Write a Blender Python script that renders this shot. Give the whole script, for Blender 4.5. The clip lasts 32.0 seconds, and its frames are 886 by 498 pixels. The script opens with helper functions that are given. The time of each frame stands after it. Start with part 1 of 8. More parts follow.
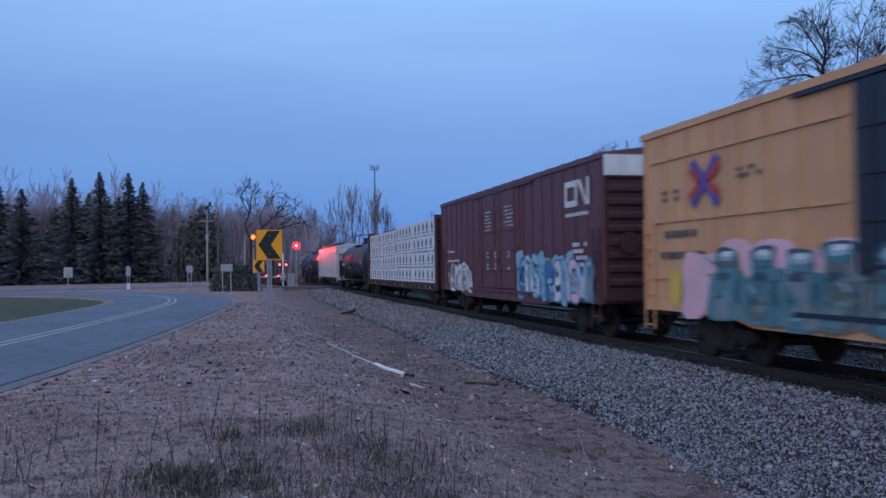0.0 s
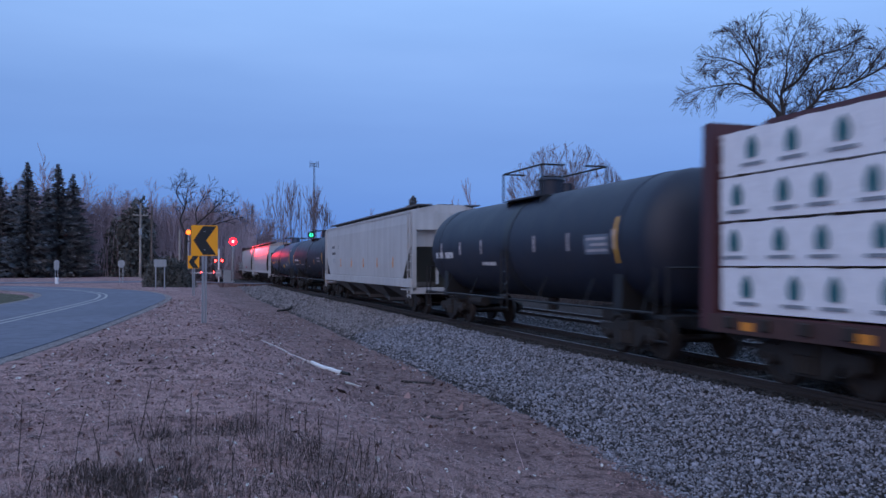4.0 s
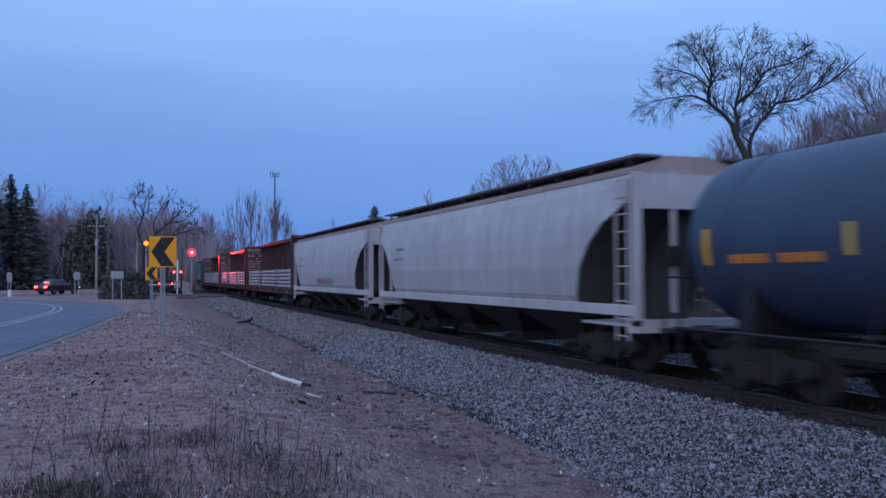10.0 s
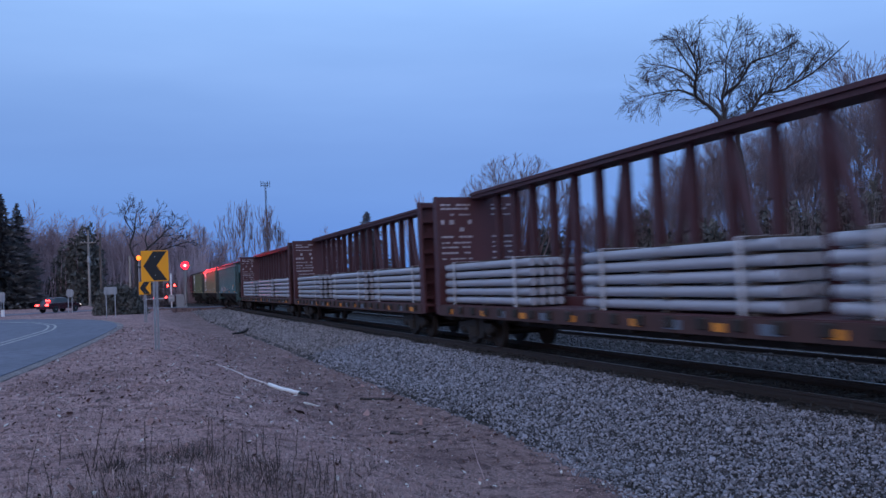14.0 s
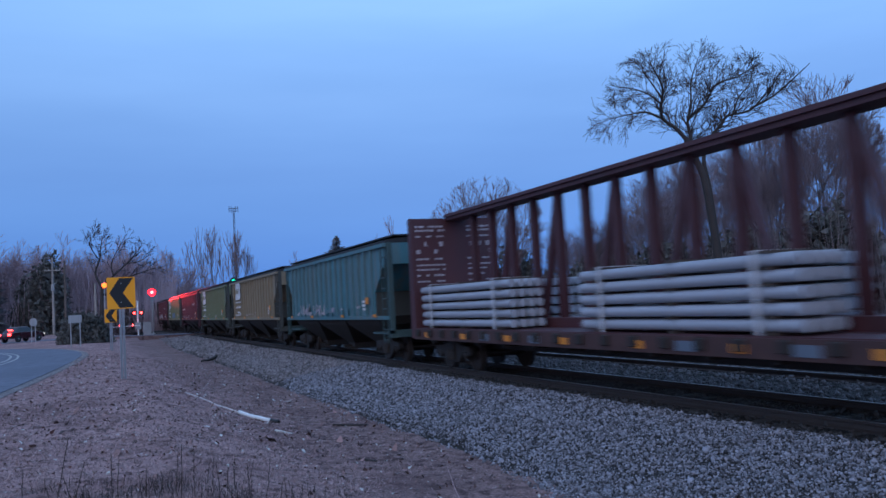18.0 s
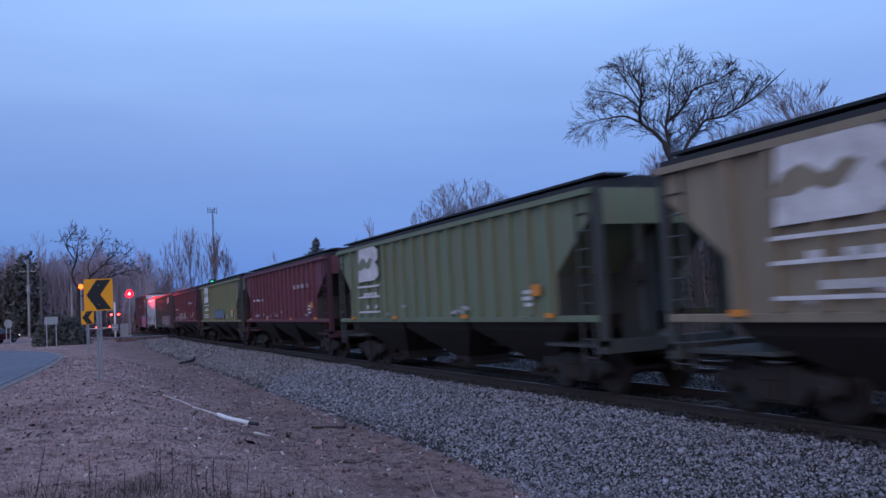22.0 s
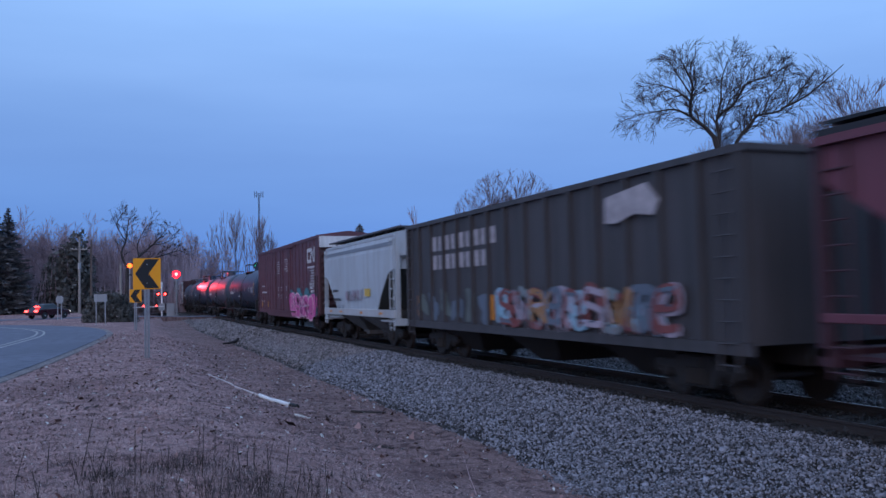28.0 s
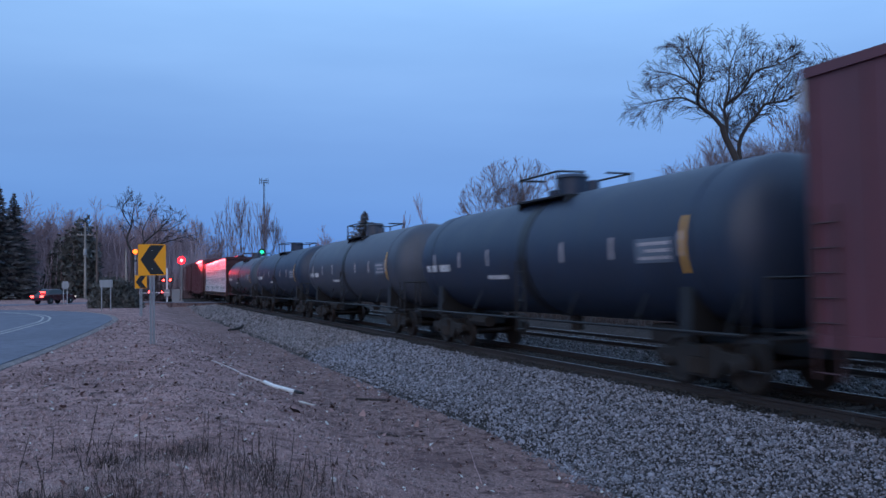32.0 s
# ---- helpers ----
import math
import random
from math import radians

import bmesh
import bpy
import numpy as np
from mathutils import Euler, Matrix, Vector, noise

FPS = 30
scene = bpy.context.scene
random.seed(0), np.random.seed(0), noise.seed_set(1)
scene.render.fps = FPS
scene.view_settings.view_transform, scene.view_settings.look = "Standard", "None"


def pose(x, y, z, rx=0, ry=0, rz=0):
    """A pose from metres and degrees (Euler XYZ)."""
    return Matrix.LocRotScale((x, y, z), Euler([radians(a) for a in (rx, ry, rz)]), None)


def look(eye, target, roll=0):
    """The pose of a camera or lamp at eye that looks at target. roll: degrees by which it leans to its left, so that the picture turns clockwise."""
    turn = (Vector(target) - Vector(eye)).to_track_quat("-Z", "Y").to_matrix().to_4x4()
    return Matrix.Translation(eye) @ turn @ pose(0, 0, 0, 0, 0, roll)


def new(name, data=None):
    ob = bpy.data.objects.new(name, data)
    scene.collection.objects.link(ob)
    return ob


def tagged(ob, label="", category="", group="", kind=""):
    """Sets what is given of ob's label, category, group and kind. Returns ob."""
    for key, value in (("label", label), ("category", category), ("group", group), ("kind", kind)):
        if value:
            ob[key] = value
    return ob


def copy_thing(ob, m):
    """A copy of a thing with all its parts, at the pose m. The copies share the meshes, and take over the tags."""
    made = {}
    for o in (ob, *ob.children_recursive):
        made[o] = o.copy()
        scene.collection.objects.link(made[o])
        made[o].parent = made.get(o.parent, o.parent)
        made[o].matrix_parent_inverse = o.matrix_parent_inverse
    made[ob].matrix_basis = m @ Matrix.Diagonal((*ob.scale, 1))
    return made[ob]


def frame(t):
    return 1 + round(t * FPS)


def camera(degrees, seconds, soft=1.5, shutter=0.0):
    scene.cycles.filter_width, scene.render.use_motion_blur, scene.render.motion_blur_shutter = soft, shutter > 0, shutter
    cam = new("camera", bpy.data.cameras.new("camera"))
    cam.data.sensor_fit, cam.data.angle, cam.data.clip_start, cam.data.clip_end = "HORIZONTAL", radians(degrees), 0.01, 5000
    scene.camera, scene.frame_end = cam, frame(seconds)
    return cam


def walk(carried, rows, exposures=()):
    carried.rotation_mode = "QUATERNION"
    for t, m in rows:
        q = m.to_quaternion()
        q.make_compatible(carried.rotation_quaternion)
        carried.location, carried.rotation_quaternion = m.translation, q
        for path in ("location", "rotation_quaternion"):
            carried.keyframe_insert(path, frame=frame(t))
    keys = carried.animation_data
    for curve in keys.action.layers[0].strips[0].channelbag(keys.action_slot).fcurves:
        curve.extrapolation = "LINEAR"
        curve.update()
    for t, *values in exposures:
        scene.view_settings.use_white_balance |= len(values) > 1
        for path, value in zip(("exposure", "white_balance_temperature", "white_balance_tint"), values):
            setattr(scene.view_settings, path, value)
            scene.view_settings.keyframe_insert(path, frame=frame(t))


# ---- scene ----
cam = camera(56.0, 32.0, soft=1.5, shutter=0.65)
PATH = [
    (0, (-0.012, 0.043, 2.146), (0.457, 1.987, 2.189), -0.8),
    (0.5, (-0.003, 0.113, 2.144), (0.482, 2.052, 2.189), -0.9),
    (1, (-0.013, -0.034, 2.151), (0.485, 1.903, 2.195), -0.9),
    (1.5, (-0.022, -0.081, 2.15), (0.489, 1.852, 2.188), -0.8),
    (2, (-0.032, 0.103, 2.147), (0.49, 2.034, 2.185), -0.5),
    (2.5, (-0.007, 0.084, 2.155), (0.528, 2.011, 2.195), -0.1),
    (3, (-0.002, 0.034, 2.147), (0.555, 1.954, 2.185), -0.0),
    (3.5, (0.009, 0.063, 2.156), (0.598, 1.974, 2.198), 0.0),
    (4, (0.001, 0.006, 2.152), (0.61, 1.911, 2.191), 0.0),
    (4.5, (0.004, 0.034, 2.166), (0.628, 1.934, 2.205), -0.1),
    (6.5, (-0.003, -0.054, 2.16), (0.67, 1.829, 2.212), -0.3),
    (7, (0.003, -0.064, 2.156), (0.681, 1.817, 2.21), -0.3),
    (7.5, (0.001, -0.056, 2.161), (0.685, 1.823, 2.219), -0.3),
    (8, (0.002, -0.002, 2.154), (0.688, 1.875, 2.213), -0.5),
    (8.5, (0.0, 0.03, 2.161), (0.691, 1.906, 2.224), -0.5),
    (9, (0.003, -0.011, 2.15), (0.697, 1.864, 2.214), -0.4),
    (9.5, (-0.006, -0.032, 2.145), (0.69, 1.842, 2.207), -0.4),
    (10, (-0.001, -0.083, 2.153), (0.694, 1.791, 2.216), -0.3),
    (10.5, (-0.002, -0.121, 2.146), (0.693, 1.753, 2.208), -0.3),
    (11, (0.003, -0.067, 2.16), (0.698, 1.807, 2.218), -0.5),
    (11.5, (0.004, -0.028, 2.163), (0.696, 1.848, 2.219), -0.5),
    (12, (0.008, 0.002, 2.162), (0.7, 1.878, 2.22), -0.7),
    (12.5, (0.017, 0.038, 2.151), (0.712, 1.912, 2.21), -1.1),
    (13, (0.002, -0.027, 2.153), (0.701, 1.846, 2.213), -1.5),
    (13.5, (0.016, -0.152, 2.154), (0.718, 1.719, 2.22), -2.0),
    (14, (0.029, -0.071, 2.16), (0.739, 1.798, 2.23), -2.5),
    (14.5, (0.016, -0.02, 2.157), (0.727, 1.848, 2.239), -2.6),
    (16.5, (0.006, 0.001, 2.143), (0.773, 1.845, 2.255), -3.5),
    (17, (0.019, 0.098, 2.156), (0.795, 1.937, 2.273), -3.3),
    (17.5, (0.009, 0.022, 2.156), (0.787, 1.861, 2.274), -3.3),
    (18, (0.027, 0.05, 2.153), (0.805, 1.888, 2.275), -3.3),
    (18.5, (0.023, 0.042, 2.161), (0.819, 1.873, 2.287), -3.4),
    (19, (0.015, 0.013, 2.155), (0.814, 1.842, 2.28), -3.4),
    (19.5, (0.009, 0.101, 2.154), (0.814, 1.928, 2.283), -3.3),
    (20, (0.014, 0.09, 2.151), (0.825, 1.914, 2.281), -3.2),
    (20.5, (0.004, 0.025, 2.163), (0.825, 1.844, 2.294), -3.3),
    (21, (0.021, 0.039, 2.164), (0.847, 1.856, 2.292), -3.2),
    (21.5, (0.006, 0.068, 2.162), (0.834, 1.884, 2.292), -3.2),
    (22, (0.007, -0.034, 2.166), (0.829, 1.785, 2.29), -3.2),
    (22.5, (0.013, -0.06, 2.15), (0.811, 1.77, 2.273), -2.7),
    (23, (-0.002, -0.005, 2.151), (0.784, 1.83, 2.266), -2.3),
    (23.5, (0.002, 0.006, 2.145), (0.761, 1.852, 2.259), -2.0),
    (24, (-0.002, 0.063, 2.155), (0.735, 1.919, 2.263), -1.7),
    (24.5, (-0.004, 0.109, 2.147), (0.722, 1.969, 2.254), -1.4),
    (25, (0.006, 0.076, 2.172), (0.727, 1.939, 2.276), -1.5),
    (25.5, (-0.021, -0.085, 2.148), (0.703, 1.777, 2.254), -1.4),
    (26, (-0.012, -0.046, 2.151), (0.715, 1.814, 2.258), -1.5),
    (26.5, (-0.003, 0.034, 2.151), (0.724, 1.893, 2.258), -1.4),
    (28.5, (-0.006, -0.049, 2.149), (0.722, 1.811, 2.249), -1.3),
    (29, (0.0, -0.086, 2.156), (0.733, 1.772, 2.252), -1.1),
    (29.5, (0.006, -0.055, 2.16), (0.747, 1.8, 2.251), -1.2),
    (30, (-0.01, -0.026, 2.147), (0.729, 1.83, 2.238), -1.1),
    (30.5, (-0.008, -0.081, 2.143), (0.73, 1.776, 2.228), -1.2),
    (31, (-0.01, -0.135, 2.151), (0.718, 1.727, 2.228), -1.3),
    (31.5, (-0.012, -0.017, 2.149), (0.71, 1.847, 2.226), -1.0),
    (32, (0.002, 0.071, 2.156), (0.719, 1.937, 2.23), -1.0),
]
EXPOSURES = ((0, 0.06, 6560, 12), (1, 0.06, 6510, 11), (4, 0.05, 6500, 19), (7, 0.04, 6450, 16), (9, 0.04, 6300, 15), (11.5, 0.04, 6550, 19), (13, 0.04, 6700, 23), (14, 0.04, 6500, 19), (16.5, 0.03, 6100, 13), (19, 0.03, 6050, 13), (20.5, 0.02, 6350, 15), (22, 0.03, 6650, 23), (23.5, 0.02, 6450, 17), (25, 0.02, 6300, 13), (26, 0.02, 6450, 20), (28, 0.02, 6350, 17), (30, 0.02, 6350, 15), (32, 0.08, 6500, 11))
walk(cam, [(t, look(eye, target, roll)) for t, eye, target, roll in PATH], EXPOSURES)

# ---- sky and light ----
world = bpy.data.worlds.new("dusk_sky")
scene.world = world
world.use_nodes = True
wn, wl = world.node_tree.nodes, world.node_tree.links
wn.clear()
w_out = wn.new("ShaderNodeOutputWorld")
w_bg = wn.new("ShaderNodeBackground")
w_co = wn.new("ShaderNodeTexCoord")
w_sep = wn.new("ShaderNodeSeparateXYZ")
w_ramp = wn.new("ShaderNodeValToRGB")
w_noise = wn.new("ShaderNodeTexNoise")
w_map = wn.new("ShaderNodeMapping")
w_cl = wn.new("ShaderNodeValToRGB")
w_mix = wn.new("ShaderNodeMix")
w_sky = wn.new("ShaderNodeTexSky")
w_add = wn.new("ShaderNodeMix")
w_sky.sky_type, w_sky.sun_disc = "NISHITA", False
w_sky.sun_elevation, w_sky.sun_rotation = radians(0.5), radians(215)
for blend, data in ((w_mix, "RGBA"), (w_add, "RGBA")):
    blend.data_type = data
SKY_STOPS = ((0.0, (0.075, 0.27, 0.72)), (0.07, (0.086, 0.285, 0.735)), (0.16, (0.14, 0.335, 0.76)),
             (0.24, (0.205, 0.425, 0.85)), (0.33, (0.285, 0.555, 1.01)), (1.0, (0.35, 0.59, 1.03)))
ramp = w_ramp.color_ramp
while len(ramp.elements) < len(SKY_STOPS):
    ramp.elements.new(0.5)
for el, (at, rgb) in zip(ramp.elements, SKY_STOPS):
    el.position, el.color = at, (*rgb, 1)
w_map.inputs["Scale"].default_value = (1.2, 1.2, 7.0)
w_noise.inputs["Scale"].default_value = 1.6
w_noise.inputs["Detail"].default_value = 5.0
w_cl.color_ramp.elements[0].position, w_cl.color_ramp.elements[0].color = 0.3, (0.90, 0.91, 0.93, 1)
w_cl.color_ramp.elements[1].position, w_cl.color_ramp.elements[1].color = 0.75, (1.12, 1.07, 1.04, 1)
w_mix.blend_type, w_add.blend_type = "MULTIPLY", "MIX"
w_mix.inputs["Factor"].default_value, w_add.inputs["Factor"].default_value = 1.0, 0.04
wl.new(w_co.outputs["Generated"], w_sep.inputs[0])
wl.new(w_sep.outputs["Z"], w_ramp.inputs["Fac"])
wl.new(w_co.outputs["Generated"], w_map.inputs["Vector"])
wl.new(w_map.outputs[0], w_noise.inputs["Vector"])
wl.new(w_noise.outputs["Fac"], w_cl.inputs["Fac"])
wl.new(w_ramp.outputs[0], w_mix.inputs["A"])
wl.new(w_cl.outputs[0], w_mix.inputs["B"])
# the sky is a little lighter towards the tracks' far side
w_side, w_tint = wn.new("ShaderNodeMath"), wn.new("ShaderNodeMix")
w_side.operation = "MULTIPLY_ADD"
w_side.inputs[1].default_value, w_side.inputs[2].default_value = 0.14, 0.975
w_tint.data_type, w_tint.blend_type = "RGBA", "MULTIPLY"
w_tint.inputs["Factor"].default_value = 1.0
wl.new(w_sep.outputs["X"], w_side.inputs[0])
wl.new(w_mix.outputs["Result"], w_tint.inputs["A"])
wl.new(w_side.outputs[0], w_tint.inputs["B"])
wl.new(w_tint.outputs["Result"], w_add.inputs["A"])
wl.new(w_sky.outputs[0], w_add.inputs["B"])
wl.new(w_add.outputs["Result"], w_bg.inputs["Color"])
w_bg.inputs["Strength"].default_value = 1.0
wl.new(w_bg.outputs[0], w_out.inputs["Surface"])

# faint glow left by the set sun, wide and soft
sun = new("sun", bpy.data.lights.new("sun", "SUN"))
sun.data.energy, sun.data.angle, sun.data.color = 0.78, radians(70), (1.0, 0.87, 0.82)
sun.matrix_world = look((-25, -27, 19), (0, 0, 0))

SIGNAL = (7.34, 117.8, 5.4)
# height of the railheads
RISE = 0.16


# ---- materials ----
def mat(name, base, rough=0.6, metal=0.0, vary=0.18, scale=5.0, fine=60.0, bump=0.15, streak=0.0, dirt=(0.06, 0.05, 0.045),
        rand=0.0, island=0.0, coat=0.0):
    """Painted or raw surface: broad and fine variation, optional vertical streaks of dirt, fine relief."""
    m = bpy.data.materials.new(name)
    m.use_nodes = True
    n, l = m.node_tree.nodes, m.node_tree.links
    b = n["Principled BSDF"]
    co = n.new("ShaderNodeTexCoord")
    big, small = n.new("ShaderNodeTexNoise"), n.new("ShaderNodeTexNoise")
    big.inputs["Scale"].default_value, small.inputs["Scale"].default_value = scale * 0.2, fine
    big.inputs["Detail"].default_value, small.inputs["Detail"].default_value = 5, 3
    l.new(co.outputs["Object"], big.inputs["Vector"])
    l.new(co.outputs["Object"], small.inputs["Vector"])
    both = n.new("ShaderNodeMath")
    both.operation = "MULTIPLY_ADD"
    both.inputs[1].default_value = 0.6
    l.new(big.outputs["Fac"], both.inputs[0])
    half = n.new("ShaderNodeMath")
    half.operation = "MULTIPLY"
    half.inputs[1].default_value = 0.4
    l.new(small.outputs["Fac"], half.inputs[0])
    l.new(half.outputs[0], both.inputs[2])
    rng = n.new("ShaderNodeMapRange")
    rng.inputs["From Min"].default_value, rng.inputs["From Max"].default_value = 0.3, 0.7
    rng.inputs["To Min"].default_value, rng.inputs["To Max"].default_value = 1 - vary, 1 + vary
    l.new(both.outputs[0], rng.inputs["Value"])
    mul = n.new("ShaderNodeMix")
    mul.data_type, mul.blend_type = "RGBA", "MULTIPLY"
    mul.inputs["Factor"].default_value = 1.0
    mul.inputs["A"].default_value = (*base, 1)
    l.new(rng.outputs[0], mul.inputs["B"])
    last = mul.outputs["Result"]
    if streak:
        mp, st = n.new("ShaderNodeMapping"), n.new("ShaderNodeTexNoise")
        mp.inputs["Scale"].default_value = (2.2, 2.2, 0.16)
        st.inputs["Scale"].default_value, st.inputs["Detail"].default_value = 1.6, 6
        l.new(co.outputs["Object"], mp.inputs["Vector"])
        l.new(mp.outputs[0], st.inputs["Vector"])
        sr = n.new("ShaderNodeMapRange")
        sr.inputs["From Min"].default_value, sr.inputs["From Max"].default_value = 0.42, 0.72
        sr.inputs["To Max"].default_value = streak
        l.new(st.outputs["Fac"], sr.inputs["Value"])
        mx = n.new("ShaderNodeMix")
        mx.data_type = "RGBA"
        mx.inputs["B"].default_value = (*dirt, 1)
        l.new(sr.outputs[0], mx.inputs["Factor"])
        l.new(last, mx.inputs["A"])
        last = mx.outputs["Result"]
    if rand or island:
        src = n.new("ShaderNodeObjectInfo") if rand else n.new("ShaderNodeNewGeometry")
        rr = n.new("ShaderNodeMapRange")
        amount = rand or island
        rr.inputs["To Min"].default_value, rr.inputs["To Max"].default_value = 1 - amount, 1 + amount
        l.new(src.outputs["Random" if rand else "Random Per Island"], rr.inputs["Value"])
        m2 = n.new("ShaderNodeMix")
        m2.data_type, m2.blend_type = "RGBA", "MULTIPLY"
        m2.inputs["Factor"].default_value = 1.0
        l.new(last, m2.inputs["A"])
        l.new(rr.outputs[0], m2.inputs["B"])
        last = m2.outputs["Result"]
    l.new(last, b.inputs["Base Color"])
    rg = n.new("ShaderNodeMapRange")
    rg.inputs["To Min"].default_value, rg.inputs["To Max"].default_value = max(0.05, rough - 0.12), min(1, rough + 0.12)
    l.new(big.outputs["Fac"], rg.inputs["Value"])
    l.new(rg.outputs[0], b.inputs["Roughness"])
    b.inputs["Metallic"].default_value = metal
    b.inputs["Coat Weight"].default_value = coat
    if bump:
        bp = n.new("ShaderNodeBump")
        bp.inputs["Strength"].default_value, bp.inputs["Distance"].default_value = bump, 0.02
        l.new(both.outputs[0], bp.inputs["Height"])
        l.new(bp.outputs[0], b.inputs["Normal"])
    return m


def glow(name, rgb, power):
    m = bpy.data.materials.new(name)
    m.use_nodes = True
    b = m.node_tree.nodes["Principled BSDF"]
    b.inputs["Base Color"].default_value = (*rgb, 1)
    b.inputs["Emission Color"].default_value = (*rgb, 1)
    b.inputs["Emission Strength"].default_value = power
    return m


def ground_mat(name, tones, scale, rough=0.95, bump=0.6, grain=0.5):
    """Patchy earth: three tones blended by two noises, with relief."""
    m = bpy.data.materials.new(name)
    m.use_nodes = True
    n, l = m.node_tree.nodes, m.node_tree.links
    b = n["Principled BSDF"]
    co = n.new("ShaderNodeTexCoord")
    a, c, d = (n.new("ShaderNodeTexNoise") for _ in range(3))
    for tex, s, det in ((a, scale, 6), (c, scale * 9, 5), (d, scale * 60, 3)):
        tex.inputs["Scale"].default_value, tex.inputs["Detail"].default_value = s, det
        l.new(co.outputs["Object"], tex.inputs["Vector"])
    r1 = n.new("ShaderNodeValToRGB")
    r1.color_ramp.elements[0].position, r1.color_ramp.elements[0].color = 0.35, (*tones[0], 1)
    r1.color_ramp.elements[1].position, r1.color_ramp.elements[1].color = 0.62, (*tones[1], 1)
    l.new(a.outputs["Fac"], r1.inputs["Fac"])
    r2 = n.new("ShaderNodeMapRange")
    r2.inputs["From Min"].default_value, r2.inputs["From Max"].default_value = 0.47, 0.66
    l.new(c.outputs["Fac"], r2.inputs["Value"])
    mx = n.new("ShaderNodeMix")
    mx.data_type = "RGBA"
    mx.inputs["B"].default_value = (*tones[2], 1)
    l.new(r2.outputs[0], mx.inputs["Factor"])
    l.new(r1.outputs[0], mx.inputs["A"])
    r3 = n.new("ShaderNodeMapRange")
    r3.inputs["From Min"].default_value, r3.inputs["From Max"].default_value = 0.3, 0.7
    r3.inputs["To Min"].default_value, r3.inputs["To Max"].default_value = 1 - grain, 1 + grain
    l.new(d.outputs["Fac"], r3.inputs["Value"])
    m2 = n.new("ShaderNodeMix")
    m2.data_type, m2.blend_type = "RGBA", "MULTIPLY"
    m2.inputs["Factor"].default_value = 1.0
    l.new(mx.outputs["Result"], m2.inputs["A"])
    l.new(r3.outputs[0], m2.inputs["B"])
    l.new(m2.outputs["Result"], b.inputs["Base Color"])
    b.inputs["Roughness"].default_value = rough
    b.inputs["Specular IOR Level"].default_value = 0.2
    sm = n.new("ShaderNodeMath")
    l.new(c.outputs["Fac"], sm.inputs[0])
    l.new(d.outputs["Fac"], sm.inputs[1])
    bp = n.new("ShaderNodeBump")
    bp.inputs["Strength"].default_value, bp.inputs["Distance"].default_value = bump, 0.06
    l.new(sm.outputs[0], bp.inputs["Height"])
    l.new(bp.outputs[0], b.inputs["Normal"])
    return m


M_EARTH = ground_mat("dry_grass_earth", ((0.255, 0.150, 0.140), (0.40, 0.255, 0.235), (0.135, 0.078, 0.074)), 0.45)
# bare brown soil along the ditch bottom
en, el = M_EARTH.node_tree.nodes, M_EARTH.node_tree.links
e_co, e_sep, e_noise = en.new("ShaderNodeTexCoord"), en.new("ShaderNodeSeparateXYZ"), en.new("ShaderNodeTexNoise")
e_sum, e_rise, e_mix = en.new("ShaderNodeMath"), en.new("ShaderNodeMapRange"), en.new("ShaderNodeMix")
e_noise.inputs["Scale"].default_value, e_noise.inputs["Detail"].default_value = 0.7, 6
e_sum.operation = "MULTIPLY_ADD"
e_sum.inputs[1].default_value = 3.2
e_rise.inputs["From Min"].default_value, e_rise.inputs["From Max"].default_value = 3.7, 5.7
e_rise.inputs["To Max"].default_value = 0.85
e_mix.data_type, e_mix.blend_type = "RGBA", "MULTIPLY"
e_mix.inputs["B"].default_value = (0.64, 0.68, 0.68, 1)
el.new(e_co.outputs["Object"], e_sep.inputs[0])
el.new(e_co.outputs["Object"], e_noise.inputs["Vector"])
el.new(e_noise.outputs["Fac"], e_sum.inputs[0])
el.new(e_sep.outputs["X"], e_sum.inputs[2])
el.new(e_sum.outputs[0], e_rise.inputs["Value"])
e_bsdf = en["Principled BSDF"]
el.new(e_bsdf.inputs["Base Color"].links[0].from_socket, e_mix.inputs["A"])
el.new(e_rise.outputs[0], e_mix.inputs["Factor"])
el.new(e_mix.outputs["Result"], e_bsdf.inputs["Base Color"])
M_LAWN = ground_mat("green_lawn", ((0.082, 0.080, 0.050), (0.115, 0.105, 0.07), (0.06, 0.056, 0.036)), 0.6)
# Bed far darker than its stones: the shade of the gaps is in its colour.
M_BED = ground_mat("ballast_bed", ((0.06, 0.057, 0.057), (0.085, 0.082, 0.08), (0.035, 0.033, 0.032)), 1.6, bump=1.0)
M_ASPHALT = ground_mat("asphalt", ((0.126, 0.134, 0.165), (0.153, 0.163, 0.198), (0.108, 0.115, 0.143)), 0.25, rough=0.85, bump=0.1, grain=0.1)
M_SHOULDER = ground_mat("gravel_shoulder", ((0.22, 0.195, 0.19), (0.29, 0.26, 0.25), (0.16, 0.14, 0.135)), 1.2)
M_STONE = mat("ballast_stone", (0.192, 0.19, 0.212), 0.85, vary=0.25, scale=30, fine=120, bump=0.2, island=0.85)
M_STONEFAR = mat("dusty_ballast_stone", (0.205, 0.185, 0.188), 0.9, vary=0.2, scale=30, fine=120, bump=0.2, island=0.6)
# Stones between the tracks, darkened to stand for shade beneath the train.
M_STONEMID = mat("shaded_ballast_stone", (0.10, 0.095, 0.10), 0.9, vary=0.2, scale=30, fine=120, bump=0.2, island=0.6)
# Oil stain and the shade under the train share this near-black tone.
M_STONEDK = mat("oily_shaded_stone", (0.04, 0.037, 0.036), 0.85, vary=0.2, scale=30, fine=120, bump=0.2, island=0.5)
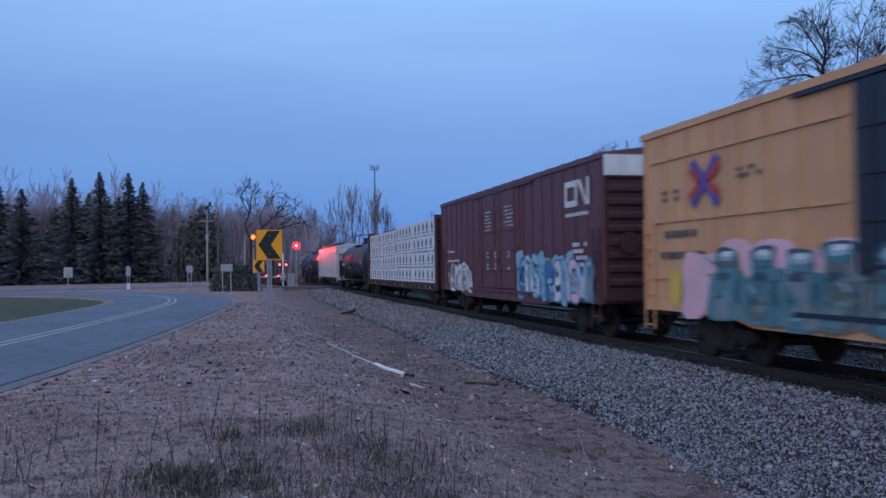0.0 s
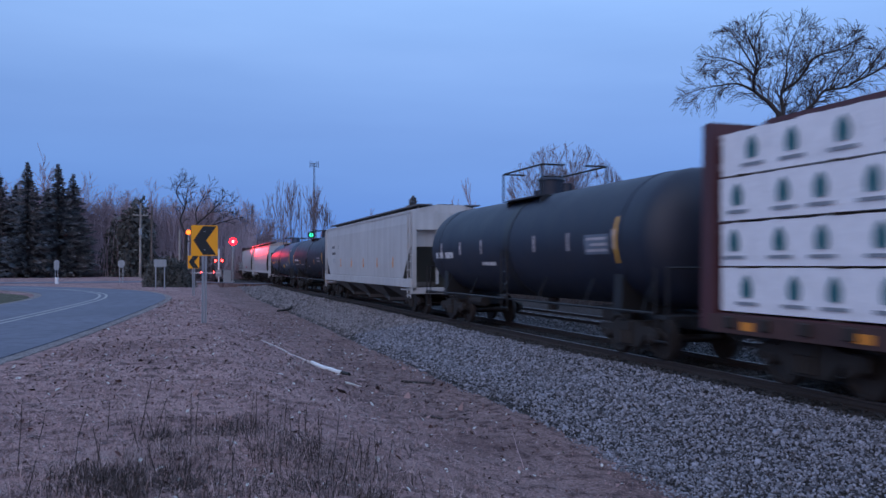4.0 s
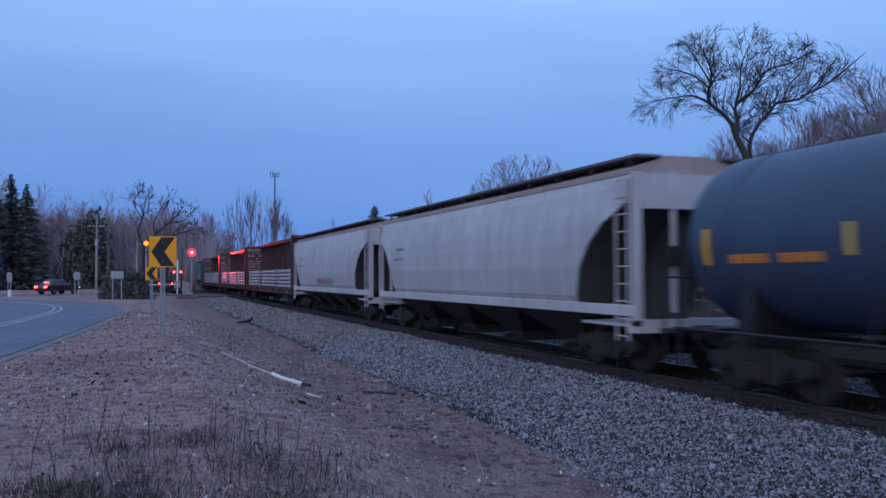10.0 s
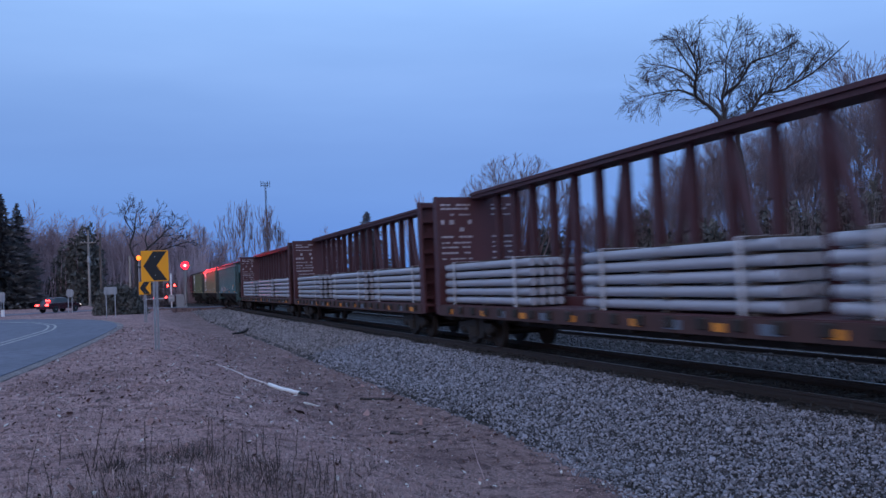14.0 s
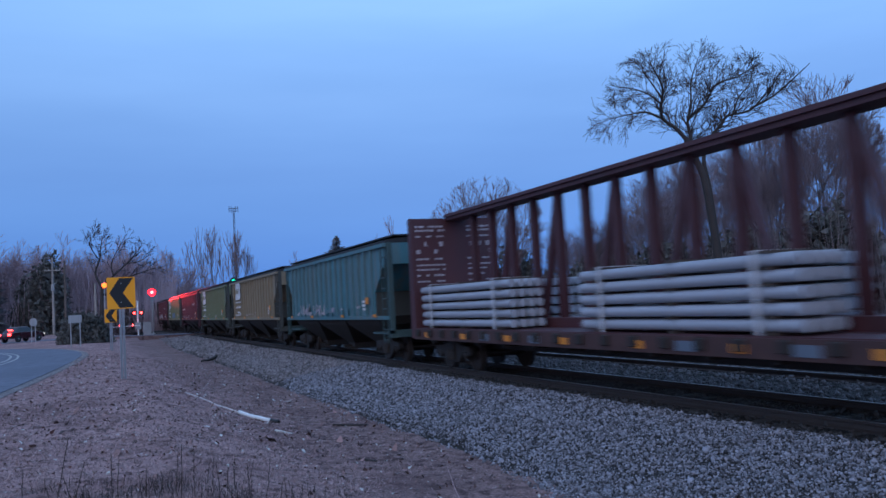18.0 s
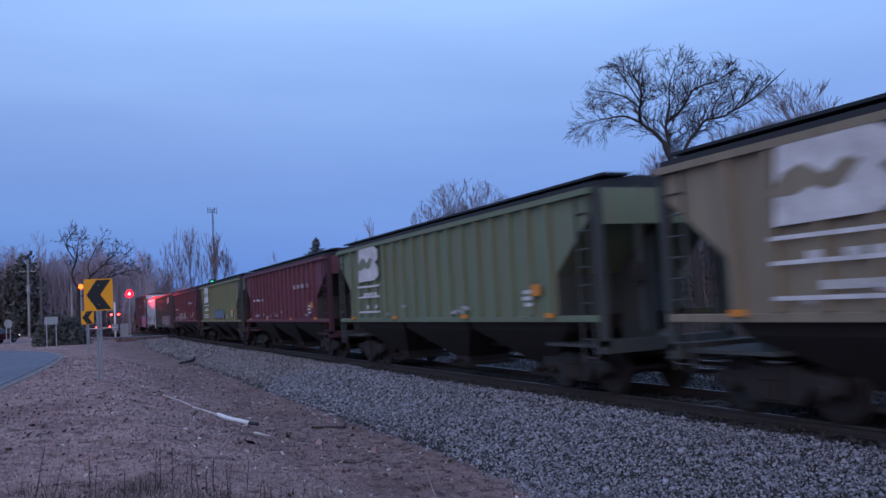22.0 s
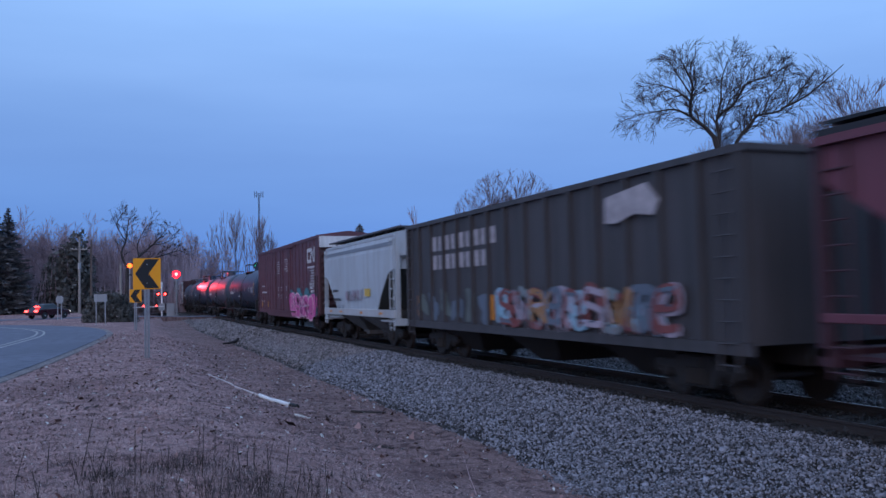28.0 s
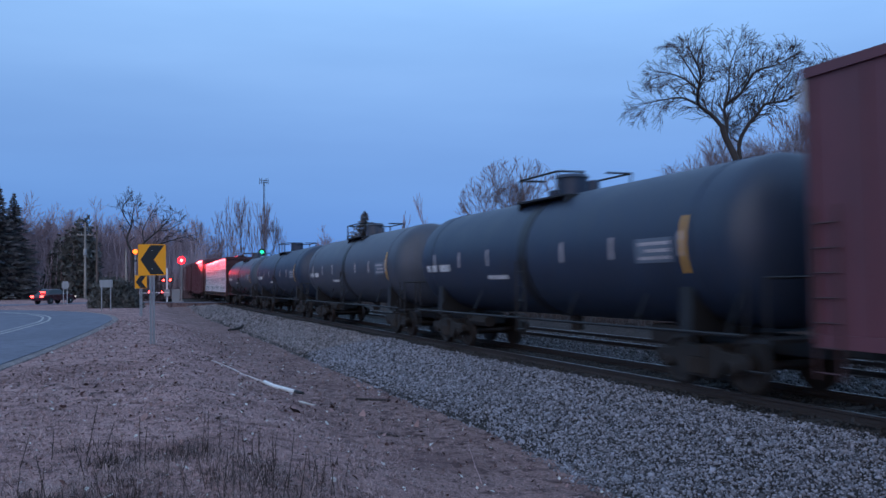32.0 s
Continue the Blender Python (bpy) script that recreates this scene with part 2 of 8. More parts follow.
M_BEDDK = ground_mat("oily_shaded_bed", ((0.028, 0.026, 0.025), (0.04, 0.037, 0.035), (0.02, 0.018, 0.018)), 1.6, bump=1.0)
M_BLADE = mat("dry_grass_blade", (0.41, 0.272, 0.262), 0.9, vary=0.2, bump=0, island=0.45)
M_LITTER = mat("dead_leaf", (0.205, 0.125, 0.115), 0.9, vary=0.2, bump=0, island=0.75)
M_STRAW = mat("bent_straw", (0.355, 0.25, 0.23), 0.85, vary=0.2, bump=0, island=0.55)
M_THATCH = mat("brown_thatch", (0.15, 0.098, 0.09), 0.95, vary=0.2, bump=0, island=0.6)
M_WEED = mat("dead_weed", (0.055, 0.038, 0.034), 0.95, vary=0.2, bump=0, island=0.4)
M_STRIPE = mat("worn_white_line", (0.55, 0.54, 0.50), 0.8, vary=0.25, scale=12)
M_BLEACH = mat("bleached_wood", (0.52, 0.45, 0.43), 0.85, vary=0.45, scale=40)
M_YLINE = mat("worn_yellow_line", (0.33, 0.32, 0.30), 0.8, vary=0.3, scale=12)
M_RAIL = mat("rail_steel", (0.05, 0.038, 0.034), 0.7, 0.3, streak=0.3)
M_RAILTOP = mat("polished_railhead", (0.24, 0.235, 0.235), 0.35, 0.9)
M_TIE = mat("creosoted_tie", (0.032, 0.027, 0.024), 0.9, vary=0.35, rand=0.35)
M_BARK = mat("grey_bark", (0.045, 0.038, 0.036), 0.95, vary=0.3, scale=8)
# Bark, twigs and needles of the woods are lightened to stand for haze.
M_BARK2 = mat("hazed_brown_bark", (0.19, 0.145, 0.145), 0.95, vary=0.3, scale=8)
M_TWIG = mat("bare_twig", (0.050, 0.038, 0.040), 0.95, vary=0.2, bump=0)
M_TWIG2 = mat("hazed_reddish_twig", (0.34, 0.245, 0.265), 0.95, vary=0.2, bump=0)
M_TWIG3 = mat("grey_brown_twig", (0.21, 0.155, 0.165), 0.95, vary=0.2, bump=0)
M_NEEDLE = mat("hazed_spruce_needles", (0.135, 0.14, 0.145), 0.9, vary=0.3, bump=0, island=0.5)
M_NEEDLE2 = mat("pine_needles", (0.10, 0.10, 0.092), 0.9, vary=0.3, bump=0, island=0.5)
M_LEAFO = mat("clinging_oak_leaf", (0.20, 0.09, 0.05), 0.9, vary=0.3, bump=0, island=0.5)
M_STEEL = mat("galvanised_steel", (0.42, 0.43, 0.44), 0.45, 0.7, vary=0.12)
M_ALU = mat("sign_back_aluminium", (0.36, 0.37, 0.37), 0.5, 0.5, vary=0.1)
M_SIGNY = mat("sign_yellow_sheeting", (1.0, 0.385, 0.006), 0.45, vary=0.06, bump=0.02)
M_SIGNK = mat("sign_black_sheeting", (0.012, 0.012, 0.012), 0.5, vary=0.1, bump=0.02)
M_WOODPOLE = mat("weathered_pole_wood", (0.30, 0.27, 0.24), 0.9, vary=0.25, streak=0.4)
M_DARKPOLE = mat("dark_pole_wood", (0.13, 0.10, 0.085), 0.9, vary=0.25, streak=0.4)
M_PVC = mat("white_plastic", (0.75, 0.75, 0.74), 0.4, vary=0.12)
M_BLACK = mat("black_paint", (0.012, 0.012, 0.013), 0.55, vary=0.3)
M_DKMETAL = mat("dirty_running_gear", (0.030, 0.025, 0.022), 0.75, 0.2, vary=0.35, scale=12)
M_WHEEL = mat("wheel_steel", (0.055, 0.045, 0.04), 0.6, 0.6, vary=0.3)
M_WHITEP = mat("white_paint", (0.72, 0.72, 0.70), 0.6, vary=0.18, streak=0.25)
M_MARKW = mat("faded_white_marking", (0.62, 0.61, 0.60), 0.7, vary=0.35, scale=14, fine=40)
M_MARKD = mat("faded_dark_marking", (0.08, 0.08, 0.09), 0.7, vary=0.3)
M_MARKY = mat("yellow_reflector", (0.75, 0.36, 0.02), 0.45, vary=0.1)
M_MARKO = mat("orange_panel", (0.70, 0.25, 0.03), 0.5, vary=0.15)
M_RED_LENS = glow("red_signal_lens", (1.0, 0.006, 0.012), 10.0)
# pale core that imitates glare on the red lens
M_RED_CORE = glow("red_lens_glare_core", (1.0, 0.30, 0.26), 5.0)
M_AMBER_LENS = glow("amber_signal_lens", (1.0, 0.13, 0.012), 4.0)
M_GREEN_LENS = glow("green_signal_lens", (0.02, 1.0, 0.50), 1.3)
M_TAIL = glow("tail_lamp", (1.0, 0.03, 0.025), 17.0)
M_HEAD = glow("head_lamp", (1.0, 0.85, 0.65), 0.6)
M_GLASS = mat("car_window_glass", (0.015, 0.017, 0.02), 0.08, vary=0.05, bump=0)
M_CARRED = mat("dark_red_car_paint", (0.045, 0.008, 0.012), 0.25, vary=0.05, bump=0, coat=0.6)
M_TYRE = mat("tyre_rubber", (0.018, 0.018, 0.018), 0.9)


# ---- mesh tools ----
def box(bm, x0, x1, y0, y1, z0, z1):
    v = [bm.verts.new(p) for p in ((x0, y0, z0), (x1, y0, z0), (x1, y1, z0), (x0, y1, z0), (x0, y0, z1), (x1, y0, z1), (x1, y1, z1), (x0, y1, z1))]
    for f in ((0, 3, 2, 1), (4, 5, 6, 7), (0, 1, 5, 4), (1, 2, 6, 5), (2, 3, 7, 6), (3, 0, 4, 7)):
        bm.faces.new([v[i] for i in f])
    return v


def rod(bm, a, b, r0, r1=None, sides=6, caps=True):
    a, b = Vector(a), Vector(b)
    r1 = r0 if r1 is None else r1
    d = (b - a).normalized()
    u = d.orthogonal().normalized()
    w = d.cross(u)
    rings = []
    for p, r in ((a, r0), (b, r1)):
        rings.append([bm.verts.new(p + (u * math.cos(k * math.tau / sides) + w * math.sin(k * math.tau / sides)) * r) for k in range(sides)])
    for k in range(sides):
        bm.faces.new((rings[0][k], rings[0][(k + 1) % sides], rings[1][(k + 1) % sides], rings[1][k]))
    if caps:
        bm.faces.new(rings[0][::-1])
        bm.faces.new(rings[1])


def plate(bm, pts, axis, lo, hi):
    """A flat outline pushed out along an axis: 0 gives (y, z) outlines, 1 (x, z), 2 (x, y)."""
    def at(p, h):
        q = list(p)
        q.insert(axis, h)
        return q
    a, b = [bm.verts.new(at(p, lo)) for p in pts], [bm.verts.new(at(p, hi)) for p in pts]
    n = len(pts)
    bm.faces.new(a[::-1])
    bm.faces.new(b)
    for k in range(n):
        bm.faces.new((a[k], a[(k + 1) % n], b[(k + 1) % n], b[k]))


def loft(bm, rings, closed=True):
    made = [[bm.verts.new(p) for p in r] for r in rings]
    n = len(made[0])
    for a, b in zip(made, made[1:]):
        for k in range(n):
            bm.faces.new((a[k], a[(k + 1) % n], b[(k + 1) % n], b[k]))
    if closed:
        bm.faces.new(made[0][::-1])
        bm.faces.new(made[-1])


def lathe(bm, profile, centre, axis="y", sides=32):
    """Turns (along, radius) pairs about an axis through centre."""
    rings = []
    for a, r in profile:
        ring = []
        for k in range(sides):
            c, s = math.cos(k * math.tau / sides) * r, math.sin(k * math.tau / sides) * r
            q = {"y": (s, a, c), "x": (a, c, s), "z": (c, s, a)}[axis]
            ring.append(Vector(centre) + Vector(q))
        rings.append(ring)
    loft(bm, rings)


def finish(bm, smooth=False, bevel=0.0):
    bmesh.ops.recalc_face_normals(bm, faces=bm.faces)
    if bevel:
        bmesh.ops.bevel(bm, geom=[e for e in bm.edges if e.is_manifold and e.calc_face_angle(0) > 0.6], offset=bevel, segments=1, affect="EDGES")
    if smooth:
        for f in bm.faces:
            f.smooth = True
        for e in bm.edges:
            if e.is_manifold and e.calc_face_angle(0) > 0.7:
                e.smooth = False


def mesh(name, bm, material, smooth=False, bevel=0.0):
    finish(bm, smooth, bevel)
    me = bpy.data.meshes.new(name)
    bm.to_mesh(me)
    bm.free()
    me.materials.append(material)
    return me


def part(name, bm, material, parent, label="", smooth=False, bevel=0.0, at=(0, 0, 0)):
    """Links a bmesh, or a ready mesh, as one mesh object under a thing or a part."""
    me = bm if isinstance(bm, bpy.types.Mesh) else mesh(name, bm, material, smooth, bevel)
    ob = new(name, me)
    ob.parent = parent
    ob.location = at
    if label:
        tagged(ob, label)
    return ob


def thing(name, label, category, group="", at=(0, 0, 0), rz=0.0, kind=""):
    ob = new(name)
    ob.matrix_basis = pose(*at, 0, 0, rz)
    return tagged(ob, label, category, group, kind)


def setting(name, me, label, category, kind="structure"):
    return tagged(new(name, me), label, category, kind=kind)


def grid_mesh(name, xs, ys, height, material):
    verts = [(x, y, height(x, y)) for y in ys for x in xs]
    n = len(xs)
    faces = [(j * n + i, j * n + i + 1, (j + 1) * n + i + 1, (j + 1) * n + i) for j in range(len(ys) - 1) for i in range(n - 1)]
    me = bpy.data.meshes.new(name)
    me.from_pydata(verts, [], faces)
    me.polygons.foreach_set("use_smooth", [True] * len(me.polygons))
    me.materials.append(material)
    return me


# ---- ground, road, track ----
SECTION_X = (-400, -60, -9, -0.6, 1.0, 2.2, 3.2, 4.4, 5.6, 7.0, 19.5, 22, 26, 40, 400)
SECTION_Z = (0.3, 0.38, 0.45, 0.45, 0.40, 0.10, -0.22, -0.42, -0.50, -0.62, -0.62, -0.45, -0.1, 0.1, 0.2)


def ground_z(x, y):
    z = float(np.interp(x, SECTION_X, SECTION_Z))
    fade = min(1.0, max(0.0, (y - 74) / 14)) * (1 - min(1.0, max(0.0, (y - 106) / 14)))
    if -0.6 < x < 40:
        z = z * (1 - fade) + max(z, 0.2 if x < 4 else -0.12) * fade
    rough = 0.035 if x > 0 else 0.012
    if y < 60 and -6 < x < 9:
        z += rough * noise.noise((x * 0.9, y * 0.9, 0)) + 0.5 * rough * noise.noise((x * 3.1, y * 3.1, 4))
        if y < 22:
            near = min(1.0, (22 - y) / 6)
            z += near * (0.022 * noise.noise((x * 2.3, y * 2.3, 11)) + 0.016 * noise.noise((x * 5.6, y * 5.6, 13)))
    return z


def spread(stops):
    out = []
    for a, b, step in stops:
        n = max(1, round((b - a) / step))
        out += [a + (b - a) * k / n for k in range(n)]
    return out + [stops[-1][1]]


gx = spread(((-1500, -100, 200), (-100, -12, 8), (-12, -4, 1), (-4, 6.5, 0.12), (6.5, 9, 0.5), (9, 30, 1.5), (30, 100, 10), (100, 1500, 200)))
gy = spread(((-300, -20, 40), (-20, 4, 3), (4, 15, 0.12), (15, 30, 0.3), (30, 60, 1), (60, 130, 3), (130, 400, 30), (400, 2500, 300)))
ground = setting("ground", grid_mesh("ground", gx, gy, ground_z, M_EARTH), "dry tan winter grass and bare brown earth verge", "ground")


def smooth_line(pts, n):
    """Catmull-Rom through the points, n steps a span."""
    out = []
    for i in range(len(pts) - 1):
        p0, p1, p2, p3 = (np.array(pts[min(max(k, 0), len(pts) - 1)], float) for k in (i - 1, i, i + 1, i + 2))
        for k in range(n):
            t = k / n
            out.append(0.5 * (2 * p1 + (p2 - p0) * t + (2 * p0 - 5 * p1 + 4 * p2 - p3) * t * t + (3 * p1 - p0 - 3 * p2 + p3) * t ** 3))
    return out + [np.array(pts[-1], float)]


def ribbon(name, line, lo, hi, level, material, thick=0.05, across=4):
    """A band between two offsets to the right of a line in the plan, with real thickness. level: its height, or pairs of x and height."""
    verts, faces = [], []
    for i, p in enumerate(line):
        z = level if isinstance(level, float) else float(np.interp(p[0], *zip(*level)))
        d = line[min(i + 1, len(line) - 1)] - line[max(i - 1, 0)]
        d = d / np.linalg.norm(d)
        r = np.array((d[1], -d[0]))
        for k in range(across + 1):
            q = p + r * (lo + (hi - lo) * k / across)
            verts.append((q[0], q[1], z))
        for k in (across, 0):
            q = p + r * (lo + (hi - lo) * k / across)
            verts.append((q[0], q[1], z - thick))
    n = across + 3
    for i in range(len(line) - 1):
        for k in range(n):
            a, b = i * n + k, i * n + (k + 1) % n
            faces.append((a, b, b + n, a + n))
    me = bpy.data.meshes.new(name)
    me.from_pydata(verts, [], faces)
    me.materials.append(material)
    bm = bmesh.new()
    bm.from_mesh(me)
    bmesh.ops.recalc_face_normals(bm, faces=bm.faces)
    bm.to_mesh(me)
    bm.free()
    return me


ROAD_Z = 0.485
ROAD = smooth_line([(-16, -40), (-11.5, -15), (-8.7, 3), (-6.6, 14), (-5.5, 21.7), (-4.5, 31.6), (-3.85, 40), (-3.65, 46), (-4.3, 53), (-6.3, 60), (-10.5, 67.5), (-17, 74), (-27, 81), (-45, 87.5), (-90, 93)], 10)
road = setting("road", ribbon("road", ROAD, -3.1, 3.1, ROAD_Z, M_ASPHALT, across=8), "worn grey asphalt road bending round a curve", "road")
setting("road_shoulder", ribbon("road_shoulder", ROAD, 2.95, 3.4, 0.467, M_SHOULDER), "pale gravel shoulder along the asphalt edge", "shoulder")
setting("road_shoulder", ribbon("road_shoulder", ROAD, -3.5, -2.95, 0.468, M_SHOULDER), "pale gravel shoulder along the asphalt edge", "shoulder")
for off in (-0.17, 0.17):
    setting("centre_line", ribbon("centre_line", ROAD, off - 0.055, off + 0.055, ROAD_Z + 0.004, M_YLINE, 0.003, 1), "faded yellow road centre line", "road marking")
CROSSROAD = smooth_line([(-160, 86), (-60, 88), (-25, 88.2), (-10, 89.5), (0, 92), (10, 94.5), (30, 99), (120, 118)], 12)
setting("crossing_road", ribbon("crossing_road", CROSSROAD, -3.2, 3.2, ((-4, ROAD_Z - 0.006), (2, 0.40), (8.0, RISE - 0.01), (17.5, RISE - 0.01), (26, 0.2), (40, 0.3)), M_ASPHALT, 0.3), "grey asphalt side road leading over the tracks", "road")
for side in (-4.1, 3.2):
    setting("crossing_shoulder", ribbon("crossing_shoulder", CROSSROAD, side, side + 0.9, ((-4, ROAD_Z - 0.03), (2, 0.37), (8.0, RISE - 0.05), (17.5, RISE - 0.05), (26, 0.15), (40, 0.25)), M_EARTH, 0.5), "brown earth shoulder of the side road", "shoulder")
lawn_line = smooth_line([(-40, -20), (-17, 5), (-12.5, 18), (-10.5, 30), (-10.2, 42), (-11, 50), (-15, 57.5), (-24, 66), (-45, 78)], 8)
setting("lawn", ribbon("lawn", lawn_line, -14, 3.2, ROAD_Z - 0.022, M_LAWN, across=6), "mown green lawn inside the road curve", "lawn")

TRACKS = (10.5, 14.9)
bed_y = spread(((-60, 4, 8), (4, 60, 0.5), (60, 140, 4), (140, 900, 80)))
BED_X = (5.3, 5.7, 6.4, 7.2, 8.0, 8.7, 9.2, 10.5, 12.0, 12.7, 13.4, 14.9, 16.2, 16.8, 18.0, 19.5, 20.2)
BED_Z = (-0.62, -0.47, -0.37, -0.23, -0.10, -0.01, 0.0, -0.01, 0.0, -0.04, 0.0, -0.01, 0.0, -0.02, -0.24, -0.52, -0.75)


TOE_Y = (7, 8.3, 9.5, 10.7, 12, 14.2, 16, 18.5, 22, 26, 34, 42, 60)
TOE_X = (5.25, 5.38, 5.50, 5.72, 5.86, 6.0, 5.92, 5.86, 5.9, 5.95, 6.1, 6.15, 6.1)


def toe(y):
    return float(np.interp(y, TOE_Y, TOE_X))


def bed_z(x, y):
    z = float(np.interp(x, BED_X, BED_Z))
    z -= 0.16 * max(0.0, min(1.0, (toe(y) + 0.35 - x) / 0.5))
    if x < 9.3:
        z += 0.05 * noise.noise((x * 0.7, y * 0.5, 7)) + 0.02 * noise.noise((x * 4, y * 4, 9))
    return z


ballast = setting("ballast", grid_mesh("ballast", [float(x) for x in np.linspace(5.3, 9.2, 20)] + [float(x) for x in BED_X[7:]], bed_y, bed_z, M_BED), "grey crushed stone ballast bed under the tracks", "ballast")

# strip under the rails: oil stain plus painted shade of the train
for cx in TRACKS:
    setting("oily_ballast", grid_mesh("oily_ballast", [cx - 1.62, cx - 1.45, cx - 0.8, cx, cx + 0.8, cx + 1.5, cx + 1.68], bed_y, lambda x, y: bed_z(x, y) + (0.014 if -1.5 < x - cx < 1.6 else -0.03), M_BEDDK), "oil-stained ballast under the rails, darkened for the train's shade", "ballast")

# Strip added beyond the tracks; the darkness under the cars is in its colour.
M_DARKSTRIP = ground_mat("dark_strip_ground", ((0.045, 0.037, 0.034), (0.07, 0.055, 0.05), (0.025, 0.021, 0.02)), 0.9)
setting("cinder_strip", grid_mesh("cinder_strip", [19.4, 20.2, 21.0, 22.0, 24.0, 26.0, 30.0, 36.0, 44.0], [float(v) for v in range(-20, 161, 6)], lambda x, y: ground_z(x, y) + (0.05 if 19.4 < x < 44 and -20 < y < 160 else -0.05), M_DARKSTRIP), "dark ground strip added beyond the tracks", "ground")

RAIL_OUTLINE = ((-0.075, -0.15), (0.075, -0.15), (0.075, -0.135), (0.012, -0.11), (0.012, -0.045), (0.036, -0.035), (0.036, -0.004), (0.028, 0.0), (-0.028, 0.0), (-0.036, -0.004), (-0.036, -0.035), (-0.012, -0.045), (-0.012, -0.11), (-0.075, -0.135))
for cx in TRACKS:
    track = thing("railway_track", "dark steel rails on creosoted wooden ties in ballast", "railway track", at=(cx, 0, RISE), kind="structure")
    for side in (-0.755, 0.755):
        bm = bmesh.new()
        plate(bm, [(side + x, z) for x, z in RAIL_OUTLINE], 1, -60, 700)
        rail = part("rail", bm, M_RAIL, track)
        bm = bmesh.new()
        box(bm, side - 0.027, side + 0.027, -60, 700, 0.0005, 0.003)
        part("railhead", bm, M_RAILTOP, rail, "polished running surface of the rail")
    bm = bmesh.new()
    box(bm, -1.3, 1.3, -0.115, 0.115, -0.33, -0.152)
    tie_mesh = mesh("tie", bm, M_TIE, bevel=0.012)
    rng = random.Random(5)
    count = 130 if cx < 12 else 60
    for k in range(count):
        tie = part("tie", tie_mesh, None, track, at=(rng.uniform(-0.06, 0.06), 3 + k * 0.55, rng.uniform(-0.012, 0.012)))
        tie.rotation_euler.z = rng.uniform(-0.02, 0.02)
    bm = bmesh.new()
    for k in range(260):
        y = 3 + (count + k) * 0.55
        box(bm, -1.3, 1.3, y - 0.115, y + 0.115, -0.33, -0.152)
    tagged(part("distant_ties", bm, M_TIE, track), kind="stuff")

# ---- train: running gear ----
TRAIN = []
CENTRE = 10.5
SPEED = 12.1


def keep(ob, y):
    """Notes a thing that rides with the train, by its place along the track at the start."""
    TRAIN.append((ob, y))
    return ob


def wheelset_mesh():
    bm = bmesh.new()
    rod(bm, (-1.05, 0, 0), (1.05, 0, 0), 0.075, sides=10)
    for s in (-1, 1):
        lathe(bm, [(s * 0.69, 0.10), (s * 0.69, 0.485), (s * 0.71, 0.49), (s * 0.72, 0.462), (s * 0.82, 0.456), (s * 0.83, 0.40), (s * 0.79, 0.36), (s * 0.78, 0.16), (s * 0.83, 0.12), (s * 0.83, 0.08)], (0, 0, 0), "x", 24)
        lathe(bm, [(s * 0.93, 0.12), (s * 1.12, 0.12), (s * 1.14, 0.08), (s * 1.14, 0.02)], (0, 0, 0), "x", 12)
        for k in range(3):
            c, n = math.cos(k * math.tau / 3) * 0.06, math.sin(k * math.tau / 3) * 0.06
            box(bm, min(s * 1.13, s * 1.16), max(s * 1.13, s * 1.16), c - 0.018, c + 0.018, n - 0.018, n + 0.018)
    return mesh("wheelset", bm, M_WHEEL, smooth=True)


def frame_mesh():
    """Both cast side frames with the bolster and springs."""
    bm = bmesh.new()
    for s in (-1, 1):
        a, b = sorted((s * 0.96, s * 1.12))
        top = [(-1.22, 0.60), (-1.14, 0.68), (-0.66, 0.70), (-0.40, 0.80), (0.40, 0.80), (0.66, 0.70), (1.14, 0.68), (1.22, 0.60), (1.20, 0.46), (1.10, 0.42), (1.04, 0.54), (0.76, 0.54), (0.66, 0.46), (0.46, 0.24), (-0.46, 0.24), (-0.66, 0.46), (-0.76, 0.54), (-1.04, 0.54), (-1.10, 0.42), (-1.20, 0.46)]
        plate(bm, top, 0, a, b)
        for y in (-0.16, 0.0, 0.16):
            rod(bm, (s * 1.15, y, 0.30), (s * 1.15, y, 0.58), 0.065, sides=8)
        for y in (-0.62, 0.62):
            box(bm, min(s * 0.90, s * 0.98), max(s * 0.90, s * 0.98), y - 0.05, y + 0.05, 0.3, 0.56)
    box(bm, -1.18, 1.18, -0.22, 0.22, 0.58, 0.78)
    rod(bm, (-0.6, -0.5, 0.36), (0.6, -0.5, 0.36), 0.05)
    rod(bm, (-0.6, 0.5, 0.36), (0.6, 0.5, 0.36), 0.05)
    return mesh("truck", bm, M_DKMETAL, bevel=0.012)


WHEELSET, TRUCK = wheelset_mesh(), frame_mesh()
WHEELS = []


def running_gear(car, half):
    """Two four-wheeled trucks, couplers and a centre sill."""
    for s in (-1, 1):
        truck = part("truck", TRUCK, None, car, "dirty dark cast steel truck", at=(0, s * half, 0))
        for d in (-0.89, 0.89):
            WHEELS.append((part("wheelset", WHEELSET, None, truck, "worn steel wheels on an axle", at=(0, d, 0.457)), d, TRAIN[-1][1]))


def couplers(car, half):
    for s in (-1, 1):
        bm = bmesh.new()
        box(bm, -0.09, 0.09, min(s * (half - 0.5), s * (half + 0.5)), max(s * (half - 0.5), s * (half + 0.5)), 0.80, 0.98)
        box(bm, -0.2, 0.2, min(s * (half + 0.45), s * (half + 0.78)), max(s * (half + 0.45), s * (half + 0.78)), 0.76, 1.04)
        rod(bm, (-0.25, s * (half + 0.1), 0.78), (-0.25, s * (half + 0.7), 0.5), 0.025)
        part("coupler", bm, M_DKMETAL, car, "dark rusty knuckle coupler", bevel=0.02)


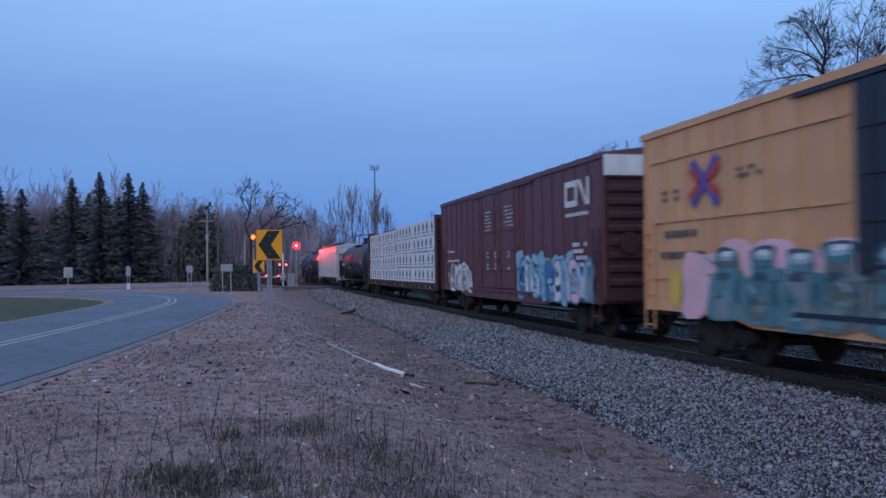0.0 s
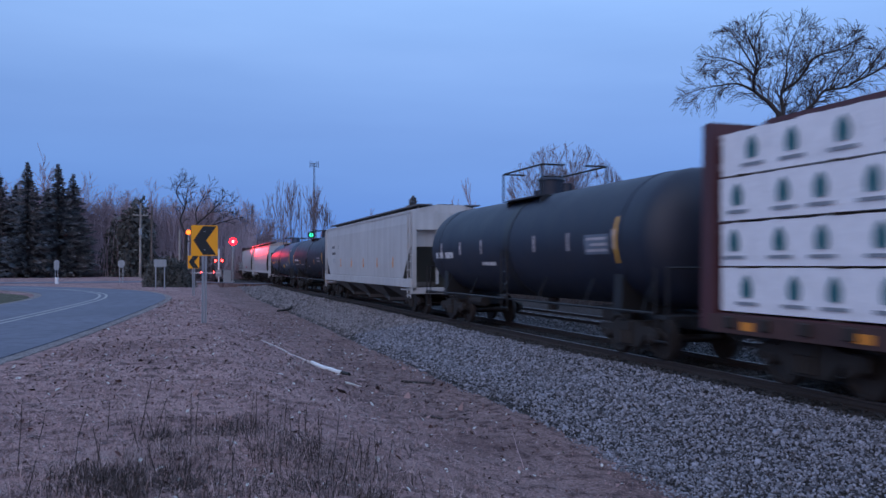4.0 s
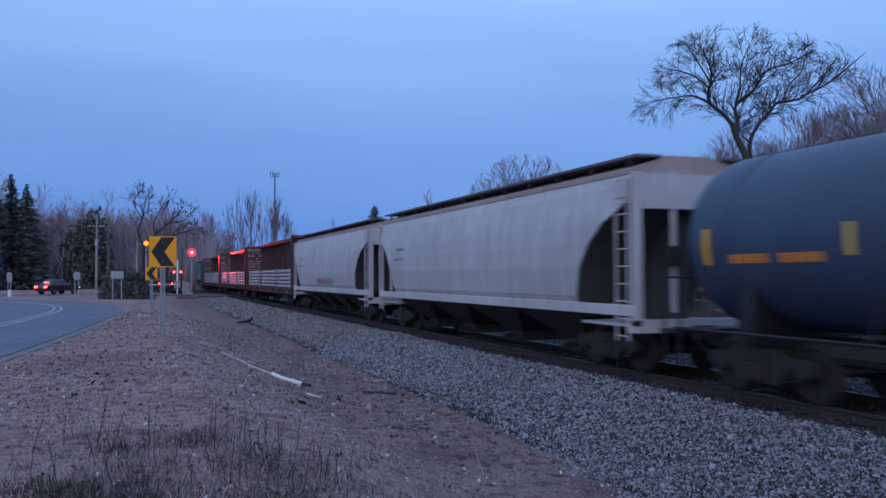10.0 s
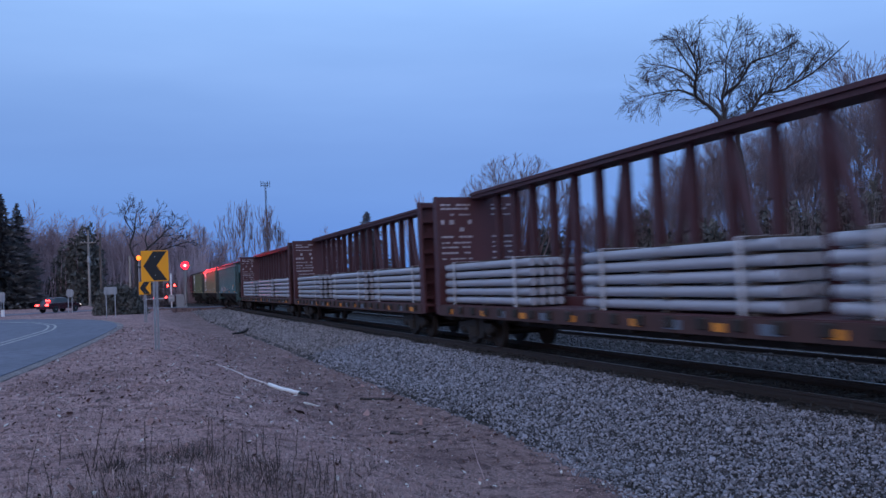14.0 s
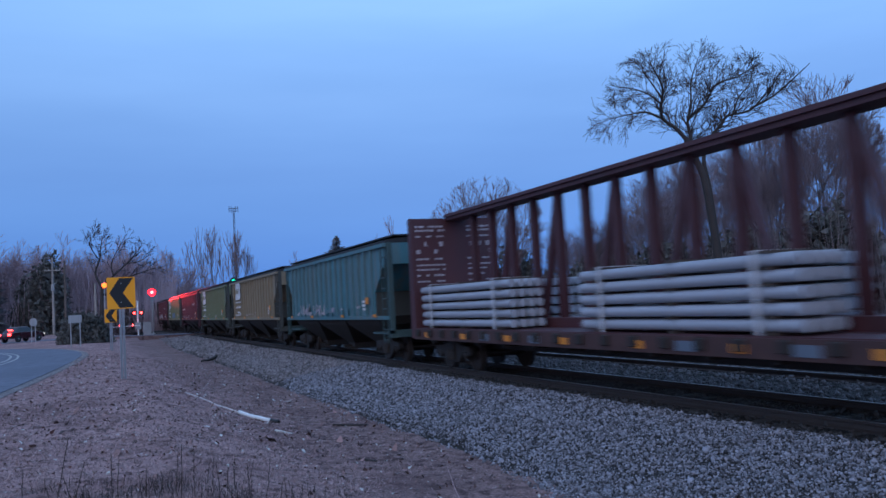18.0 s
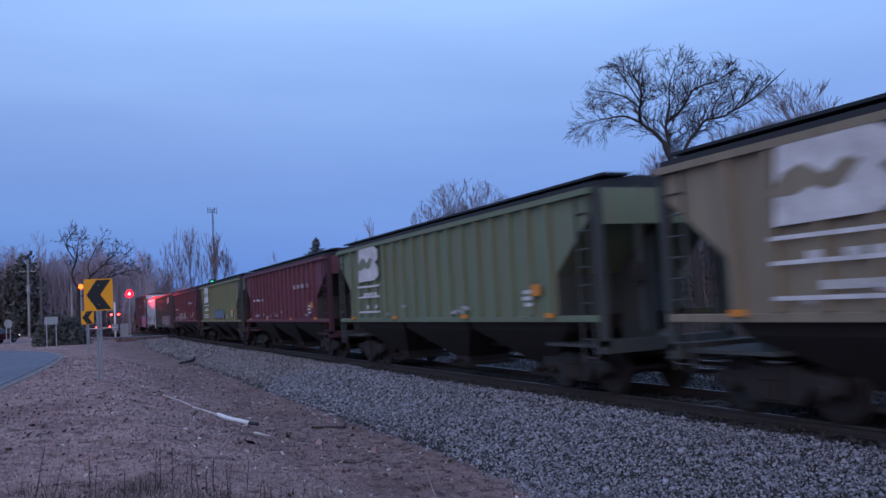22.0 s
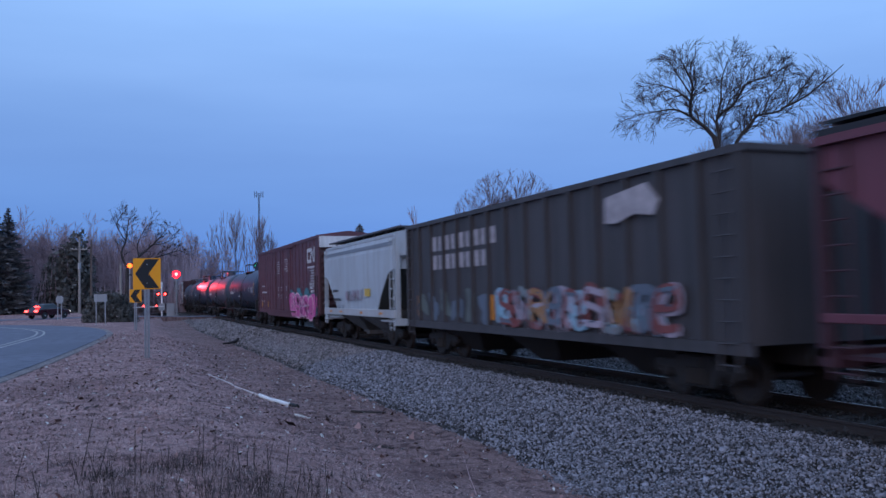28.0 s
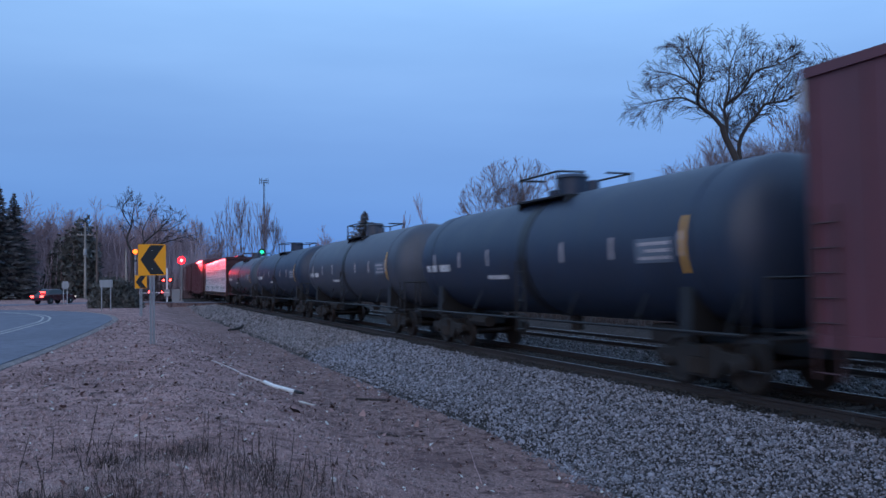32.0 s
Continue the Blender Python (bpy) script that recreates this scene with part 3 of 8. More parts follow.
def ladder(car, x, y, z0, z1, material, along="y", width=0.42, step=0.34):
    bm = bmesh.new()
    ends = [(x, y - width / 2), (x, y + width / 2)] if along == "y" else [(x - width / 2, y), (x + width / 2, y)]
    for px, py in ends:
        rod(bm, (px, py, z0), (px, py, z1), 0.022, sides=5)
    z = z0 + 0.1
    while z < z1:
        rod(bm, (*ends[0], z), (*ends[1], z), 0.016, sides=5)
        z += step
    part("ladder", bm, material, car)


def bars(car, name, y0, y1, z0, z1, rows, cols, material, x=-1.605, fill=0.7, seed=1, label="", gap=0.35):
    """Lines of illegible lettering as rows of small raised bars on the near side."""
    rng = random.Random(seed)
    h, w = (z1 - z0) / rows, (y1 - y0) / cols
    small = bmesh.new()
    for r in range(rows):
        for c in range(cols):
            if rng.random() < fill:
                a = y0 + c * w
                bm = bmesh.new() if h > 0.14 else small
                box(bm, x - 0.004, x + 0.003, a + w * 0.1, a + w * (1 - gap * rng.uniform(0.3, 1)), z0 + r * h + h * 0.2, z0 + r * h + h * 0.8)
                if h > 0.14:
                    part(name, bm, material, car, label)
    if small.verts:
        tagged(part(name, small, material, car, label), kind="stuff")
    else:
        small.free()


def blob_outline(cy, cz, ry, rz, seed, n=22, rough=0.10):
    rng = random.Random(seed)
    ph = [rng.uniform(0, 6.28) for _ in range(3)]
    out = []
    for k in range(n):
        a = k * math.tau / n
        r = 1 + rough * (math.sin(2 * a + ph[0]) + 0.7 * math.sin(3 * a + ph[1]) + 0.4 * math.sin(5 * a + ph[2]))
        ca, sa = math.cos(a), math.sin(a)
        out.append((cy + ry * r * math.copysign(abs(ca) ** 0.62, ca), cz + rz * r * math.copysign(abs(sa) ** 0.62, sa)))
    return out


def paint(car, name, outlines, material, x, label="", depth=0.003):
    for o in outlines:
        bm = bmesh.new()
        plate(bm, o, 0, x - depth, x + 0.002)
        part(name, bm, material, car, label)


# ---- train: car kinds ----
def hopper(y0, y1, body, label, levels, sill_z, eave, roof, ribs=0, sill=None, sillmat=None, endmat=None, bays=3, hatch_mat=None, w=1.58, half_truck=None,
           rail=False, roofm=None, brace=True, panel=None):
    """Covered hopper car. levels: (height, inset of the end, half width) from the sill to the eave."""
    half = (y1 - y0) / 2
    car = keep(thing("hopper_car", label, "hopper car", "cars of the freight train"), (y0 + y1) / 2)
    endmat = endmat or body
    sillmat = sillmat or body
    bm = bmesh.new()
    loft(bm, [[(-hw, -(half - i), z), (hw, -(half - i), z), (hw, half - i, z), (-hw, half - i, z)] for z, i, hw in levels])
    part("body", bm, body, car)
    # roof with eaves
    bm = bmesh.new()
    top = half - levels[-1][1]
    we = levels[-1][2]
    plate(bm, [(-we - 0.04, eave - 0.05), (we + 0.04, eave - 0.05), (we + 0.04, eave + 0.05), (0.55, roof), (-0.55, roof), (-we - 0.04, eave + 0.05)], 1, -top - 0.03, top + 0.03)
    part("roof", bm, roofm or body, car)
    if ribs:
        for s in (-1, 1):
            bm = bmesh.new()
            box(bm, *sorted((s * (we - 0.02), s * (we + 0.11))), -top - 0.02, top + 0.02, eave - 0.17, eave - 0.055)
            part("eave_flange", bm, body, car)
    # running boards and their stands
    for s in (-1, 1):
        bm = bmesh.new()
        board = eave + 0.06 + (roof - eave - 0.05) * (we - 0.74) / (we - 0.55)
        box(bm, s * 1.02 - 0.30, s * 1.02 + 0.30, -top - 0.12, top + 0.12, board, board + 0.05)
        k = -top + 0.4
        while k < top:
            box(bm, s * 1.16 - 0.03, s * 1.16 + 0.03, k - 0.02, k + 0.02, eave + 0.05, board)
            k += 1.5
        part("running_board", bm, M_BLACK if ribs else M_WALK, car, "steel grating walkway on the roof")
    n = max(3, round(top * 2 / 2.6))
    for k in range(n):
        bm = bmesh.new()
        c = -top + (k + 0.5) * 2 * top / n
        box(bm, -0.35, 0.35, c - 0.95, c + 0.95, roof - 0.02, roof + 0.05)
        part("roof_hatch", bm, hatch_mat or body, car, bevel=0.03)
    # side sill and ends
    for s in (-1, 1):
        bm = bmesh.new()
        a, b = sorted((s * (w - 0.02), s * (w + 0.045)))
        box(bm, a, b, -half + 0.1, half - 0.1, sill_z - (sill or 0.16), sill_z + 0.08)
        part("side_sill", bm, sillmat, car, bevel=0.012)
        for e in (-1, 1):
            bm = bmesh.new()
            box(bm, min(s * (w - 0.16), s * w), max(s * (w - 0.16), s * w), min(e * (half - 0.14), e * half), max(e * (half - 0.14), e * half), 1.05, eave - 0.04)
            part("corner_post", bm, endmat, car)
            ladder(car, s * (w + 0.03), e * (half - 0.42), 0.75, eave - 0.1, endmat)
            bm = bmesh.new()
            if brace:
                rod(bm, (s * (w - 0.1), e * (half - 0.25), eave - 0.9), (s * (w - 0.1), e * (half - 2.3), sill_z + 0.1), 0.05)
            rod(bm, (s * 0.55, e * (half - 0.1), 1.3), (s * 0.55, e * (half - 0.1), eave), 0.06)
            part("end_brace", bm, endmat, car)
    for e in (-1, 1):
        bm = bmesh.new()
        box(bm, -w, w, min(e * (half - 0.32), e * half), max(e * (half - 0.32), e * half), 0.92, 1.16)
        box(bm, -w + 0.1, w - 0.1, min(e * (half - 2.2), e * (half - 0.3)), max(e * (half - 2.2), e * (half - 0.3)), 1.02, 1.08)
        part("end_platform", bm, endmat, car)
        bm = bmesh.new()
        box(bm, -w + 0.03, w - 0.03, min(e * (half - 0.1), e * (half - 0.04)), max(e * (half - 0.1), e * (half - 0.04)), eave - 0.75, eave - 0.06)
        part("end_panel", bm, panel or M_WALK, car)
        # dark sheets over the sloped end, coloured for the shade under the overhang
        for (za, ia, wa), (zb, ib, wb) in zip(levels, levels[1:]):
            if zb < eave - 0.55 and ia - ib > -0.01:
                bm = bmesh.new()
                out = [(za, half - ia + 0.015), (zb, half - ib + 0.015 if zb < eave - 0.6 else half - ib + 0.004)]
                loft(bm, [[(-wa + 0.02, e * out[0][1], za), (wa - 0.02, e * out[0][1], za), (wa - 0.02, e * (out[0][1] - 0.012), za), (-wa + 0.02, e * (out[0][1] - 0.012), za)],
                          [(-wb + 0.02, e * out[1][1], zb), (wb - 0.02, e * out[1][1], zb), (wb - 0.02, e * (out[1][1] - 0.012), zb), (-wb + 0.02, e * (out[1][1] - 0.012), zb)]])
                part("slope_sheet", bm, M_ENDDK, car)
        # shear plate from slope to centre sill, added to close the gap, dark as shade
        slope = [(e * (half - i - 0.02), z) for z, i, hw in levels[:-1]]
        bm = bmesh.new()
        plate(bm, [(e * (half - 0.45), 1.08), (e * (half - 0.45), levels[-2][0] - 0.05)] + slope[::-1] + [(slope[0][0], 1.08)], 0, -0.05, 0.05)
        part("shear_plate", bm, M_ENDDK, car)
    bm = bmesh.new()
    rod(bm, (-0.62, -half - 0.02, 2.4), (-0.62, -half - 0.07, 2.4), 0.19, sides=14)
    box(bm, -0.72, -0.52, -half + 0.0, -half + 0.2, 2.2, 2.6)
    part("brake_wheel", bm, M_DKMETAL, car)
    # vertical ribs
    if ribs:
        span = half - max(i for z, i, hw in levels) - 0.15
        low = levels[0][0]
        for s in (-1, 1):
            bm = bmesh.new()
            a, b = sorted((s * (w - 0.004), s * (w + 0.095)))
            plate(bm, [(-0.06, low + 0.1), (0.06, low + 0.1), (0.06, eave - 0.175), (-0.06, eave - 0.175)], 0, a, b)
            rib = mesh("rib", bm, body)
            for k in range(ribs):
                part("rib", rib, None, car, at=(0, -span + 2 * span * k / (ribs - 1), 0))
    # hopper bays
    reach = half - levels[0][1] + 0.1
    pitch = 2 * reach / bays
    for k in range(bays):
        c = -reach + (k + 0.5) * pitch
        bm = bmesh.new()
        rings = []
        for z, hy, hw in ((sill_z + 0.05, pitch / 2 - 0.02, w - 0.05), (sill_z - 0.25, pitch / 2 - 0.16, w - 0.2), (0.52, 0.42, 0.62), (0.36, 0.42, 0.62)):
            rings.append([(-hw, c - hy, z), (hw, c - hy, z), (hw, c + hy, z), (-hw, c + hy, z)])
        loft(bm, rings)
        bay = part("hopper_bay", bm, M_BAYGREY if rail else M_DKMETAL, car, "sloped discharge hopper under the car")
        bm = bmesh.new()
        box(bm, -0.8, 0.8, c - 0.5, c + 0.5, 0.28, 0.36)
        rod(bm, (-0.95, c, 0.40), (0.95, c, 0.40), 0.06)
        part("discharge_gate", bm, M_DKMETAL, bay)
    bm = bmesh.new()
    box(bm, -0.3, 0.3, -half + 0.2, half - 0.2, 0.82, 1.06)
    part("centre_sill", bm, M_DKMETAL, car)
    running_gear(car, half_truck or half - 1.75)
    couplers(car, half)
    return car


def boxcar(y0, y1, body, label, top, sill_z, ends, roofm, door=(-1.6, 1.6), doorm=None, panels=10, endcap=None, lowered=0.0, w=1.55):
    half = (y1 - y0) / 2
    car = keep(thing("boxcar", label, "boxcar", "cars of the freight train"), (y0 + y1) / 2)
    bm = bmesh.new()
    box(bm, -w, w, -half, half, sill_z + 0.18, top)
    part("body", bm, body, car, bevel=0.02)
    bm = bmesh.new()
    plate(bm, [(-w - 0.05, top - 0.10), (w + 0.05, top - 0.10), (w + 0.05, top + 0.04), (0, top + 0.24), (-w - 0.05, top + 0.04)], 1, -half - 0.03, half + 0.03)
    for k in range(16):
        y = -half + (k + 0.5) * 2 * half / 16
        plate(bm, [(-w - 0.02, top + 0.05), (w + 0.02, top + 0.05), (w + 0.02, top + 0.075), (0, top + 0.285), (-w - 0.02, top + 0.075)], 1, y - 0.03, y + 0.03)
    part("roof", bm, roofm, car)
    for s in (-1, 1):
        a, b = sorted((s * (w - 0.01), s * (w + 0.035)))
        # fish-bellied side sill
        bm = bmesh.new()
        plate(bm, [(-half + 0.05, sill_z + 0.2), (half - 0.05, sill_z + 0.2), (half - 0.05, sill_z + 0.02), (half - 3.4, sill_z), (half - 4.2, sill_z - 0.16 - lowered), (-half + 4.2, sill_z - 0.16 - lowered), (-half + 3.4, sill_z), (-half + 0.05, sill_z + 0.02)], 0, a, b)
        part("side_sill", bm, body, car)
        bm = bmesh.new()
        plate(bm, [(-0.045, sill_z + 0.22), (0.045, sill_z + 0.22), (0.045, top - 0.12), (-0.045, top - 0.12)], 0, *sorted((s * (w - 0.004), s * (w + 0.028))))
        post = mesh("side_post", bm, body)
        for k in range(panels * 2 + 1):
            y = -half + 0.12 + k * (2 * half - 0.24) / (panels * 2)
            if not door[0] - 0.05 < y < door[1] + 0.05:
                part("side_post", post, None, car, at=(0, y, 0))
        # doors in two leaves with tracks, rods and hasps
        mid = (door[0] + door[1]) / 2
        for k, (d0, d1) in enumerate(((door[0], mid), (mid, door[1]))):
            bm = bmesh.new()
            lo, hi = sorted((s * (w - 0.01), s * (w + 0.055)))
            box(bm, lo, hi, d0 + 0.02, d1 - 0.02, sill_z + 0.24, top - 0.2)
            leaf = part("door", bm, doorm or body, car, bevel=0.012)
            bm = bmesh.new()
            lo, hi = sorted((s * (w + 0.05), s * (w + 0.085)))
            n = 5
            for j in range(1, n):
                z = sill_z + 0.24 + (top - 0.44 - sill_z) * j / n
                box(bm, lo, hi, d0 + 0.06, d1 - 0.06, z - 0.035, z + 0.035)
            part("door_rib", bm, doorm or body, leaf)
            bm = bmesh.new()
            for y in (d0 + 0.35, d1 - 0.35):
                rod(bm, (s * (w + 0.10), y, sill_z + 0.2), (s * (w + 0.10), y, top - 0.2), 0.022, sides=5)
            box(bm, *sorted((s * (w + 0.08), s * (w + 0.13))), mid - 0.15, mid + 0.15, 2.2, 2.32)
            part("lock_rod", bm, doorm or body, leaf)
        bm = bmesh.new()
        box(bm, *sorted((s * (w + 0.0), s * (w + 0.11))), door[0] - 1.4, door[1] + 1.4, sill_z + 0.12, sill_z + 0.20)
        box(bm, *sorted((s * (w + 0.0), s * (w + 0.09))), door[0] - 1.4, door[1] + 1.4, top - 0.19, top - 0.13)
        part("door_track", bm, doorm or body, car)
        for e in (-1, 1):
            ladder(car, s * (w + 0.07), e * (half - 0.35), 0.6, top - 1.9, ends)
    for e in (-1, 1):
        bm = bmesh.new()
        lo, hi = sorted((e * (half - 0.02), e * (half + 0.02)))
        box(bm, -w + 0.02, w - 0.02, lo, hi, sill_z + 0.1, top - 0.1)
        wall = part("corrugated_end", bm, ends, car)
        bm = bmesh.new()
        plate(bm, [(e * (half + 0.01), -0.13), (e * (half + 0.085), -0.05), (e * (half + 0.085), 0.05), (e * (half + 0.01), 0.13)], 0, -w + 0.12, w - 0.12)
        ridge = mesh("ridge", bm, ends)
        for j in range(9):
            part("ridge", ridge, None, wall, at=(0, 0, sill_z + 0.55 + j * (top - 0.75 - sill_z) / 9))
        if endcap:
            bm = bmesh.new()
            lo, hi = sorted((e * (half + 0.03), e * (half + 0.10)))
            box(bm, -w + 0.01, w - 0.01, lo, hi, top - 0.55, top - 0.02)
            part("end_panel", bm, endcap, car, "white painted panel at the top of the end")
    bm = bmesh.new()
    rod(bm, (-0.9, -half - 0.1, 2.6), (-0.9, -half - 0.17, 2.6), 0.28, sides=14)
    part("brake_wheel", bm, ends, car)
    bm = bmesh.new()
    box(bm, -w + 0.05, w - 0.05, -half + 0.05, half - 0.05, sill_z + 0.02, sill_z + 0.17)
    box(bm, -0.35, 0.35, -half + 0.1, half - 0.1, 0.72, sill_z + 0.05)
    for k in range(9):
        y = -half + 3.2 + k * (2 * half - 6.4) / 8
        box(bm, -w + 0.1, w - 0.1, y - 0.06, y + 0.06, 0.85, sill_z + 0.05)
    rod(bm, (0.6, -1.2, 0.75), (0.6, 0.6, 0.75), 0.18, sides=10)
    part("underframe", bm, M_DKMETAL, car)
    running_gear(car, half - 2.3)
    couplers(car, half)
    return car


def tank(y0, y1, shell, label, radius=1.5, zc=2.62, bands=2, rail=0.43, reach=1.0):
    half = (y1 - y0) / 2
    car = keep(thing("tank_car", label, "tank car", "cars of the freight train"), (y0 + y1) / 2)
    hl = half - 0.35
    bm = bmesh.new()
    prof = [(-hl + 0.0, 0.02)]
    for k in range(1, 9):
        a = math.radians(90 * k / 8)
        prof.append((-hl + 0.75 * (1 - math.cos(a)), radius * math.sin(a) ** 0.9))
    prof += [(y, radius) for y in np.linspace(-hl + 1.2, hl - 1.2, 9)]
    for k in range(8, 0, -1):
        a = math.radians(90 * k / 8)
        prof.append((hl - 0.75 * (1 - math.cos(a)), radius * math.sin(a) ** 0.9))
    prof.append((hl, 0.02))
    lathe(bm, prof, (0, 0, zc), "y", 48)
    part("shell", bm, shell, car, smooth=True)
    for k in range(bands):
        y = 0.0 if bands == 1 else -hl + 1.5 + k * (2 * hl - 3.0) / (bands - 1)
        bm = bmesh.new()
        lathe(bm, [(y - 0.06, radius - 0.01), (y - 0.06, radius + 0.012), (y + 0.06, radius + 0.012), (y + 0.06, radius - 0.01)], (0, 0, zc), "y", 48)
        part("band", bm, shell, car, smooth=True)
    # manway, valves and the railed platform
    t = zc + radius
    bm = bmesh.new()
    rod(bm, (0, 0.1, t - 0.15), (0, 0.1, t + 0.42), 0.38, sides=18)
    rod(bm, (0, 0.1, t + 0.42), (0, 0.1, t + 0.50), 0.43, 0.36, sides=18)
    part("manway", bm, shell, car, "round bolted manway on top", smooth=True)
    for y, tall in ((-0.9, 0.24), (1.0, 0.2)):
        bm = bmesh.new()
        rod(bm, (0, y, t - 0.1), (0, y, t + tall), 0.15, sides=10)
        part("valve", bm, shell, car, smooth=True)
    for s in (-1, 1):
        bm = bmesh.new()
        box(bm, min(s * 0.5, s * 1.0), max(s * 0.5, s * 1.0), -1.25, 1.25, t - 0.16, t - 0.12)
        for y in (-1.2, 1.2):
            box(bm, min(s * 0.6, s * 0.95), max(s * 0.6, s * 0.95), y - 0.03, y + 0.03, t - 0.42, t - 0.14)
        part("top_platform", bm, M_BLACK, car, "dark steel grating platform beside the manway")
    for s in (-1, 1):
        bm = bmesh.new()
        x = s * 1.0
        for y in (-reach, reach):
            rod(bm, (x, y, t - 0.16), (x, y, t + rail), 0.026)
            rod(bm, (s * 0.3, y, t + rail), (x, y, t + rail), 0.026)
        rod(bm, (x, -reach, t + rail), (x, reach, t + rail), 0.026)
        part("guard_rail", bm, M_BLACK, car, "black tubular guard rail")
    for s in (-1, 1):
        ladder(car, s * 1.55, 0.0, 0.75, 2.5, M_BLACK, width=0.45)
    bm = bmesh.new()
    lathe(bm, [(-0.22, radius - 0.01), (-0.22, radius + 0.016), (0.22, radius + 0.016), (0.22, radius - 0.01)], (0, 0, zc), "y", 48)
    part("centre_band", bm, M_BANDK, car, "dark wide strap round the middle of the shell", smooth=True)
    # saddles, stub sills, end platforms, side rails
    for e in (-1, 1):
        bm = bmesh.new()
        outline = [(-1.35, 1.0), (1.35, 1.0)] + [(radius * 1.0 * math.cos(a), zc - (radius + 0.02) * math.sin(a)) for a in [math.radians(v) for v in range(30, 151, 15)]]
        plate(bm, outline, 1, min(e * (half - 2.35), e * (half - 2.0)), max(e * (half - 2.35), e * (half - 2.0)))
        part("saddle", bm, M_BLACK, car)
        bm = bmesh.new()
        box(bm, -0.32, 0.32, min(e * (half - 3.2), e * half), max(e * (half - 3.2), e * half), 0.72, 1.02)
        box(bm, -1.45, 1.45, min(e * (half - 0.55), e * half), max(e * (half - 0.55), e * half), 1.0, 1.06)
        for s in (-1, 1):
            rod(bm, (s * 1.42, e * (half - 0.1), 0.5), (s * 1.42, e * (half - 0.1), 2.0), 0.025)
            rod(bm, (s * 1.42, e * (half - 0.55), 0.5), (s * 1.42, e * (half - 0.55), 2.0), 0.025)
            rod(bm, (s * 1.42, e * (half - 0.1), 0.55), (s * 1.42, e * (half - 0.55), 0.55), 0.02)
        rod(bm, (-1.42, e * (half - 0.1), 2.0), (1.42, e * (half - 0.1), 2.0), 0.025)
        part("end_platform", bm, M_BLACK, car)
    for s in (-1, 1):
        bm = bmesh.new()
        rod(bm, (s * 1.5, -half + 0.5, 1.10), (s * 1.5, half - 0.5, 1.10), 0.03)
        k = -half + 0.9
        while k < half - 0.6:
            rod(bm, (s * 1.5, k, 1.10), (s * 1.2, k, 1.75), 0.02, sides=4)
            k += 2.6
        part("hand_rail", bm, M_BLACK, car)
    bm = bmesh.new()
    rod(bm, (0, 0, zc - radius + 0.05), (0, 0, zc - radius - 0.35), 0.16, sides=10)
    part("bottom_outlet", bm, M_DKMETAL, car)
    bm = bmesh.new()
    box(bm, -0.5, 0.5, -half + 3.0, -half + 4.4, 0.75, 1.1)
    part("brake_gear", bm, M_DKMETAL, car)
    bm = bmesh.new()
    rod(bm, (-0.7, half - 4.5, 0.85), (-0.7, half - 3.4, 0.85), 0.17, sides=10)
    part("air_reservoir", bm, M_DKMETAL, car)
    running_gear(car, half - 2.15)
    couplers(car, half)
    return car


def on_shell(car, name, marks, material, radius=1.5, zc=2.62, label=""):
    """Thin plates laid on the near side of a tank: (y0, y1, z0, z1)."""
    bm = bmesh.new()
    for y0, y1, z0, z1 in marks:
        n = max(2, int((z1 - z0) / 0.15) + 1)
        rings = []
        for k in range(n + 1):
            z = z0 + (z1 - z0) * k / n
            x = math.sqrt(max(0.01, radius ** 2 - (z - zc) ** 2))
            nx, nz = -x / radius, (z - zc) / radius
            a, b = (-x + nx * -0.002, z + nz * -0.002), (-x + nx * 0.008, z + nz * 0.008)
            rings.append([(a[0], y0, a[1]), (a[0], y1, a[1]), (b[0], y1, b[1]), (b[0], y0, b[1])])
        loft(bm, rings)
    part(name, bm, material, car, label)


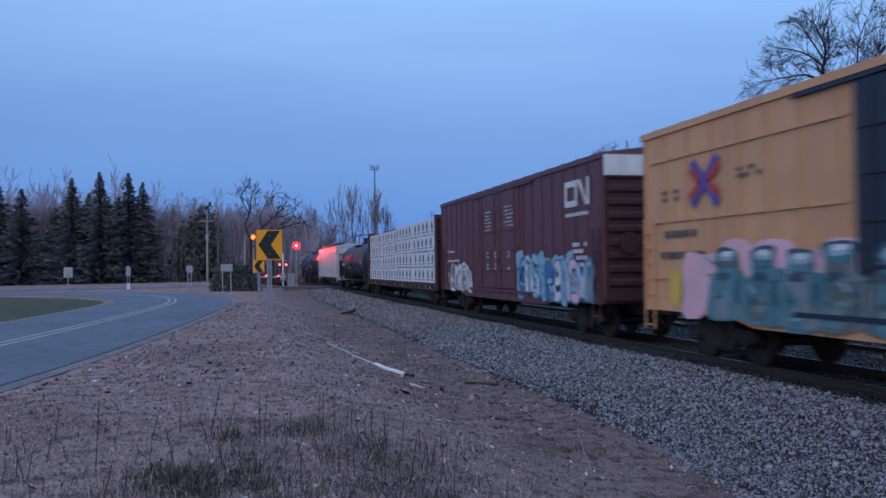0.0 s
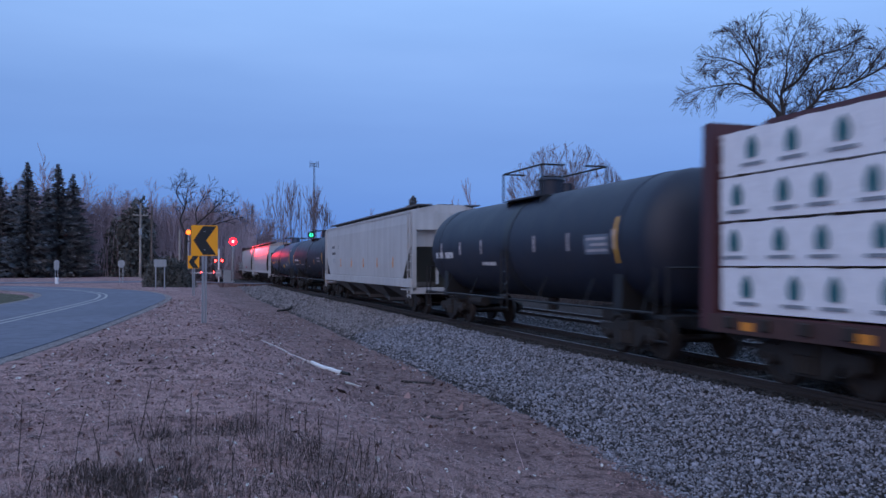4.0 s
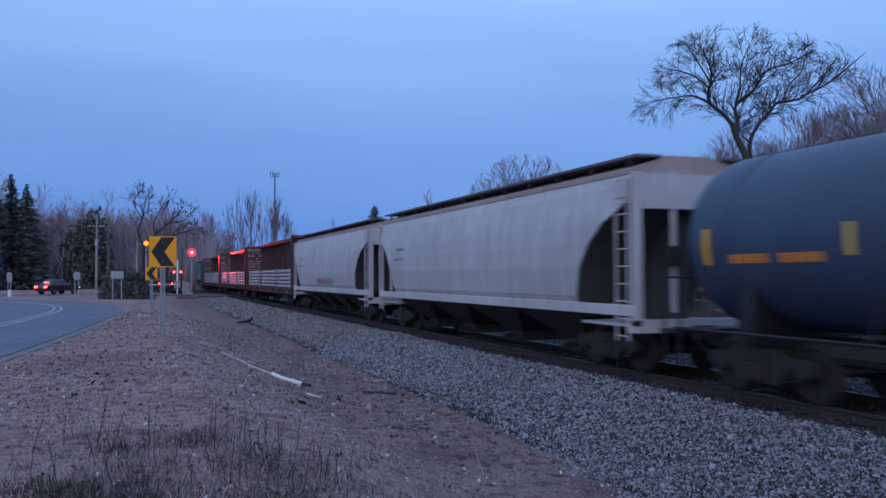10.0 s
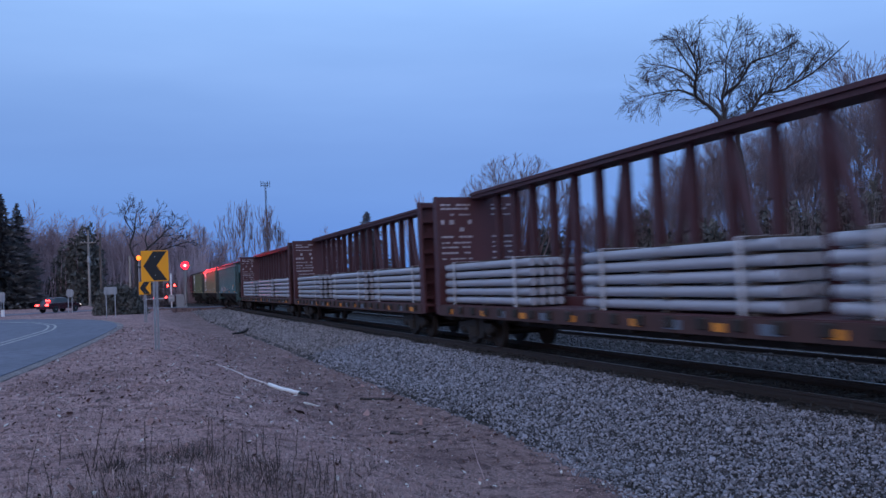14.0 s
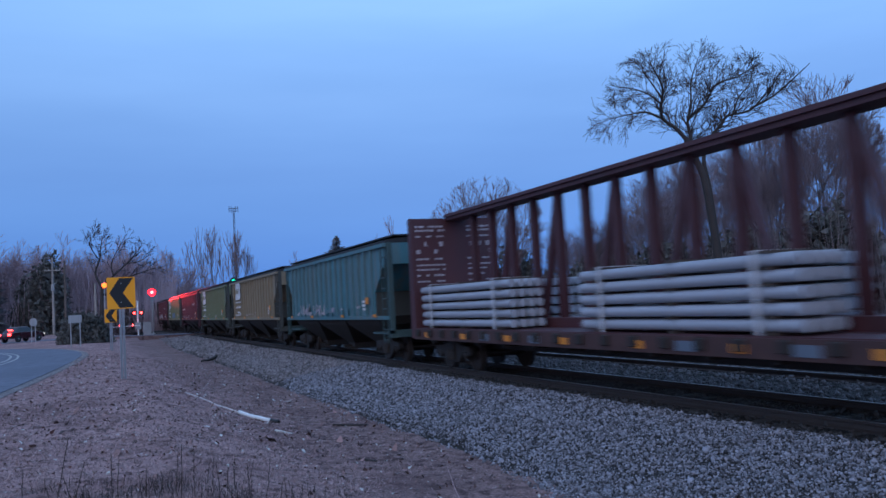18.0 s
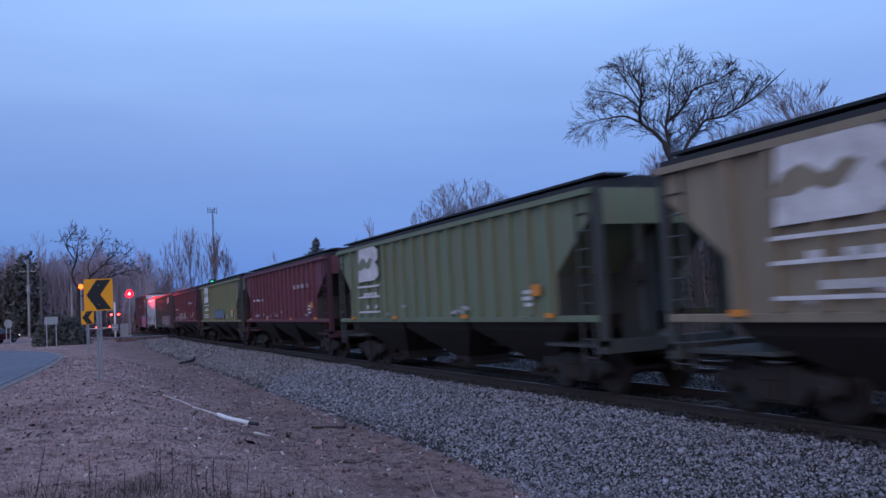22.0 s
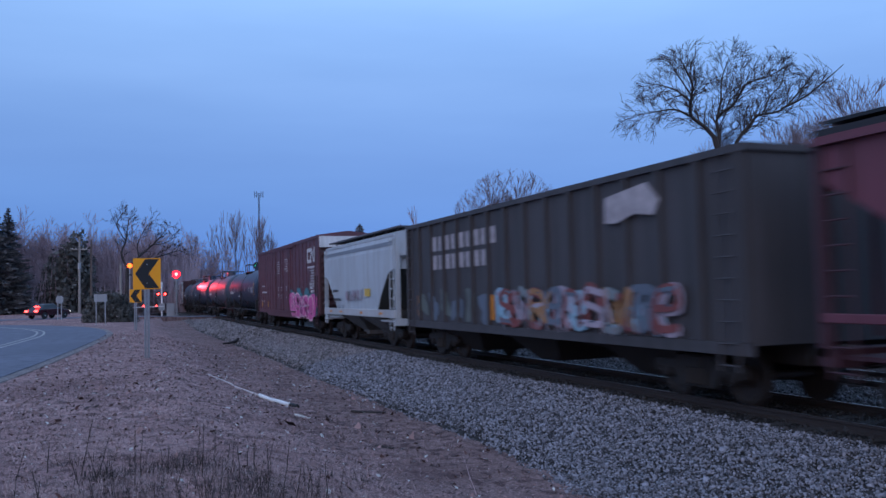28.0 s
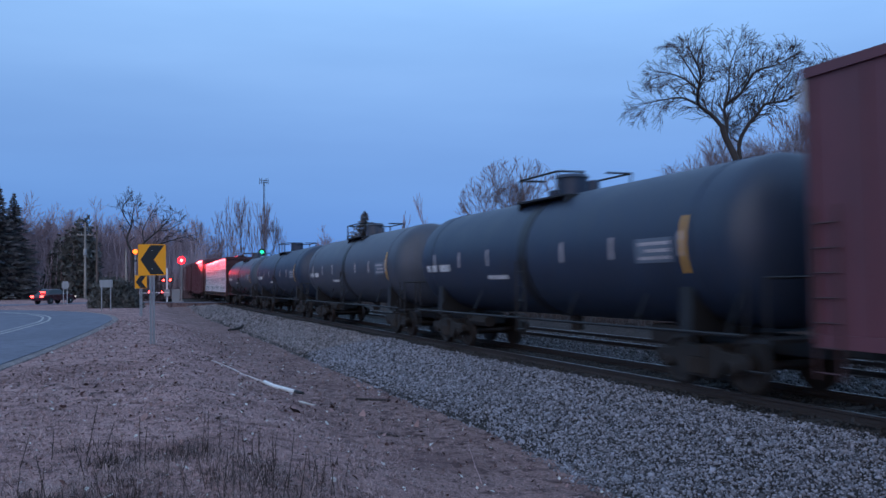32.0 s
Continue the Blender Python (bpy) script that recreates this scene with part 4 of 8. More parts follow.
def centerbeam(y0, y1, steel, label, deck=1.25):
    half = (y1 - y0) / 2
    car = keep(thing("centerbeam_flatcar", label, "flatcar", "cars of the freight train"), (y0 + y1) / 2)
    bm = bmesh.new()
    box(bm, -1.42, 1.42, -half, half, deck - 0.10, deck)
    part("deck", bm, steel, car)
    for s in (-1, 1):
        bm = bmesh.new()
        box(bm, *sorted((s * 1.40, s * 1.48)), -half + 0.3, half - 0.3, deck - 0.33, deck - 0.02)
        part("side_sill", bm, M_SILLDK, car)
        bm = bmesh.new()
        box(bm, *sorted((s * 1.48, s * 1.55)), -0.11, 0.11, deck - 0.24, deck - 0.04)
        winch = mesh("winch", bm, M_DKMETAL, bevel=0.02)
        k = -half + 0.9
        while k < half - 0.5:
            part("winch", winch, None, car, at=(0, k, 0))
            k += 0.9
    bm = bmesh.new()
    box(bm, -0.42, 0.42, -half + 0.3, half - 0.3, 0.66, deck - 0.10)
    k = -half + 1.2
    while k < half - 1:
        box(bm, -1.38, 1.38, k - 0.06, k + 0.06, 0.84, deck - 0.1)
        k += 1.45
    part("underframe", bm, M_DKMETAL, car)
    # end bulkheads: plate, outer ribs and gussets
    for e in (-1, 1):
        bm = bmesh.new()
        box(bm, -1.46, 1.46, *sorted((e * (half - 0.42), e * (half - 0.32))), deck - 0.3, 4.58)
        wall = part("bulkhead", bm, steel, car)
        for s in (-1, 1):
            bm = bmesh.new()
            plate(bm, [(e * (half - 0.32), deck - 0.3), (e * (half - 0.02), deck - 0.3), (e * (half - 0.14), 4.56), (e * (half - 0.32), 4.6)], 0, *sorted((s * 1.38, s * 1.46)))
            part("gusset", bm, steel, wall)
        bm = bmesh.new()
        box(bm, -1.37, 1.37, *sorted((e * (half - 0.32), e * (half - 0.12))), -0.05, 0.05)
        rung = mesh("bulkhead_rib", bm, steel)
        for j in range(7):
            part("bulkhead_rib", rung, None, wall, at=(0, 0, deck + 0.2 + j * 0.5))
    # faded lettering on the inner face of the rear bulkhead
    rng = random.Random(int(y0))
    face = half - 0.42
    for x0 in (-1.32, 0.40):
        for r, (z, tall, fill) in enumerate(((4.3, 0.06, 0.9), (4.18, 0.06, 0.9), (4.0, 0.05, 0.7), (3.72, 0.14, 0.35), (3.5, 0.12, 0.3), (3.3, 0.06, 0.8), (3.12, 0.05, 0.9), (2.98, 0.05, 0.85), (2.8, 0.06, 0.7), (2.62, 0.05, 0.8))):
            bm = bmesh.new()
            x = x0
            while x < x0 + 0.92:
                w = rng.uniform(0.06, 0.16)
                if rng.random() < fill:
                    box(bm, x, x + w, face - 0.004, face + 0.003, z, z + tall)
                x += w + 0.035
            if bm.verts:
                tagged(part("lettering", bm, M_MARKF, car, "line of faded white lettering"), kind="stuff")
            else:
                bm.free()
    # centre beam: top chord, posts and diagonals
    bm = bmesh.new()
    box(bm, -0.30, 0.30, -half + 0.42, half - 0.42, 4.50, 4.70)
    box(bm, -0.36, 0.36, -half + 0.42, half - 0.42, 4.60, 4.66)
    part("top_chord", bm, steel, car)
    bm = bmesh.new()
    box(bm, -0.26, 0.26, -half + 0.42, half - 0.42, deck, deck + 0.22)
    part("bottom_chord", bm, steel, car)
    n = 16
    step = (2 * half - 3.7) / n
    bm = bmesh.new()
    plate(bm, [(-0.10, -0.08), (-0.075, -0.08), (-0.075, -0.012), (0.075, -0.012), (0.075, -0.08), (0.10, -0.08), (0.10, 0.08), (0.075, 0.08), (0.075, 0.012), (-0.075, 0.012), (-0.075, 0.08), (-0.10, 0.08)], 2, deck, 4.52)
    post = mesh("post", bm, steel)
    for k in range(n + 1):
        part("post", post, None, car, at=(0, -half + 1.85 + k * step, 0))
    for k in range(0, n, 2):
        a, b = (-half + 1.85 + k * step, -half + 1.85 + (k + 0.8) * step) if k >= n // 2 else (-half + 1.85 + (k + 1) * step, -half + 1.85 + (k + 0.2) * step)
        bm = bmesh.new()
        plate(bm, [(a - 0.08, 4.5), (a + 0.08, 4.5), (b + 0.08, deck + 0.1), (b - 0.08, deck + 0.1)], 0, -0.07, 0.07)
        part("diagonal_brace", bm, steel, car)
    bm = bmesh.new()
    box(bm, -1.497, -1.48, -0.16, 0.16, deck - 0.26, deck - 0.12)
    glint = mesh("reflector", bm, M_MARKO)
    bm = bmesh.new()
    box(bm, -1.495, -1.478, -0.24, 0.24, deck - 0.27, deck - 0.10)
    plaque = mesh("stencil_plate", bm, M_SPGREY)
    for k in (0, 2, 3, 5, 6):
        part("stencil_plate", plaque, None, car, "worn pale stencil plate on the sill", at=(0, -half + 2.6 + k * (2 * half - 2.7) / 8, 0))
    for k in range(9):
        part("reflector", glint, None, car, "orange reflector on the side sill", at=(0, -half + 1.35 + k * (2 * half - 2.7) / 8, 0))
    running_gear(car, half - 2.3)
    couplers(car, half)
    return car


def pipe_loads(y0, y1, seed, deck=1.25):
    """Bundles of grey plastic pipe on both sides of the beam."""
    rng = random.Random(seed)
    half = (y1 - y0) / 2
    lay, long, r, gap = 5, 5.75, 0.098, 0.243
    bm = bmesh.new()
    lathe(bm, [(-long / 2, r - 0.012), (-long / 2, r), (long / 2, r), (long / 2, r - 0.012)], (0, 0, 0), "y", 14)
    pipe = mesh("pipe", bm, M_PIPE, smooth=True)
    bm = bmesh.new()
    box(bm, -0.485, 0.485, -0.05, 0.05, 0, 0.045)
    spacer = mesh("spacer", bm, M_SPACER)
    for s in (-1, 1):
        for c in (half - 3.5, -0.7, -half + 3.5):
            load = keep(thing("pipe_bundle", "strapped bundle of pale grey plastic pipes on dark spacers", "pipe bundle", "pipe loads on the flatcars"), (y0 + y1) / 2)
            off = rng.uniform(-0.1, 0.1) + (0.9 if s > 0 else 0.0)
            for j in range(lay):
                for i in range(4):
                    part("pipe", pipe, None, load, at=(s * (0.49 + i * 0.245), c + off + rng.uniform(-0.03, 0.03), deck + 0.045 + r + j * gap))
            for j in range(lay + 1):
                for q in (-0.40, 0.0, 0.40):
                    part("spacer", spacer, None, load, at=(s * 0.86, c + off + q * long, deck + j * gap + 0.001))
            for q in (-0.36, 0.36):
                bm = bmesh.new()
                y = c + off + q * long
                for x in (s * 0.34, s * 1.36):
                    box(bm, x - 0.008, x + 0.008, y - 0.045, y + 0.045, deck + 0.01, deck + 0.05 + lay * gap)
                box(bm, min(s * 0.34, s * 1.36), max(s * 0.34, s * 1.36), y - 0.045, y + 0.045, deck + 0.05 + lay * gap, deck + 0.06 + lay * gap)
                part("strap", bm, M_STRAP, load, "white strap round the bundle")


def lumber_loads(y0, y1, seed, deck=1.22):
    rng = random.Random(seed)
    half = (y1 - y0) / 2 - 0.5
    n, tiers, tall = 4, 4, 0.755
    long = 2 * half / n
    pts = [(-0.10, 0), (0.10, 0), (0.135, 0.09), (0.13, 0.21), (0.08, 0.31), (0, 0.39), (-0.08, 0.31), (-0.13, 0.21), (-0.135, 0.09)]
    bm = bmesh.new()
    plate(bm, pts, 0, -0.006, 0.006)
    mark = mesh("printed_mark", bm, M_TEAL)
    bm = bmesh.new()
    box(bm, -0.006, 0.006, -0.27, 0.27, 0, 0.055)
    bar = mesh("printed_bar", bm, M_MARKG)
    for s in (-1, 1):
        for k in range(n):
            tall = 0.742 if k > 1 else 0.765
            for j in range(tiers):
                c = -half + (k + 0.5) * long
                z = deck + 0.04 + j * (tall + 0.04)
                pack = keep(thing("lumber_pack", "lumber pack wrapped in white printed plastic film", "lumber pack", "wrapped lumber on the flatcar"), (y0 + y1) / 2)
                bm = bmesh.new()
                o = rng.uniform(-0.03, 0.03) - (0.07 if k > 1 else 0.0)
                shift = rng.uniform(-0.45, 0.45)
                x0, x1 = sorted((s * 0.36, s * (1.42 + o)))
                m = 24
                rings = []
                for i in range(m + 1):
                    y = c - long / 2 + 0.02 + (long - 0.04) * i / m
                    u = [rng.uniform(-0.014, 0.014) for _ in range(6)]
                    rings.append([(x0, y, z), (x1 + u[1], y, z + u[5] * 0.5), (x1 + u[2] * 1.3, y, z + tall * 0.5), (x1 + u[4], y, z + tall - 0.03), (x1 - s * 0.04, y, z + tall + u[3]), (x0, y, z + tall + u[3])])
                loft(bm, rings)
                part("wrap", bm, M_WRAP, pack, smooth=True)
                if s < 0:
                    face = s * (1.42 + o) - 0.019
                    for i in range(5):
                        y = c + (i - 2) * long / 5.4 + shift * (0.5 if k % 2 else 0.35) + rng.uniform(-0.12, 0.12)
                        part("printed_mark", mark, None, pack, "teal pointed emblem printed on the wrap", at=(face, y, z + 0.25))
                        part("printed_bar", bar, None, pack, at=(face, y, z + 0.12))
                for q in (-0.4, 0.0, 0.4):
                    bm = bmesh.new()
                    box(bm, min(s * 0.36, s * 1.4), max(s * 0.36, s * 1.4), c + q * long - 0.05, c + q * long + 0.05, z - 0.04, z)
                    part("bearer", bm, M_SPACER, pack, "timber bearer under the pack")


# ---- train: paints ----
M_TANKN = mat("blue_black_tank_paint", (0.020, 0.034, 0.064), 0.5, vary=0.3, streak=0.25, dirt=(0.045, 0.05, 0.062))
M_WALK = mat("weathered_walkway_steel", (0.11, 0.11, 0.12), 0.7, vary=0.3)
M_BANDK = mat("dark_band_paint", (0.010, 0.011, 0.015), 0.5, vary=0.3)
M_TBOX = mat("faded_yellow_paint", (0.64, 0.335, 0.165), 0.55, vary=0.12, streak=0.25, dirt=(0.2, 0.1, 0.05))
M_DOORK = mat("blue_black_door_paint", (0.014, 0.022, 0.042), 0.5, vary=0.2)
M_CN = mat("mineral_brown_paint", (0.132, 0.046, 0.058), 0.5, vary=0.2, streak=0.35, dirt=(0.05, 0.03, 0.03))
# The ends take a darker brown than the sides.
M_CNEND = mat("dark_brown_end", (0.055, 0.022, 0.025), 0.6, vary=0.2)
M_TANKK = mat("black_tank_paint", (0.011, 0.017, 0.034), 0.55, vary=0.3, streak=0.15, dirt=(0.05, 0.045, 0.04))
M_TANKB = mat("blue_tank_paint", (0.036, 0.064, 0.112), 0.5, vary=0.25, streak=0.4, dirt=(0.06, 0.06, 0.07))
M_TANKG = mat("dark_grey_tank_paint", (0.055, 0.068, 0.095), 0.5, vary=0.3, streak=0.3, dirt=(0.08, 0.075, 0.07))
M_HCREAM = mat("pale_grey_hopper_paint", (0.50, 0.50, 0.495), 0.55, vary=0.12, streak=0.3, dirt=(0.25, 0.23, 0.21))
M_HGREY = mat("light_grey_hopper_paint", (0.46, 0.465, 0.48), 0.55, vary=0.15, streak=0.32, dirt=(0.22, 0.19, 0.17))
M_HROOF = mat("rust_stained_roof", (0.36, 0.29, 0.265), 0.7, vary=0.25, streak=0.4, dirt=(0.25, 0.15, 0.11))
M_HSILL = mat("white_sill_paint", (0.49, 0.49, 0.485), 0.55, vary=0.12, streak=0.2)
M_HGREEN = mat("faded_teal_hopper_paint", (0.062, 0.19, 0.225), 0.6, vary=0.2, streak=0.5, dirt=(0.20, 0.135, 0.09))
M_HTAN = mat("dusty_tan_hopper_paint", (0.26, 0.215, 0.145), 0.65, vary=0.15, streak=0.6, dirt=(0.16, 0.12, 0.07))
M_BNGREEN = mat("faded_green_hopper_paint", (0.15, 0.20, 0.12), 0.6, vary=0.15, streak=0.6, dirt=(0.20, 0.16, 0.10))
M_BNPALE = mat("pale_olive_hopper_paint", (0.20, 0.225, 0.13), 0.6, vary=0.15, streak=0.5, dirt=(0.17, 0.14, 0.08))
M_MAROON = mat("maroon_hopper_paint", (0.155, 0.045, 0.062), 0.55, vary=0.15, streak=0.3, dirt=(0.07, 0.03, 0.03))
M_DKGREEN = mat("sooty_green_paint", (0.066, 0.060, 0.063), 0.65, vary=0.2, streak=0.5, dirt=(0.03, 0.028, 0.025))
M_CEMENT = mat("cement_hopper_paint", (0.47, 0.52, 0.55), 0.6, vary=0.12, streak=0.4, dirt=(0.30, 0.29, 0.27))
M_CBEAM = mat("oxide_red_paint", (0.076, 0.023, 0.026), 0.55, vary=0.2, streak=0.35, dirt=(0.05, 0.03, 0.03))
# Darker copies of two body colours, with the shade of the car ends painted in.
M_MAROONDK = mat("shaded_maroon_end", (0.055, 0.018, 0.025), 0.65, vary=0.25)
M_TEALDK = mat("shaded_teal_end", (0.045, 0.085, 0.085), 0.65, vary=0.25)
M_SILLDK = mat("dirty_sill_paint", (0.065, 0.030, 0.026), 0.7, vary=0.4, scale=16)
# Dark steel; on hopper ends its tone stands for shade under the overhang.
M_ENDDK = mat("dark_steel_and_end_shade", (0.05, 0.055, 0.05), 0.7, vary=0.25)
M_PIPE = mat("pale_grey_pipe", (0.34, 0.355, 0.395), 0.4, vary=0.08, rand=0.08)
M_SPACER = mat("dark_spacer_wood", (0.07, 0.055, 0.045), 0.9)
M_STRAP = mat("white_strap", (0.55, 0.55, 0.56), 0.5)
M_WRAP = mat("white_plastic_wrap", (0.80, 0.80, 0.82), 0.32, vary=0.10, scale=18, fine=14, bump=0.9)
M_TEAL = mat("teal_print", (0.02, 0.125, 0.145), 0.5, vary=0.1)
M_MARKG = mat("grey_print", (0.22, 0.25, 0.28), 0.6, vary=0.1)
M_PINK = mat("pink_spray_paint", (0.62, 0.10, 0.30), 0.6, vary=0.2, scale=10)
M_PINKDEEP = mat("deep_magenta_spray_paint", (0.30, 0.045, 0.16), 0.6, vary=0.25, scale=10)
M_PINKL = mat("pale_pink_spray_paint", (0.75, 0.45, 0.50), 0.6, vary=0.15)
M_PINKWASH = mat("washed_pink_spray_paint", (0.38, 0.32, 0.37), 0.6, vary=0.25, scale=10)
M_SPTEAL = mat("teal_spray_paint", (0.065, 0.19, 0.215), 0.6, vary=0.25, scale=10)
M_SPDEEP = mat("deep_blue_spray_paint", (0.05, 0.17, 0.36), 0.6, vary=0.3, scale=12)
M_MARKF = mat("worn_white_stencil", (0.40, 0.36, 0.37), 0.7, vary=0.4, scale=20, fine=60)
M_SPBLUE = mat("pale_blue_spray_paint", (0.26, 0.43, 0.52), 0.6, vary=0.3, scale=12)
M_SPDARK = mat("dark_blue_spray_paint", (0.04, 0.08, 0.11), 0.6, vary=0.2)
M_SPGREY = mat("grey_blue_panel_paint", (0.12, 0.15, 0.19), 0.6, vary=0.2)
M_SPOLIVE = mat("grey_green_spray_paint", (0.12, 0.14, 0.125), 0.6, vary=0.25, scale=10)
M_SPDEEPT = mat("deep_teal_spray_paint", (0.035, 0.10, 0.14), 0.6, vary=0.25, scale=10)
M_SPGREYT = mat("grey_teal_spray_paint", (0.11, 0.22, 0.25), 0.6, vary=0.3, scale=10)
M_SPGREY2 = mat("pale_grey_spray_paint", (0.19, 0.23, 0.24), 0.6, vary=0.25, scale=10)
M_ROOFDK = mat("dark_roof_steel", (0.022, 0.024, 0.028), 0.75, vary=0.3)
M_SPWASHB = mat("washed_blue_spray_paint", (0.115, 0.165, 0.215), 0.65, vary=0.35, scale=12)
M_SPGREYB = mat("grey_blue_spray_paint", (0.16, 0.22, 0.30), 0.65, vary=0.3, scale=12)
M_BAYGREY = mat("grey_bay_steel", (0.15, 0.15, 0.15), 0.75, vary=0.35, streak=0.4)
M_SPRUST = mat("brick_red_spray_paint", (0.22, 0.06, 0.055), 0.6, vary=0.3, scale=10)
M_SPORANGE = mat("orange_spray_paint", (0.34, 0.17, 0.07), 0.6, vary=0.25)
M_SPRED = mat("red_spray_paint", (0.45, 0.05, 0.06), 0.6, vary=0.25)
M_LOGOB = mat("blue_emblem_paint", (0.06, 0.08, 0.35), 0.6, vary=0.15)
M_SPYEL = mat("yellow_spray_paint", (0.65, 0.42, 0.08), 0.6, vary=0.2)


def ring_outline(y0, y1, z0, z1, t):
    """Four bars that make a squared ring."""
    return [[(y0, z0), (y1, z0), (y1, z0 + t), (y0, z0 + t)], [(y0, z1 - t), (y1, z1 - t), (y1, z1), (y0, z1)],
            [(y0, z0 + t), (y0 + t, z0 + t), (y0 + t, z1 - t), (y0, z1 - t)], [(y1 - t, z0 + t), (y1, z0 + t), (y1, z1 - t), (y1 - t, z1 - t)]]


def stroke(p, q, t):
    """A sprayed bar from p to q with slanted ends."""
    dy, dz = q[0] - p[0], q[1] - p[1]
    n = math.hypot(dy, dz) + 1e-6
    u, v = -dz / n * t, dy / n * t
    return [(p[0] + u, p[1] + v), (p[0] - u * 1.3, p[1] - v * 0.8), (q[0] - u, q[1] - v), (q[0] + u * 0.8, q[1] + v * 1.3)]


def tube_outline(pts, t):
    """A rounded sprayed line of half width t through the points."""
    line = smooth_line(pts, 4)
    a, b = [], []
    for i, p in enumerate(line):
        d = line[min(i + 1, len(line) - 1)] - line[max(i - 1, 0)]
        d = d / (np.hypot(*d) + 1e-9)
        n = np.array((-d[1], d[0])) * t
        a.append(p + n)
        b.append(p - n)
        if i in (0, len(line) - 1):
            cap = p + (d if i else -d) * t * 0.8
    first = line[0] - (line[1] - line[0]) / (np.hypot(*(line[1] - line[0])) + 1e-9) * t * 0.8
    return [tuple(q) for q in [first] + a + [cap] + b[::-1]]


CURVES = (((0.85, 0.85), (0.3, 0.95), (0.15, 0.65), (0.8, 0.42), (0.75, 0.1), (0.15, 0.12)),
          ((0.15, 0.1), (0.2, 0.9), (0.6, 0.85), (0.8, 0.5), (0.82, 0.08)),
          ((0.2, 0.5), (0.8, 0.55), (0.7, 0.9), (0.3, 0.85), (0.15, 0.45), (0.4, 0.1), (0.85, 0.15)),
          ((0.2, 0.1), (0.2, 0.88), (0.75, 0.85), (0.75, 0.55), (0.3, 0.5), (0.85, 0.08)),
          ((0.1, 0.9), (0.4, 0.15), (0.55, 0.6), (0.7, 0.12), (0.9, 0.9)))


def piece(car, y0, y1, z0, z1, seed, count, coats, shine, rim=None, cloud=None, x=-1.60, heavy=1.0, drips=True):
    """A sprayed piece: clouds, then crowded fat curving forms with a rim, two coats and bright glints, all of it abstract."""
    rng = random.Random(seed)
    w, h = (y1 - y0) / count, z1 - z0
    depth = x
    if cloud:
        for k in range(count + 1):
            depth -= 0.0004
            paint(car, "sprayed_cloud", [blob_outline(y0 + k * w, (z0 + z1) / 2 + rng.uniform(-0.1, 0.12) * h, w * rng.uniform(0.6, 0.85), h * rng.uniform(0.42, 0.56), seed + k, 26, 0.16)], cloud, depth, "ragged sprayed background colour")
    order = list(range(count))
    rng.shuffle(order)
    for k in order:
        c, lift, tall = y0 + (k + 0.5) * w, rng.uniform(-0.05, 0.05) * h, rng.uniform(0.85, 1.02) * h
        lean = rng.uniform(-0.2, 0.2)
        line = [(c + w * 0.62 - 1.24 * w * u + lean * w * (v - 0.5), z0 + lift + tall * v) for u, v in CURVES[(k + seed) % 5]]
        t = 0.15 * min(w * 1.4, h) * heavy
        if rim:
            depth -= 0.0006
            paint(car, "sprayed_rim", [tube_outline(line, t * 1.45)], rim, depth, "sprayed outline colour")
        depth -= 0.0006
        paint(car, "sprayed_form", [tube_outline(line, t)], coats[k % len(coats)], depth, "fat curving sprayed form")
        depth -= 0.0006
        i = rng.randrange(len(line) - 1)
        paint(car, "sprayed_shade", [tube_outline([line[i], ((line[i][0] + line[i + 1][0]) / 2 + 0.02, (line[i][1] + line[i + 1][1]) / 2), line[i + 1]], t * 0.62)], coats[(k + 1) % len(coats)], depth, "second coat inside the form")
        depth -= 0.0006
        for q in range(3):
            i = rng.randrange(len(line) - 1)
            f = rng.uniform(0.1, 0.6)
            p = tuple(line[i][m] + (line[i + 1][m] - line[i][m]) * f for m in (0, 1))
            g = tuple(line[i][m] + (line[i + 1][m] - line[i][m]) * (f + 0.3) for m in (0, 1))
            paint(car, "sprayed_glint", [stroke((p[0], p[1] + t * 0.4), (g[0], g[1] + t * 0.4), t * rng.uniform(0.15, 0.3))], shine if q else M_SPDARK, depth - 0.0003 * q, "short glint or dark accent")
    if drips:
        for k in range(count):
            y = rng.uniform(y0, y1)
            paint(car, "paint_drip", [stroke((y, z0 + 0.12 * h), (y + 0.02, z0 - rng.uniform(0.02, 0.10)), 0.012)], coats[0], depth - 0.002)


